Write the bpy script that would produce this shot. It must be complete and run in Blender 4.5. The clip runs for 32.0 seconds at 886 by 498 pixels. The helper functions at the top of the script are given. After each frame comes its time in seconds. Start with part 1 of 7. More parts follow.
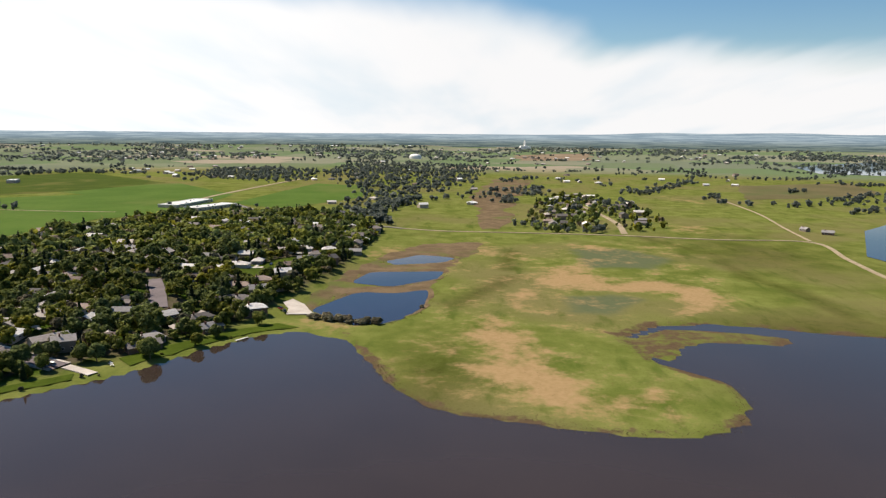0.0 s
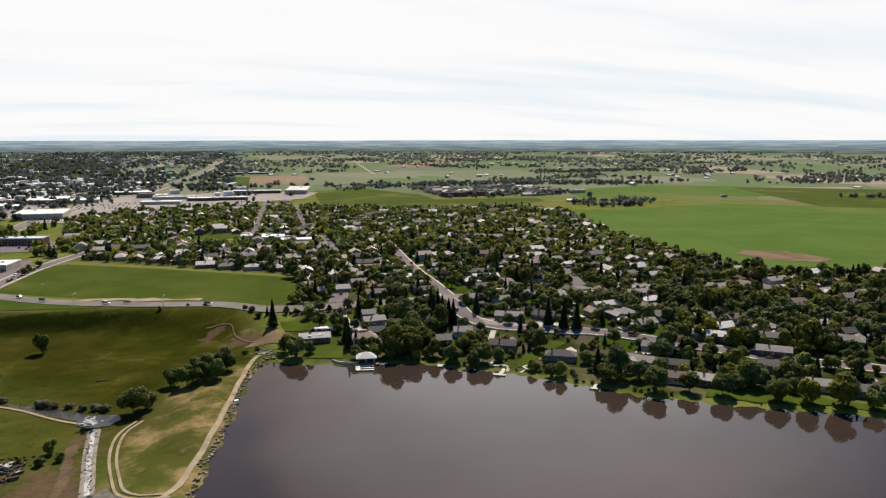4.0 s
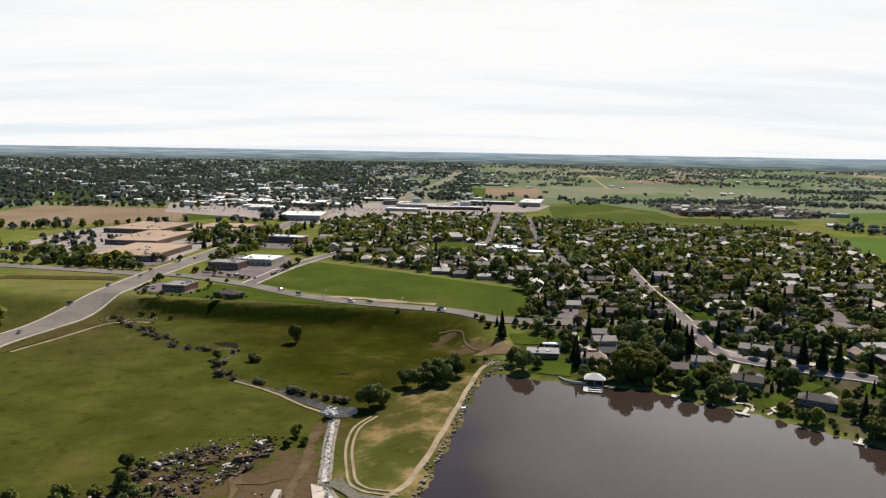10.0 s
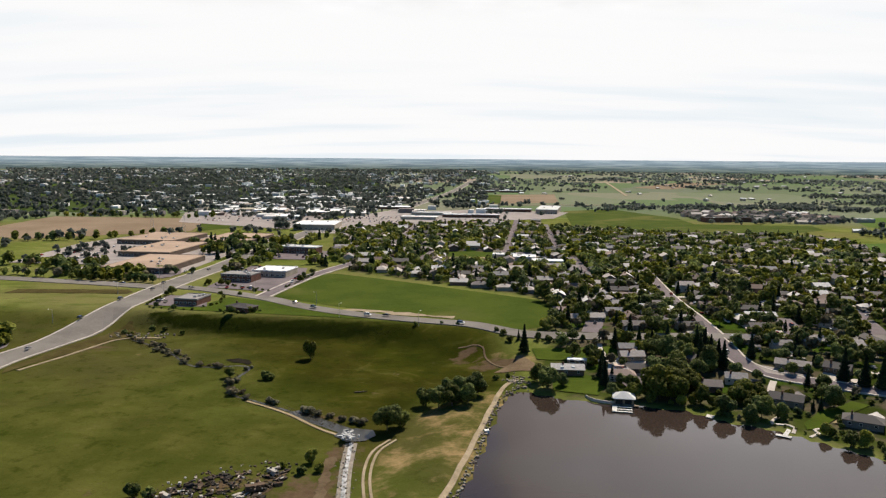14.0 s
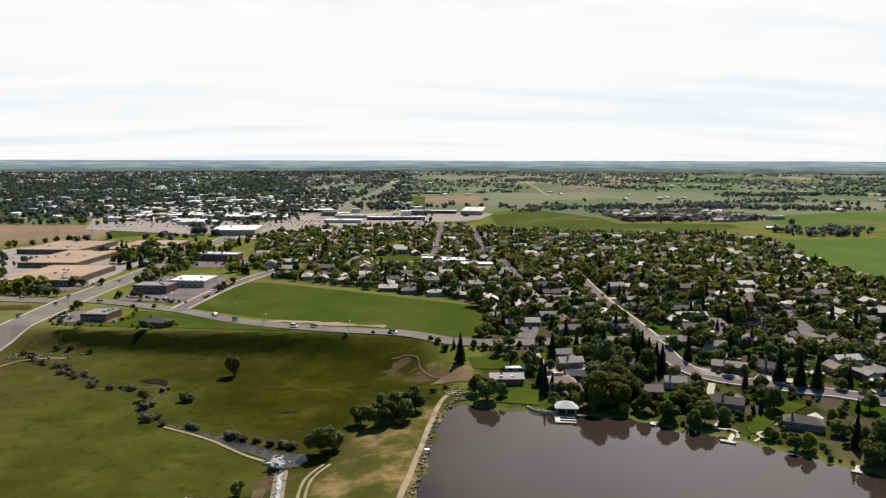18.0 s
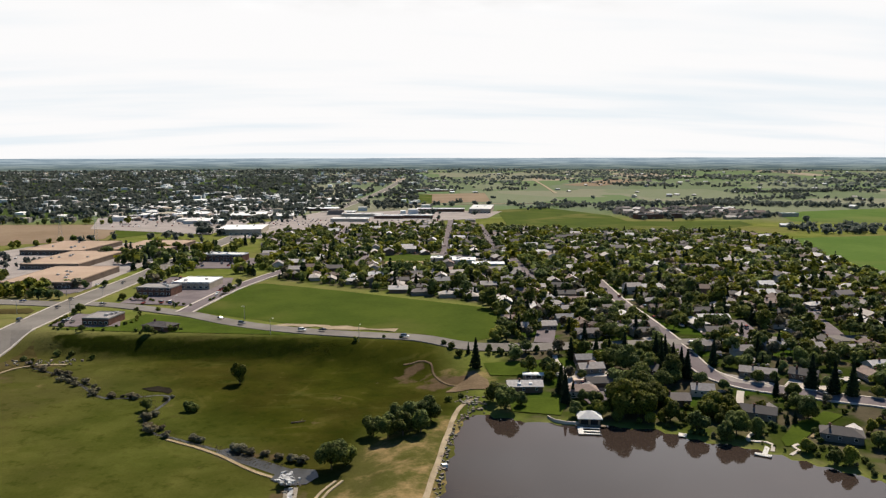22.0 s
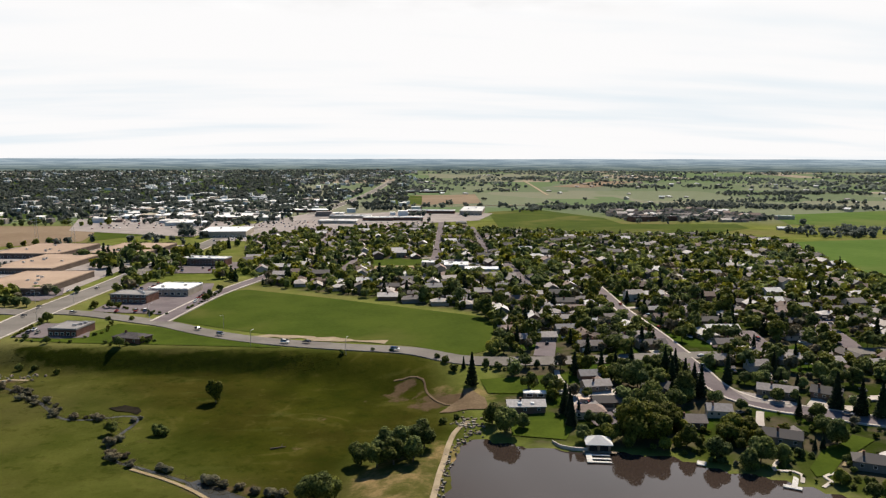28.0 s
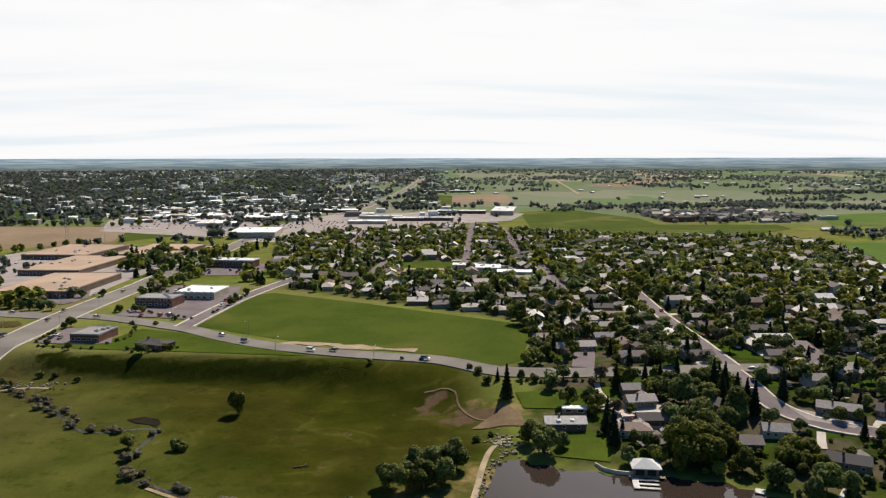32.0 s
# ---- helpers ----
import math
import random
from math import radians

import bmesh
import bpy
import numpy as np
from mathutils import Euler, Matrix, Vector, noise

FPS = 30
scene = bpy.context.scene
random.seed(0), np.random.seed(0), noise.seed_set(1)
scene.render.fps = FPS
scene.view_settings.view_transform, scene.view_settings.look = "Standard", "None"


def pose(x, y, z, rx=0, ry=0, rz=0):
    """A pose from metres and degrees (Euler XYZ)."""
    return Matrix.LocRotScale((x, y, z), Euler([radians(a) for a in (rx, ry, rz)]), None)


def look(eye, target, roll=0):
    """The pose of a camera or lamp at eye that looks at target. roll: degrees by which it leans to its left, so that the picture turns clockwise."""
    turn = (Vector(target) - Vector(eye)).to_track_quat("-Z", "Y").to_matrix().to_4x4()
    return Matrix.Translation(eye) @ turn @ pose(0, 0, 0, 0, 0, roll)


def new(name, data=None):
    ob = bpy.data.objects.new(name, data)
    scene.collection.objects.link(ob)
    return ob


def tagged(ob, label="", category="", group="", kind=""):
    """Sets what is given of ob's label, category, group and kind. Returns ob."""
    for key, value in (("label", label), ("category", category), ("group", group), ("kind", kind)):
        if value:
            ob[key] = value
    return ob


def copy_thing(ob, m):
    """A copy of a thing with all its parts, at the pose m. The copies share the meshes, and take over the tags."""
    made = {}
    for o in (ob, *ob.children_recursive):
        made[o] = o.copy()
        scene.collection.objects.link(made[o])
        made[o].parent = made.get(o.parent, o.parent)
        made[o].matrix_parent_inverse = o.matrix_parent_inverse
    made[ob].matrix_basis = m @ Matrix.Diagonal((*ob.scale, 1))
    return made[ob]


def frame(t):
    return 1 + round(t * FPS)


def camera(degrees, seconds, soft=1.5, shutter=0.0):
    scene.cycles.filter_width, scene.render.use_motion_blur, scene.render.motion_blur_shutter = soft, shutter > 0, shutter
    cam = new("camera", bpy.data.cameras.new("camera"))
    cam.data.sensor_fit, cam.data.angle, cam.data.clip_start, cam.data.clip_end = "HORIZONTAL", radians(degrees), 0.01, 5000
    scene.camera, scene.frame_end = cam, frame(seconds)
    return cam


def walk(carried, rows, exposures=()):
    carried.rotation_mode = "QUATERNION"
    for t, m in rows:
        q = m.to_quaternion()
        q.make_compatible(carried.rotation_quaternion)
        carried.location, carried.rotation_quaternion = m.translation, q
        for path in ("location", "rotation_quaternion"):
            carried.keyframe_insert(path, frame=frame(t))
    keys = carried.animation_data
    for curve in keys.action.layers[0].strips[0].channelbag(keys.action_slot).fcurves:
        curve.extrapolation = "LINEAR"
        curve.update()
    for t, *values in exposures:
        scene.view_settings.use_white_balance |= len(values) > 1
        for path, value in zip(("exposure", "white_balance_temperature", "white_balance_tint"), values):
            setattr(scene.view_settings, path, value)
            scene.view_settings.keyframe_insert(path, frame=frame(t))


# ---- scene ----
# Camera: field of view, then seconds, place, heading, pitch, roll.
cam = camera(61.8, 32.0, soft=1.25)
PATH = [
    (0.0, 5.4, -20.4, 109.2, -88.83, -8.89, 0.48),
    (0.5, 5.5, -21.6, 109.0, -80.95, -8.84, 0.51),
    (1.0, 5.1, -21.7, 109.4, -73.59, -8.62, 0.27),
    (1.5, 4.8, -21.1, 109.3, -66.29, -8.54, 0.66),
    (2.0, 3.8, -20.3, 108.8, -57.32, -8.59, 0.45),
    (2.5, 4.0, -20.1, 108.6, -46.82, -8.47, 0.31),
    (3.0, 3.9, -19.8, 108.6, -35.98, -8.56, -0.01),
    (3.5, 3.6, -19.1, 109.3, -26.35, -8.47, 0.26),
    (4.0, 3.4, -19.2, 109.5, -18.52, -8.41, -0.04),
    (4.5, 2.8, -20.0, 109.2, -10.18, -8.49, 0.17),
    (6.5, 2.5, -21.1, 109.5, -0.90, -8.33, 0.26),
    (7.0, 2.2, -20.6, 109.7, -0.85, -8.31, 0.30),
    (7.5, 2.4, -19.7, 109.6, -0.33, -8.21, 0.33),
    (8.0, 2.4, -18.7, 109.7, -0.07, -8.05, 0.56),
    (8.5, 2.4, -17.6, 109.6, -0.38, -7.92, 0.67),
    (9.0, 1.9, -16.4, 109.6, -0.83, -7.80, 0.73),
    (9.5, 1.7, -14.2, 109.3, -0.91, -7.64, 0.86),
    (10.0, 1.8, -12.3, 109.2, -0.78, -7.51, 0.97),
    (10.5, 1.4, -10.1, 109.3, -1.03, -7.41, 1.09),
    (11.0, 0.9, -7.9, 109.2, -1.16, -7.34, 1.11),
    (11.5, 0.8, -6.1, 109.3, -0.94, -7.18, 1.10),
    (12.0, 0.5, -4.1, 109.4, -0.54, -7.11, 0.90),
    (12.5, 0.5, -2.9, 109.6, 0.32, -7.20, 0.72),
    (13.0, -0.0, -0.0, 110.0, -0.00, -7.09, 0.62),
    (13.5, 0.2, 1.6, 109.8, 0.28, -7.05, 0.56),
    (14.0, -0.6, 3.5, 110.1, 0.36, -7.01, 0.44),
    (14.5, -0.9, 5.8, 109.8, 0.42, -6.99, 0.31),
    (16.5, -2.1, 13.4, 110.3, 0.52, -6.76, 0.03),
    (17.0, -2.7, 16.3, 110.4, -0.21, -6.77, -0.01),
    (17.5, -3.9, 19.9, 110.4, -4.39, -6.90, 0.14),
    (18.0, -5.0, 21.7, 110.6, -5.65, -6.89, 0.12),
    (18.5, -5.5, 23.5, 110.8, -5.34, -6.80, 0.04),
    (19.0, -5.9, 25.6, 110.9, -5.49, -6.89, 0.03),
    (19.5, -6.0, 27.6, 110.8, -5.13, -6.86, -0.04),
    (20.0, -6.1, 29.5, 110.8, -5.05, -6.96, -0.08),
    (20.5, -6.0, 31.9, 110.8, -5.04, -6.99, -0.21),
    (21.0, -6.7, 33.7, 111.0, -5.04, -7.00, -0.15),
    (21.5, -7.1, 36.0, 110.8, -5.20, -7.04, -0.12),
    (22.0, -7.8, 38.0, 110.8, -5.22, -7.09, -0.12),
    (22.5, -7.3, 40.5, 110.5, -5.11, -7.12, -0.21),
    (23.0, -7.5, 42.9, 110.5, -5.20, -7.19, -0.22),
    (23.5, -7.4, 45.1, 110.3, -5.27, -7.12, -0.16),
    (24.0, -7.6, 47.4, 110.3, -5.84, -7.10, -0.10),
    (24.5, -7.5, 49.5, 110.1, -5.93, -7.04, -0.04),
    (25.0, -7.9, 52.3, 109.8, -6.03, -7.01, 0.07),
    (25.5, -7.8, 54.5, 109.8, -5.82, -6.97, 0.07),
    (27.5, -8.2, 64.2, 109.7, -5.59, -6.97, 0.14),
    (28.0, -7.5, 66.6, 110.2, -6.08, -7.01, 0.09),
    (28.5, -8.1, 69.0, 110.0, -6.67, -6.92, 0.15),
    (29.0, -7.9, 71.0, 110.2, -5.68, -6.93, 0.11),
    (29.5, -6.9, 74.4, 110.1, -4.29, -7.02, 0.04),
    (30.0, -7.4, 77.1, 109.8, -4.88, -7.07, 0.05),
    (30.5, -6.8, 80.1, 109.6, -4.81, -7.07, 0.05),
    (31.0, -6.6, 82.5, 109.8, -4.39, -7.10, -0.10),
    (31.5, -6.6, 84.5, 110.1, -4.11, -7.11, -0.12),
    (32.0, -7.0, 86.1, 110.5, -3.76, -7.07, -0.10),
]
walk(cam, [(t, pose(x, y, z, 90 + pitch, 0, yaw) @ pose(0, 0, 0, 0, 0, roll)) for t, x, y, z, yaw, pitch, roll in PATH],
     exposures=((0.0, 0.60), (1.0, 0.64), (2.0, 0.62), (3.0, 0.48), (4.0, 0.44), (32.0, 0.44)))

# ---- world and sun ----
SUN_TURN, SUN_HIGH = radians(28), radians(49)
sun = new("sun", bpy.data.lights.new("sun", "SUN"))
sun.data.energy, sun.data.angle, sun.data.color = 5.0, radians(0.6), (1.0, 0.89, 0.73)
sun.matrix_world = look((math.sin(SUN_TURN) * math.cos(SUN_HIGH) * 900, math.cos(SUN_TURN) * math.cos(SUN_HIGH) * 900, math.sin(SUN_HIGH) * 900), (0, 0, 0))


class Net:
    """A node tree with short calls."""

    def __init__(self, tree):
        self.tree = tree
        tree.nodes.clear()

    def add(self, kind, **sockets):
        n = self.tree.nodes.new(kind)
        for key, v in sockets.items():
            self.put(n, key, v)
        return n

    def put(self, n, key, v):
        s = n.inputs[int(key[1:])] if key[0] == "_" else n.inputs[key]
        if isinstance(v, bpy.types.NodeSocket):
            self.tree.links.new(v, s)
        else:
            s.default_value = v

    def math(self, op, a, b=0.0, clamp=False):
        n = self.add("ShaderNodeMath", _0=a, _1=b)
        n.operation, n.use_clamp = op, clamp
        return n.outputs[0]

    def mix(self, f, a, b):
        n = self.tree.nodes.new("ShaderNodeMix")
        n.data_type = "RGBA"
        self.put(n, "_0", f), self.put(n, "_6", a), self.put(n, "_7", b)
        return n.outputs[2]

    def span(self, v, a, b, lo=0.0, hi=1.0):
        n = self.add("ShaderNodeMapRange", _0=v, _1=a, _2=b, _3=lo, _4=hi)
        n.interpolation_type = "SMOOTHSTEP"
        return n.outputs[0]

    def noise(self, vec, scale, detail=4.0, rough=0.55):
        return self.add("ShaderNodeTexNoise", Vector=vec, Scale=scale, Detail=detail, Roughness=rough).outputs[0]


world = bpy.data.worlds.new("sky")
scene.world = world
world.use_nodes = True
w = Net(world.node_tree)
sky = w.add("ShaderNodeTexSky")
sky.sky_type, sky.sun_disc, sky.sun_elevation, sky.sun_rotation = "NISHITA", False, SUN_HIGH, SUN_TURN
sky.air_density, sky.dust_density = 1.0, 0.25
way = w.add("ShaderNodeTexCoord").outputs["Generated"]
parts = w.add("ShaderNodeSeparateXYZ", Vector=way)
# a thin cloud sheet: its streaks lie flat and draw together towards the horizon
flat = w.add("ShaderNodeCombineXYZ", X=w.math("DIVIDE", parts.outputs[0], w.math("ADD", parts.outputs[2], 0.12)),
             Y=w.math("DIVIDE", parts.outputs[1], w.math("ADD", parts.outputs[2], 0.12)), Z=0.0).outputs[0]
streak = w.add("ShaderNodeMapping", Vector=flat, Rotation=(0, 0, radians(25)), Scale=(0.35, 1.3, 1)).outputs[0]
wisp = w.noise(streak, 0.8, 4.0, 0.5)
# the bank lies over the north; overhead and to the south the sky is open, but for the white low rim
north = w.math("ADD", w.math("MULTIPLY", parts.outputs[1], 0.94), w.math("MULTIPLY", parts.outputs[0], -0.34))
loose = w.math("MULTIPLY", w.math("SUBTRACT", wisp, 0.5), 0.5)
sunward = w.math("ADD", w.math("MULTIPLY", parts.outputs[0], math.sin(SUN_TURN)), w.math("MULTIPLY", parts.outputs[1], math.cos(SUN_TURN)))
ahead = w.math("DIVIDE", sunward, w.math("SQRT", w.math("MAXIMUM", 0.01, w.math("SUBTRACT", 1.0, w.math("MULTIPLY", parts.outputs[2], parts.outputs[2])))))
low_edge = w.math("SUBTRACT", parts.outputs[2], w.span(ahead, 0.90, 0.985, 0.0, 0.3))
bank = w.math("MULTIPLY", w.span(w.math("ADD", north, loose), 0.10, 0.55), w.span(w.math("ADD", low_edge, loose), 0.41, 0.29))
rim = w.span(w.math("ADD", w.math("ADD", parts.outputs[2], w.math("MULTIPLY", loose, 0.22)), w.span(north, -0.1, -0.8, 0.0, 0.09)), 0.205, 0.15)
side = w.math("ADD", w.math("MULTIPLY", parts.outputs[0], 0.6), w.math("MULTIPLY", parts.outputs[1], 0.8))
cover = w.math("MAXIMUM", bank, w.math("MULTIPLY", rim, w.span(side, -0.3, 0.05)))
cloud = w.mix(w.span(wisp, 0.30, 0.56), (0.83, 0.90, 0.95, 1), w.mix(w.span(parts.outputs[2], 0.2, 0.3), (1.01, 1.0, 1.0, 1), (1.0, 0.94, 0.97, 1)))
puffs = w.span(w.math("MULTIPLY", w.span(parts.outputs[2], 0.17, 0.26), w.math("SUBTRACT", w.noise(flat, 1.6, 4.0, 0.55), 0.5)), -0.16, 0.16, 0.7, 1.3)
deep = w.add("ShaderNodeHueSaturation", Saturation=1.35, Color=sky.outputs[0]).outputs[0]
blue = w.add("ShaderNodeBackground", Color=deep, Strength=0.068)
white = w.add("ShaderNodeBackground", Color=cloud, Strength=w.math("ADD", w.math("MULTIPLY", w.math("SUBTRACT", w.span(parts.outputs[2], 0.18, 0.3, 0.715, 0.43), w.span(north, 0.2, -0.4, 0.0, 0.09)), puffs), w.math("MULTIPLY", w.span(parts.outputs[2], 0.18, 0.32), w.span(ahead, 0.90, 0.99, 0.0, 0.78))))
both = w.add("ShaderNodeMixShader", _0=cover, _1=blue.outputs[0], _2=white.outputs[0])
w.add("ShaderNodeOutputWorld", Surface=both.outputs[0])

# ---- materials ----


def material(name, dark, light, scale, rough=0.95, fine=None, bump=0.0, spread=0.0, metal=0.0, third=None, spec=0.02):
    """A matt surface that wavers between two colours at a coarse and a fine scale; spread: how far one object differs from the next."""
    m = bpy.data.materials.new(name)
    m.use_nodes = True
    n = Net(m.node_tree)
    place = n.add("ShaderNodeNewGeometry").outputs["Position"]
    coarse = n.noise(place, scale, 5.0)
    fine_v = n.noise(place, fine or scale * 9, 3.0)
    f = n.math("ADD", n.math("MULTIPLY", n.span(coarse, 0.3, 0.7), 0.65), n.math("MULTIPLY", n.span(fine_v, 0.25, 0.75), 0.35))
    col = n.mix(f, (*dark, 1), (*light, 1))
    if third:
        col = n.mix(n.span(n.noise(place, scale * 0.33, 4.0), 0.52, 0.68), col, (*third, 1))
    if spread:
        one = n.add("ShaderNodeObjectInfo").outputs["Random"]
        part_of = n.add("ShaderNodeNewGeometry").outputs["Random Per Island"]
        v = n.math("FRACT", n.math("ADD", one, part_of))
        tone = n.add("ShaderNodeHueSaturation", Hue=n.span(v, 0, 1, 0.5 - spread * 0.06, 0.5 + spread * 0.06), Saturation=n.span(v, 0, 1, 1 + spread * 0.2, 1 - spread * 0.2),
                     Value=n.span(n.math("FRACT", n.math("MULTIPLY", v, 7.3)), 0, 1, 1 - spread * 0.5, 1 + spread * 0.5), Color=col)
        col = tone.outputs[0]
    b = n.add("ShaderNodeBsdfPrincipled", Roughness=rough, Metallic=metal)
    n.put(b, "Base Color", col)
    n.put(b, "Specular IOR Level", spec)
    if bump:
        n.put(b, "Normal", n.add("ShaderNodeBump", Strength=0.6, Distance=bump, Height=fine_v).outputs[0])
    n.add("ShaderNodeOutputMaterial", Surface=b.outputs[0])
    return m


def roofs(name, colours, spread=0.5):
    """Shingle of a colour picked for each house."""
    m = bpy.data.materials.new(name)
    m.use_nodes = True
    n = Net(m.node_tree)
    geo = n.add("ShaderNodeNewGeometry")
    one = n.add("ShaderNodeObjectInfo").outputs["Random"]
    v = n.math("FRACT", n.math("ADD", one, geo.outputs["Random Per Island"]))
    ramp = n.add("ShaderNodeValToRGB", Fac=v)
    ramp.color_ramp.interpolation = "CONSTANT"
    while len(ramp.color_ramp.elements) < len(colours):
        ramp.color_ramp.elements.new(0.5)
    for i, c in enumerate(colours):
        ramp.color_ramp.elements[i].position, ramp.color_ramp.elements[i].color = i / len(colours), (*c, 1)
    grain = n.noise(geo.outputs["Position"], 0.8, 5.0)
    b = n.add("ShaderNodeBsdfPrincipled", Roughness=0.85)
    n.put(b, "Specular IOR Level", 0.12)
    n.put(b, "Base Color", n.mix(n.math("MULTIPLY", n.span(grain, 0.3, 0.7), spread), ramp.outputs[0], (0.09, 0.085, 0.08, 1)))
    n.add("ShaderNodeOutputMaterial", Surface=b.outputs[0])
    return m


def leaves(name, dark, light, spread=1.0, through_=0.27):
    """Foliage: each clump and each tree a little different."""
    m = bpy.data.materials.new(name)
    m.use_nodes = True
    n = Net(m.node_tree)
    geo = n.add("ShaderNodeNewGeometry")
    one = n.add("ShaderNodeObjectInfo").outputs["Random"]
    local = n.noise(geo.outputs["Position"], 0.035, 2.0)
    v = n.math("FRACT", n.math("MULTIPLY", n.math("ADD", one, geo.outputs["Random Per Island"]), 3.7))
    col = n.mix(v, (*dark, 1), (*light, 1))
    tone = n.add("ShaderNodeHueSaturation", Hue=n.span(local, 0.3, 0.7, 0.5 - 0.035 * spread, 0.5 + 0.02 * spread), Saturation=n.span(local, 0.3, 0.7, 1.1, 0.8), Value=n.span(one, 0, 1, 0.75, 1.3), Color=col)
    b = n.add("ShaderNodeBsdfPrincipled", Roughness=0.75)
    n.put(b, "Base Color", tone.outputs[0])
    n.put(b, "Specular IOR Level", 0.1)
    t = n.add("ShaderNodeBsdfTranslucent", Color=tone.outputs[0])
    both_ = n.add("ShaderNodeMixShader", _0=through_, _1=b.outputs[0], _2=t.outputs[0])
    n.add("ShaderNodeOutputMaterial", Surface=both_.outputs[0])
    return m


def ground_material():
    """Grass, dry grass, marsh and soil, blended by the land's marks, some with shade or haze in their colour."""
    m = bpy.data.materials.new("ground")
    m.use_nodes = True
    n = Net(m.node_tree)
    place = n.add("ShaderNodeNewGeometry").outputs["Position"]
    big, mid, small = n.noise(place, 0.006, 5.0), n.noise(place, 0.035, 5.0, 0.6), n.noise(place, 0.35, 4.0, 0.65)
    marks = {}
    for key in ("dry", "lush", "bare", "garden", "sage", "shaded_reed"):
        a = n.add("ShaderNodeAttribute")
        a.attribute_name = key
        marks[key] = a.outputs["Fac"]
    grass = n.mix(n.span(mid, 0.3, 0.7), (0.088, 0.108, 0.022, 1), (0.150, 0.162, 0.044, 1))
    tuft, patchy = n.noise(place, 1.1, 3.0, 0.7), n.noise(n.add("ShaderNodeMapping", Vector=place, Rotation=(0, 0, 0.5), Scale=(0.02, 0.07, 0.02)).outputs[0], 1.0, 5.0, 0.62)
    grass = n.mix(n.span(big, 0.45, 0.65), grass, (0.140, 0.128, 0.050, 1))
    grass = n.mix(n.span(patchy, 0.52, 0.72, 0.0, 0.6), grass, (0.050, 0.078, 0.012, 1))
    grass = n.mix(marks["lush"], grass, n.mix(n.span(n.noise(place, 0.013, 4.0), 0.38, 0.64), n.mix(n.span(mid, 0.3, 0.7), (0.0145, 0.0176, 0.002, 1), (0.031, 0.034, 0.0035, 1)), n.mix(n.span(mid, 0.3, 0.7), (0.022, 0.0198, 0.0035, 1), (0.038, 0.0345, 0.006, 1))))
    grass = n.mix(n.math("MULTIPLY", marks["lush"], n.span(patchy, 0.56, 0.70, 0.0, 0.5)), grass, (0.062, 0.066, 0.016, 1))
    winding = n.add("ShaderNodeTexNoise", Vector=place, Scale=0.017, Detail=3.5, Roughness=0.5, Distortion=0.5).outputs[0]
    streaks = n.math("MULTIPLY", n.span(n.math("ABSOLUTE", n.math("SUBTRACT", winding, 0.5)), 0.028, 0.002), n.span(mid, 0.46, 0.62))
    grass = n.mix(n.math("MULTIPLY", marks["lush"], n.math("MULTIPLY", streaks, 0.20)), grass, (0.120, 0.100, 0.030, 1))
    rough_ = n.noise(place, 0.13, 6.0, 0.68)
    grass = n.mix(n.math("MULTIPLY", marks["lush"], n.span(rough_, 0.52, 0.68, 0.0, 0.7)), grass, (0.016, 0.023, 0.003, 1))
    grass = n.mix(n.math("MULTIPLY", n.span(rough_, 0.40, 0.28, 0.0, 0.5), n.math("SUBTRACT", 1.0, n.math("MULTIPLY", marks["lush"], 0.6))), grass, (0.105, 0.088, 0.028, 1))
    grass = n.mix(n.span(tuft, 0.5, 0.8, 0.0, 0.45), grass, (0.022, 0.030, 0.005, 1))
    # sage weeds, reeds darkened for the steep bank's shade, and the soil and lawns of the gardens
    grass = n.mix(n.span(n.math("ADD", marks["sage"], n.math("SUBTRACT", mid, 0.5)), 0.3, 0.9), grass, n.mix(small, (0.070, 0.085, 0.042, 1), (0.105, 0.115, 0.062, 1)))
    grass = n.mix(n.span(n.math("ADD", marks["shaded_reed"], n.math("MULTIPLY", n.math("SUBTRACT", rough_, 0.5), 1.2)), 0.3, 0.75), grass, n.mix(small, (0.009, 0.014, 0.002, 1), (0.026, 0.033, 0.005, 1)))
    # garden soil and lawns, with shade between trees and houses put into dark colours
    plots = n.mix(n.span(n.noise(place, 0.055, 3.0), 0.42, 0.58), n.mix(small, (0.016, 0.026, 0.005, 1), (0.040, 0.052, 0.010, 1)), n.mix(small, (0.050, 0.042, 0.026, 1), (0.105, 0.088, 0.058, 1)))
    plots = n.mix(n.span(n.noise(place, 0.031, 2.0), 0.56, 0.62), plots, (0.036, 0.060, 0.008, 1))
    grass = n.mix(marks["garden"], grass, plots)
    wavy = n.math("ADD", n.math("MULTIPLY", n.math("SUBTRACT", mid, 0.5), 1.7), n.math("MULTIPLY", n.math("SUBTRACT", rough_, 0.5), 1.2))
    dry = n.span(n.math("ADD", marks["dry"], wavy), 0.28, 0.88)
    col = n.mix(dry, grass, n.mix(small, (0.19, 0.128, 0.058, 1), (0.34, 0.235, 0.125, 1)))
    bare = n.span(n.math("ADD", marks["bare"], wavy), 0.4, 0.7)
    col = n.mix(bare, col, n.mix(small, (0.055, 0.036, 0.021, 1), (0.12, 0.085, 0.052, 1)))
    col = n.mix(n.span(small, 0.6, 0.85, 0.0, 0.4), col, (0.020, 0.028, 0.006, 1))
    # the far plain is a quilt of fields, paled and greyed to hold distance haze
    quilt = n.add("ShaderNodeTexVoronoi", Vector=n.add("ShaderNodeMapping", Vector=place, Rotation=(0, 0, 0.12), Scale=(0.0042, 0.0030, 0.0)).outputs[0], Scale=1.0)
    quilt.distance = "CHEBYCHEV"
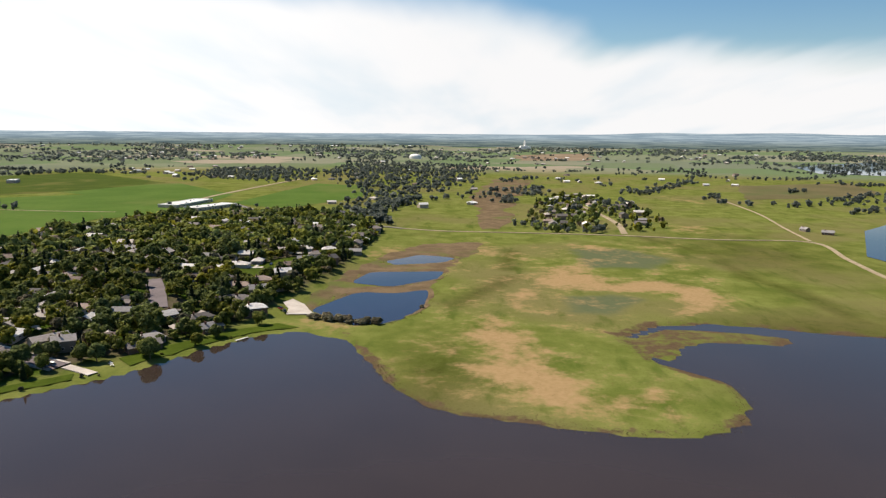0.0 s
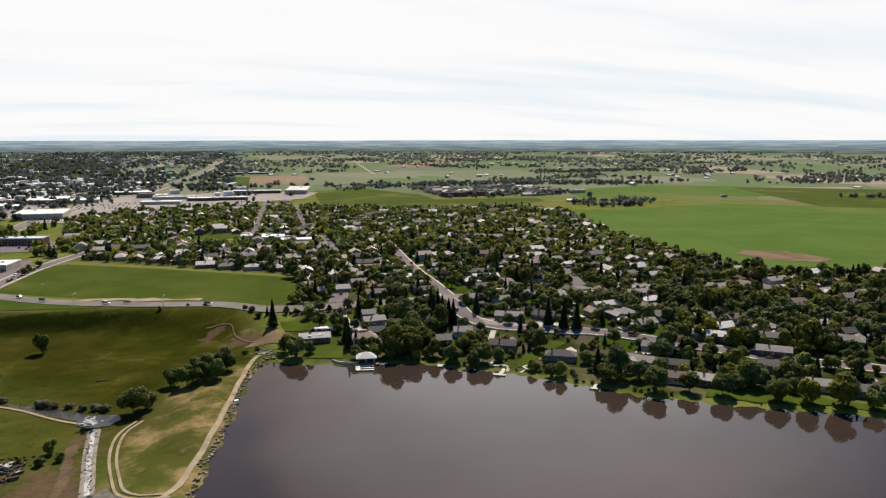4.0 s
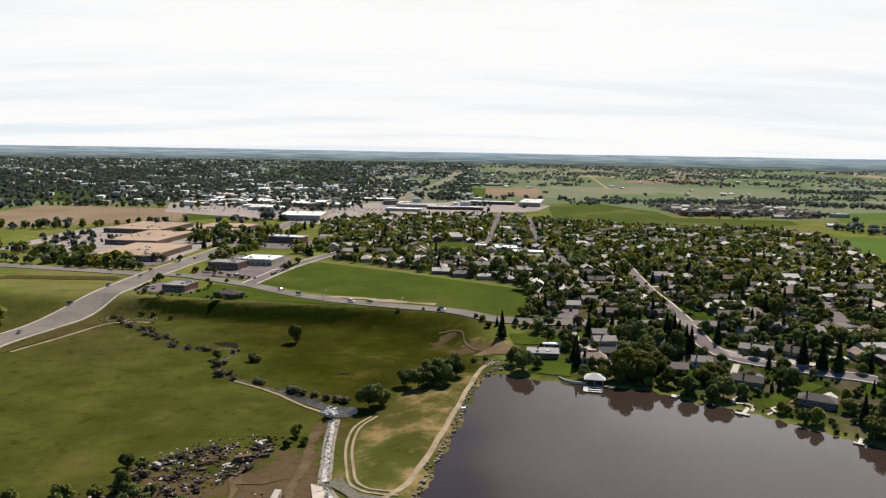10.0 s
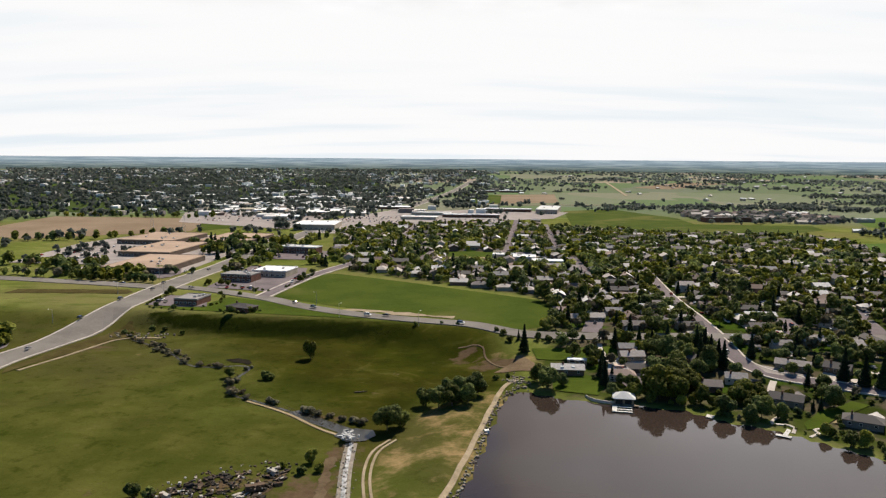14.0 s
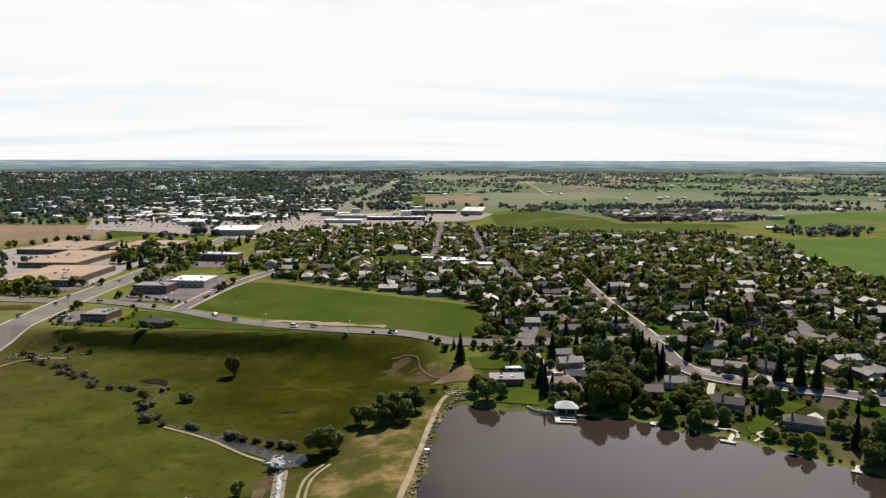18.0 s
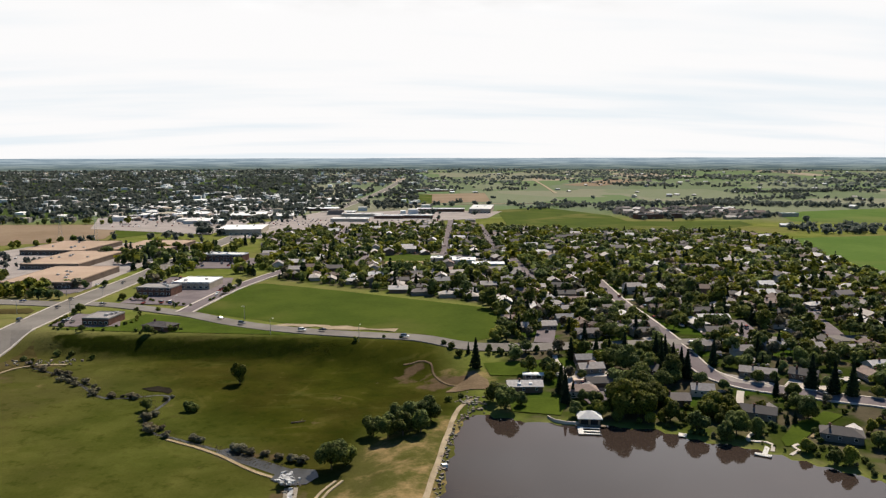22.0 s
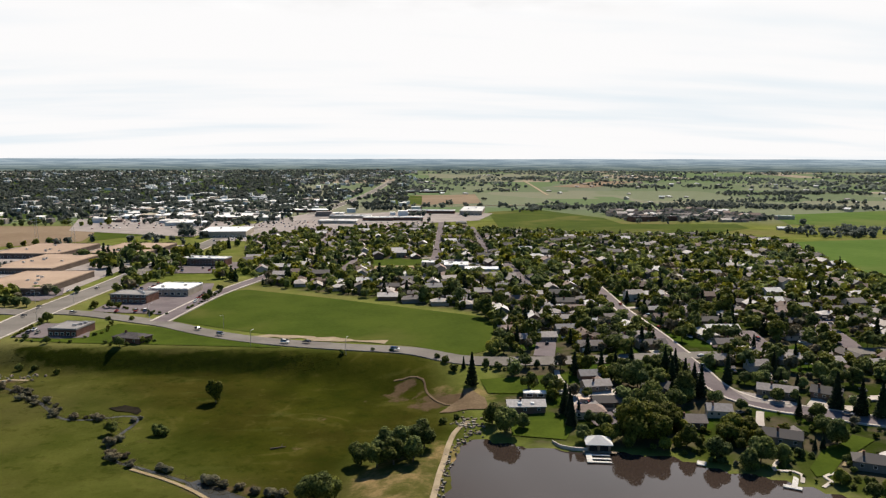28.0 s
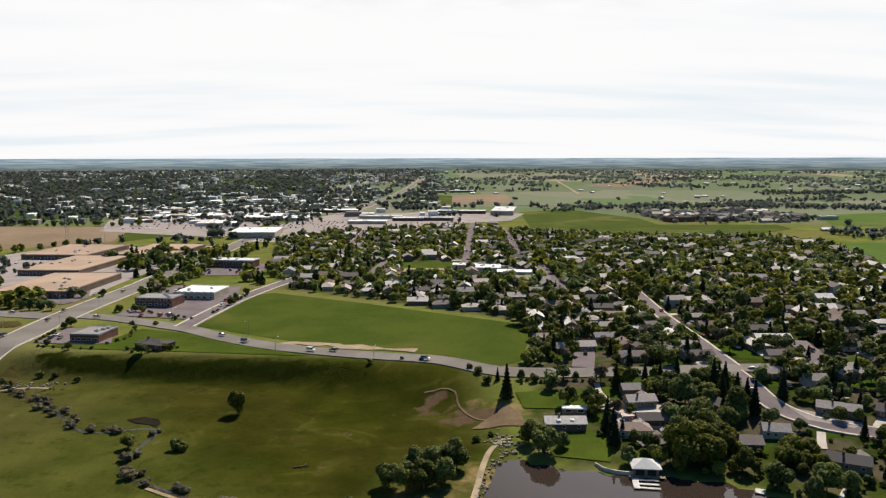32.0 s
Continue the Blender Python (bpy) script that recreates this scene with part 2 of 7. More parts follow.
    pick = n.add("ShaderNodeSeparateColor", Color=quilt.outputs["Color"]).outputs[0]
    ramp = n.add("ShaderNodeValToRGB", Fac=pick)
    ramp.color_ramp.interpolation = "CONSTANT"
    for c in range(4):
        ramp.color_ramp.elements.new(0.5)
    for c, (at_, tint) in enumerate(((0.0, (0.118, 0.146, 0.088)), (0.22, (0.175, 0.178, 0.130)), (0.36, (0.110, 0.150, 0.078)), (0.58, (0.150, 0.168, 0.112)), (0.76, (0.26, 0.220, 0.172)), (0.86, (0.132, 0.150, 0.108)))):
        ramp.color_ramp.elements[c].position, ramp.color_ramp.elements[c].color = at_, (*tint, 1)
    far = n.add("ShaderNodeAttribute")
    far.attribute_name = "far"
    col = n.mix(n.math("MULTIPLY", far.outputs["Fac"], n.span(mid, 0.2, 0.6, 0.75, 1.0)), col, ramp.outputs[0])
    b = n.add("ShaderNodeBsdfPrincipled", Roughness=0.95)
    n.put(b, "Base Color", col)
    n.put(b, "Specular IOR Level", 0.0)
    n.put(b, "Normal", n.add("ShaderNodeBump", Strength=0.5, Distance=0.5, Height=small).outputs[0])
    n.add("ShaderNodeOutputMaterial", Surface=b.outputs[0])
    return m


def water_material(name, tint, rough, wave, ior=1.42):
    m = bpy.data.materials.new(name)
    m.use_nodes = True
    n = Net(m.node_tree)
    place = n.add("ShaderNodeNewGeometry").outputs["Position"]
    b = n.add("ShaderNodeBsdfPrincipled", Roughness=rough, IOR=ior)
    silt = n.span(n.noise(place, 0.012, 3.0), 0.35, 0.65)
    n.put(b, "Base Color", n.mix(silt, (*tint, 1), (*[c * 1.15 for c in tint], 1)))
    n.put(b, "Normal", n.add("ShaderNodeBump", Strength=wave, Distance=0.05, Height=n.noise(place, 0.9, 3.0)).outputs[0])
    n.add("ShaderNodeOutputMaterial", Surface=b.outputs[0])
    return m


GROUND = ground_material()
LAKE_WATER = water_material("lake_water", (0.032, 0.0230, 0.0190), 0.04, 0.03, 1.28)
POND_WATER = water_material("pond_water", (0.018, 0.019, 0.036), 0.05, 0.04, 1.22)
FAR_WATER = water_material("far_water", (0.02, 0.03, 0.04), 0.04, 0.02, 1.6)
CREEK_WATER = water_material("creek_water", (0.03, 0.028, 0.022), 0.35, 0.3)
FOAM = material("foam", (0.10, 0.10, 0.10), (0.62, 0.62, 0.62), 0.35, rough=0.6, fine=1.6)
ASPHALT = material("asphalt", (0.135, 0.122, 0.11), (0.20, 0.185, 0.168), 0.05, fine=0.9)
STREET = material("street", (0.118, 0.100, 0.104), (0.178, 0.152, 0.156), 0.08, fine=1.2)
CONCRETE = material("concrete", (0.34, 0.30, 0.265), (0.52, 0.47, 0.42), 0.12, fine=1.5)
DIRT = material("dirt", (0.095, 0.066, 0.04), (0.19, 0.14, 0.088), 0.06, fine=0.8)
GRAVEL = material("gravel", (0.20, 0.16, 0.105), (0.35, 0.285, 0.20), 0.15, fine=1.4)
CROP = material("crop", (0.050, 0.094, 0.014), (0.076, 0.120, 0.022), 0.012, fine=0.15, third=(0.096, 0.118, 0.030))
PASTURE = material("pasture", (0.032, 0.052, 0.005), (0.058, 0.078, 0.010), 0.03, fine=0.4, third=(0.090, 0.092, 0.022))
LAWN = material("lawn", (0.032, 0.050, 0.005), (0.062, 0.086, 0.010), 0.05, fine=0.6)
# the shade under the far town's trees, put into a dark green
SHADED_GRASS = material("shaded_grass", (0.026, 0.044, 0.008), (0.052, 0.074, 0.018), 0.02, fine=0.3)
BROWNLAND = material("brown_pasture", (0.085, 0.078, 0.034), (0.135, 0.108, 0.058), 0.008, fine=0.2, third=(0.075, 0.095, 0.03))
# near-black colour that stands in for shade
HOLLOW_SHADE = material("hollow_shade", (0.010, 0.009, 0.006), (0.022, 0.018, 0.012), 0.2, fine=1.0)
YARD_DIRT = material("yard_dirt", (0.060, 0.042, 0.025), (0.135, 0.098, 0.062), 0.12, fine=0.9)
LOT = material("lot", (0.215, 0.19, 0.178), (0.32, 0.285, 0.268), 0.05, fine=0.8)
# brown bank grass, darkened to hold the shade of the slope
SHADED_BANK = material("bank", (0.040, 0.032, 0.010), (0.080, 0.066, 0.024), 0.09, fine=0.7)
PLOUGHED = material("ploughed", (0.16, 0.115, 0.076), (0.23, 0.175, 0.122), 0.01, fine=0.2)
MARSH = material("marsh", (0.085, 0.060, 0.034), (0.165, 0.118, 0.07), 0.06, fine=0.5, third=(0.095, 0.108, 0.030))
SAND = material("sand", (0.20, 0.15, 0.085), (0.34, 0.27, 0.17), 0.06, fine=0.7)
STONE = material("stone", (0.11, 0.095, 0.078), (0.25, 0.22, 0.185), 0.6, fine=3.0, spread=0.6)
SHINGLE = roofs("shingle", [(0.13, 0.115, 0.108), (0.64, 0.61, 0.58), (0.21, 0.18, 0.165), (0.33, 0.29, 0.265), (0.17, 0.125, 0.105), (0.26, 0.245, 0.24), (0.10, 0.09, 0.086), (0.46, 0.41, 0.37), (0.30, 0.225, 0.19), (0.56, 0.52, 0.49), (0.17, 0.15, 0.145), (0.38, 0.34, 0.315)], 0.3)
SIDING = roofs("siding", [(0.22, 0.18, 0.14), (0.34, 0.30, 0.25), (0.16, 0.105, 0.08), (0.18, 0.17, 0.16), (0.28, 0.22, 0.165), (0.48, 0.45, 0.41), (0.13, 0.085, 0.065)], 0.2)
WHITE_ROOF = material("white_roof", (0.56, 0.55, 0.54), (0.76, 0.75, 0.73), 0.05, fine=0.6, spread=0.35)
DARK_ROOF = material("dark_roof", (0.062, 0.056, 0.056), (0.112, 0.102, 0.102), 0.4, fine=3.0)
GREY_ROOF = material("grey_roof", (0.20, 0.19, 0.185), (0.30, 0.285, 0.28), 0.06, fine=0.7)
TAN_ROOF = material("tan_roof", (0.28, 0.205, 0.155), (0.39, 0.295, 0.225), 0.03, fine=0.5)
SHOPFRONT = material("shopfront", (0.09, 0.07, 0.058), (0.16, 0.125, 0.10), 0.08, fine=1.0)
TERRACE = material("terrace_stone", (0.42, 0.32, 0.26), (0.62, 0.50, 0.42), 0.5, fine=3.0)
BRICK = material("brick", (0.10, 0.055, 0.042), (0.18, 0.10, 0.075), 0.3, fine=3.0)
STUCCO = material("stucco", (0.30, 0.25, 0.20), (0.44, 0.38, 0.31), 0.2, fine=2.0, spread=0.3)
TRIM = material("white_paint", (0.68, 0.67, 0.64), (0.82, 0.81, 0.79), 0.5)
WOOD = material("weathered_wood", (0.16, 0.12, 0.085), (0.30, 0.24, 0.18), 0.5, fine=4.0)
BARK = material("bark", (0.07, 0.052, 0.037), (0.16, 0.125, 0.095), 0.8, fine=5.0)
RUBBER = material("rubber", (0.02, 0.02, 0.02), (0.035, 0.035, 0.035), 1.0)
STEEL = material("steel", (0.35, 0.35, 0.36), (0.55, 0.55, 0.56), 0.5, rough=0.4, metal=0.8)
SCRAP = roofs("scrap", [(0.075, 0.052, 0.036), (0.03, 0.024, 0.02), (0.40, 0.37, 0.33), (0.05, 0.036, 0.026), (0.11, 0.07, 0.045), (0.02, 0.017, 0.015), (0.16, 0.125, 0.095), (0.065, 0.045, 0.03), (0.035, 0.027, 0.02)], 0.25)
PAINT = roofs("car_paint", [(0.70, 0.70, 0.69), (0.03, 0.03, 0.035), (0.22, 0.22, 0.23), (0.20, 0.03, 0.025), (0.06, 0.06, 0.065), (0.05, 0.08, 0.16), (0.15, 0.14, 0.12)], 0.05)
GLASS = bpy.data.materials.new("dark_glass")
GLASS.use_nodes = True
GLASS.node_tree.nodes["Principled BSDF"].inputs["Base Color"].default_value = (0.02, 0.025, 0.03, 1)
GLASS.node_tree.nodes["Principled BSDF"].inputs["Roughness"].default_value = 0.08
LEAF = leaves("leaf", (0.026, 0.040, 0.006), (0.152, 0.180, 0.034), through_=0.30)
LEAF_BRIGHT = leaves("leaf_bright", (0.080, 0.100, 0.012), (0.225, 0.250, 0.044), through_=0.38)
LEAF_OLIVE = leaves("leaf_olive", (0.070, 0.062, 0.034), (0.175, 0.158, 0.090))
NEEDLE = leaves("needle", (0.010, 0.020, 0.008), (0.028, 0.042, 0.014), 0.5)
# distance haze put into the leaf colour: paler and blue-grey
HAZED_LEAF = leaves("hazed_leaf", (0.084, 0.106, 0.094), (0.148, 0.166, 0.144), 0.5, 0.6)

# ---- the lie of the land ----
DAM = [(-25, 150), (-10, 199), (-4, 206), (2, 232), (11, 271), (22, 324), (30, 344)]
NORTH = [(38, 346), (52, 337), (69, 331), (85, 328), (106, 321), (117, 309), (126, 304), (137, 296.5), (146, 288), (156, 275.5), (165, 266), (174, 257), (184, 243), (199, 234), (213, 223), (228, 213), (246, 203), (268, 183), (284, 175), (297, 160), (312, 144), (332, 128), (352, 117), (372, 105), (395, 86), (406, 62)]
EAST = [(396, 41), (355, 24), (317, 8), (292, -8), (282, -25), (277, -45), (270, -65), (266, -83), (264, -100), (269, -118), (279, -131), (303, -141), (324, -141), (343, -125), (356, -115), (380, -112), (402, -112), (423, -132), (431, -167), (424, -197), (413, -224), (405, -257)]
SOUTH = [(400, -330), (300, -480), (0, -520), (-60, -300), (-45, -50)]
SANDBAR = [(396, -117), (415, -139), (411, -176), (400, -201), (387, -194), (392, -154), (381, -136), (356, -126), (365, -117)]
PONDS = [[(451, 69), (507, 46), (518, 1), (458, 4), (426, 19), (419, 38)], [(539, 56), (580, 47), (585, -8), (556, -3), (527, 28)], [(630, 40), (663, 15), (654, -18), (629, -6), (616, 32)]]
LAKE = DAM + NORTH + EAST + SOUTH
QUARTER = [(75, 350), (112, 340), (165, 285), (215, 242), (300, 178), (345, 146), (400, 108), (430, 102), (500, 84), (620, 70), (800, 60), (900, 100), (960, 200), (860, 335), (700, 388), (430, 412), (408, 480), (418, 600), (430, 700), (480, 830), (495, 915), (440, 1000), (320, 1005), (190, 1080), (120, 1150), (-60, 1120), (-150, 1000), (-115, 760), (-90, 668), (-30, 625), (70, 545), (66, 445), (52, 446)]
PENINSULA = [(300, 0), (360, 30), (420, 20), (480, -5), (600, -20), (740, -60), (790, -240), (640, -240), (520, -215), (440, -120), (350, -105), (310, -135), (275, -110), (280, -40)]
PENINSULA_DRY = [[(349, -13), (350, -45), (391, -63), (343, -72), (305, -78), (314, -111), (300, -117), (288, -99), (282, -63), (310, -33)], [(486, -54), (603, -90), (618, -120), (548, -134), (562, -179), (522, -205), (470, -196), (446, -161), (511, -169), (512, -135), (524, -81), (440, -51)], [(400, -20), (445, -40), (391, -66), (345, -45)]]

def smooth(v, a, b):
    q = np.clip((np.asarray(v, float) - a) / (b - a), 0, 1)
    return q * q * (3 - 2 * q)

def signed(x, y, poly):
    """Distance to a closed outline, negative inside."""
    x, y = np.asarray(x, float), np.asarray(y, float)
    best = np.full(x.shape, 1e9)
    inside = np.zeros(x.shape, bool)
    for (ax, ay), (bx, by) in zip(poly, poly[1:] + poly[:1]):
        dx, dy = bx - ax, by - ay
        q = np.clip(((x - ax) * dx + (y - ay) * dy) / (dx * dx + dy * dy + 1e-9), 0, 1)
        best = np.minimum(best, np.hypot(x - ax - q * dx, y - ay - q * dy))
        if dy:
            inside ^= ((ay > y) != (by > y)) & (x < dx * (y - ay) / dy + ax)
    return np.where(inside, -best, best)

def height(x, y):
    """The lie of the land over the lake's surface."""
    x, y = np.asarray(x, float), np.asarray(y, float)
    sd = signed(x, y, LAKE)
    land = 0.7 + 7 * smooth(sd, 8, 120) * smooth(y, -20, 160)
    brow = np.interp(x, [-260, -225, -205, -170, -127, -68, -17, 9, 40], [515, 512, 488, 480, 473, 463, 453, 444, 400])
    low = smooth(48 - x, 0, 40) * smooth(brow - y, 0, np.interp(x, [-235, -205, -60, 0], [85, 17, 15, 40]))
    valley = np.where(sd < 12, 1.8, 1.8 - 4.3 * smooth(sd, 12, 34))
    land = land + (valley - land) * low
    land = np.where(sd < 0, -3 * smooth(-sd, 0, 14), land * smooth(sd, 0, 3))
    land = np.maximum(land, 0.8 * smooth(-signed(x, y, SANDBAR), -3, 5) - 3 * (sd > 0) - 0.2)
    for pond in PONDS:
        inner = -signed(x, y, pond)
        land = land + (0.7 - land) * smooth(inner, -40, -8) - 1.6 * smooth(inner, -7, 3)
    r = np.hypot(x, y)
    return land + 62 * np.clip((r - 2200) / 2650, 0, 1.02) ** 1.2



def mesh_of(name, verts, faces, mats, index=None, smooth_faces=False):
    me = bpy.data.meshes.new(name)
    me.from_pydata([tuple(v) for v in verts], [], [tuple(f) for f in faces])
    for m in mats:
        me.materials.append(m)
    if index is not None:
        me.polygons.foreach_set("material_index", np.asarray(index, dtype=np.int32))
    if smooth_faces:
        me.polygons.foreach_set("use_smooth", np.ones(len(me.polygons), dtype=bool))
    me.update()
    return me


def quads_mesh(name, verts, n_corners, mats, index=None):
    """A mesh of separate faces, n_corners vertices each, in order."""
    verts = np.asarray(verts, dtype=np.float32).reshape(-1, 3)
    n = len(verts) // n_corners
    me = bpy.data.meshes.new(name)
    me.vertices.add(len(verts)), me.loops.add(len(verts)), me.polygons.add(n)
    me.vertices.foreach_set("co", verts.ravel())
    me.loops.foreach_set("vertex_index", np.arange(len(verts), dtype=np.int32))
    me.polygons.foreach_set("loop_start", np.arange(0, len(verts), n_corners, dtype=np.int32))
    for m in mats:
        me.materials.append(m)
    if index is not None:
        me.polygons.foreach_set("material_index", np.asarray(index, dtype=np.int32))
    me.update(calc_edges=True)
    return me


def axis(fine_lo, fine_hi, step, lo, hi):
    """Grid lines: even in the middle, wider and wider outwards."""
    v = list(np.arange(fine_lo, fine_hi + 0.1, step))
    s = step
    while v[-1] < hi:
        s *= 1.13
        v.append(min(v[-1] + s, hi))
    s = step
    while v[0] > lo:
        s *= 1.13
        v.insert(0, max(v[0] - s, lo))
    return np.array(v)


GX, GY = axis(-260, 620, 6, -4950, 4950), axis(-280, 640, 6, -4950, 4950)
GZ = height(*np.meshgrid(GX, GY))


def lie(x, y):
    """The ground sheet's height at a place."""
    x, y = np.asarray(x, float), np.asarray(y, float)
    i = np.clip(np.searchsorted(GX, x) - 1, 0, len(GX) - 2)
    j = np.clip(np.searchsorted(GY, y) - 1, 0, len(GY) - 2)
    a, b = (x - GX[i]) / (GX[i + 1] - GX[i]), (y - GY[j]) / (GY[j + 1] - GY[j])
    return (GZ[j, i] * (1 - a) + GZ[j, i + 1] * a) * (1 - b) + (GZ[j + 1, i] * (1 - a) + GZ[j + 1, i + 1] * a) * b


def at(x, y):
    return float(lie(np.array([x]), np.array([y]))[0])


def spots(x, y, rows):
    """How strongly soft-edged round marks (x, y, half-widths, strength) cover a place."""
    out = np.zeros(np.shape(x))
    for cx, cy, rx, ry, strength in rows:
        out = np.maximum(out, strength * np.exp(-(((x - cx) / rx) ** 2 + ((y - cy) / ry) ** 2)))
    return out


def within(x, y, outline, soft):
    """1 inside an outline, 0 outside, with a soft edge."""
    return smooth(-signed(x, y, outline), -soft, soft)


def build_ground():
    nx, ny = len(GX), len(GY)
    X, Y = np.meshgrid(GX, GY)
    verts = np.stack([X, Y, GZ], -1).reshape(-1, 3)
    i, j = np.meshgrid(np.arange(nx - 1), np.arange(ny - 1))
    a = (j * nx + i).ravel()
    me = mesh_of("ground", verts, np.stack([a, a + 1, a + nx + 1, a + nx], 1).tolist(), [GROUND], smooth_faces=True)
    x, y = verts[:, 0], verts[:, 1]
    dry = np.maximum.reduce([0.95 * within(x, y, q, soft) for q, soft in ((PENINSULA_DRY[0], 24), (PENINSULA_DRY[1], 22), (PENINSULA_DRY[2], 24))])
    dry = np.maximum(dry, 0.32 * within(x, y, PENINSULA, 30))
    dry = np.maximum(dry, spots(x, y, [(700, -45, 60, 18, 0.7), (640, 20, 60, 40, 0.8), (440, 50, 40, 25, 0.7), (712, -150, 14, 32, 0.9), (870, -295, 45, 30, 0.7), (1280, -400, 70, 24, 0.7), (40, 395, 18, 12, 0.8), (-8, 316, 8, 8, 0.7), (-24, 287, 8, 4, 0.6)]))
    lush = spots(x, y, [(330, -10, 60, 25, 0.5), (700, -300, 120, 80, 0.4), (420, -230, 40, 60, 0.5)])
    for ax, ay, bx, by in ((800, -215, 687, -256), (687, -256, 577, -245), (577, -245, 516, -261), (516, -261, 438, -259), (560, -60, 470, -20), (690, -70, 600, -60)):
        for q in np.linspace(0, 1, 12):
            lush = np.maximum(lush, spots(x, y, [(ax + (bx - ax) * q, ay + (by - ay) * q, 11, 9, 0.5)]))
    lush = np.maximum(lush, 0.95 * smooth(48 - x, 0, 30) * smooth(472 - y - 0.12 * x, 0, 25) * smooth(x + 420, 0, 60) * (0.72 + 0.28 * smooth(x + 0.62 * y, 110, 170)))
    # the spot at -284, 528 darkens the ground for the embankment's shade
    bare = spots(x, y, [(-72, 228, 36, 30, 0.72), (-44, 212, 24, 26, 0.9), (-100, 205, 26, 16, 0.6), (30, 392, 16, 9, 0.9), (-215, 430, 22, 12, 0.8), (5, 410, 12, 8, 0.7), (-56, 314, 16, 7, 0.75), (-20, 292, 9, 6, 0.5), (-48, 226, 14, 26, 1.1), (-38, 262, 9, 26, 0.75), (-64, 232, 14, 8, 0.8), (-95, 208, 20, 5, 0.9), (-192, 450, 12, 5, 0.9), (-6, 400, 16, 18, 0.42), (10, 416, 9, 6, 0.85), (-284, 528, 50, 7, 0.55), (-221, 425, 6, 40, 0.5)])
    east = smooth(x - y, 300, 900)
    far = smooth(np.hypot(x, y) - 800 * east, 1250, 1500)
    garden = np.maximum(within(x, y, QUARTER, 6) * smooth(signed(x, y, LAKE), 10, 22), 0.85 * within(x, y, [(46, 340), (70, 322), (110, 300), (150, 265), (200, 226), (218, 245), (208, 300), (150, 420), (60, 420), (46, 392)], 4) * smooth(signed(x, y, LAKE), 0, 3))
    sage = np.maximum(within(x, y, [(711, -123), (715, -178), (653, -215), (602, -181), (606, -127)], 18), within(x, y, [(497, -93), (508, -126), (492, -149), (443, -113), (449, -86)], 16))
    # dark bands: the steep bank's shade put into the colour of its reeds
    shaded_reed = np.maximum(within(x, y, [(-205, 489), (-170, 479), (-114, 468), (-79, 464), (-56, 459), (-26, 446), (-55, 449), (-78, 452), (-111, 455), (-146, 462), (-190, 473)], 4), 0.6 * within(x, y, [(-82, 438), (-54, 442), (-30, 440), (-32, 437), (-54, 438), (-80, 435)], 4))
    edge = signed(x, y, LAKE)
    bare = np.maximum(bare, 0.58 * smooth(7 - edge, 0, 4) * smooth(x, 255, 275) * smooth(60 - y, 0, 30))
    bare = np.maximum(bare, 0.4 * smooth(12 - edge, 0, 6) * smooth(x, 375, 395) * smooth(-95 - y, 0, 12))
    bank = smooth(45 - edge, 0, 15) * smooth(40 - x, 0, 10) * smooth(y, 195, 210) * smooth(350 - y, 0, 20)
    dry = np.maximum(dry, 0.42 * bank)
    lush = lush * (1 - 0.35 * bank)
    for key, v in (("dry", dry), ("lush", lush), ("bare", bare), ("far", far), ("garden", garden), ("sage", sage), ("shaded_reed", shaded_reed)):
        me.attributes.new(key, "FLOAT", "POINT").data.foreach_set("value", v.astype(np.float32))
    return tagged(new("ground", me), "grassy plain with dry tan patches round a lake", "ground", kind="structure")


build_ground()


COUNT = []


def patch(name, outline, mat, lift=0.2, step=12.0, label="", category="field", level=None, kind="structure"):
    """A piece of ground cover that lies on the land, each a little over the last."""
    if level is None:
        COUNT.append(1)
        lift += 0.003 * len(COUNT)
    bm = bmesh.new()
    bm.faces.new([bm.verts.new((x, y, 0)) for x, y in outline])
    xs, ys = [p[0] for p in outline], [p[1] for p in outline]
    for lo, hi, normal in ((min(xs), max(xs), (1, 0, 0)), (min(ys), max(ys), (0, 1, 0))):
        for v in np.arange(lo + step, hi, step):
            bmesh.ops.bisect_plane(bm, geom=bm.verts[:] + bm.edges[:] + bm.faces[:], plane_co=(v * normal[0], v * normal[1], 0), plane_no=normal, dist=1e-3)
    bmesh.ops.triangulate(bm, faces=bm.faces[:])
    zs = lie([v.co.x for v in bm.verts], [v.co.y for v in bm.verts]) if level is None else np.full(len(bm.verts), level)
    for v, z in zip(bm.verts, zs):
        v.co.z = z + lift
    for f in bm.faces:
        if f.normal.z < 0:
            f.normal_flip()
    me = bpy.data.meshes.new(name)
    bm.to_mesh(me), bm.free()
    me.materials.append(mat)
    return tagged(new(name, me), label, category, kind=kind)


def wavy_outline(outline, size, step, seed):
    """An outline with smooth corners and an uneven edge."""
    rnd = random.Random(seed)
    out = []
    for (ax, ay), (bx, by) in zip(outline, outline[1:] + outline[:1]):
        n = max(1, int(math.hypot(bx - ax, by - ay) / step))
        for k in range(n):
            q = k / n
            out.append((ax + (bx - ax) * q + rnd.uniform(-size, size), ay + (by - ay) * q + rnd.uniform(-size, size)))
    return out


def grown(outline, by):
    """An outline moved outwards."""
    out = []
    n = len(outline)
    area = sum(outline[i][0] * outline[(i + 1) % n][1] - outline[(i + 1) % n][0] * outline[i][1] for i in range(n))
    turn = 1 if area > 0 else -1
    for i in range(n):
        (ax, ay), (x, y), (bx, by_) = outline[i - 1], outline[i], outline[(i + 1) % n]
        nx, ny = (by_ - ay) * turn, -(bx - ax) * turn
        d = math.hypot(nx, ny) or 1
        out.append((x + nx / d * by, y + ny / d * by))
    return out


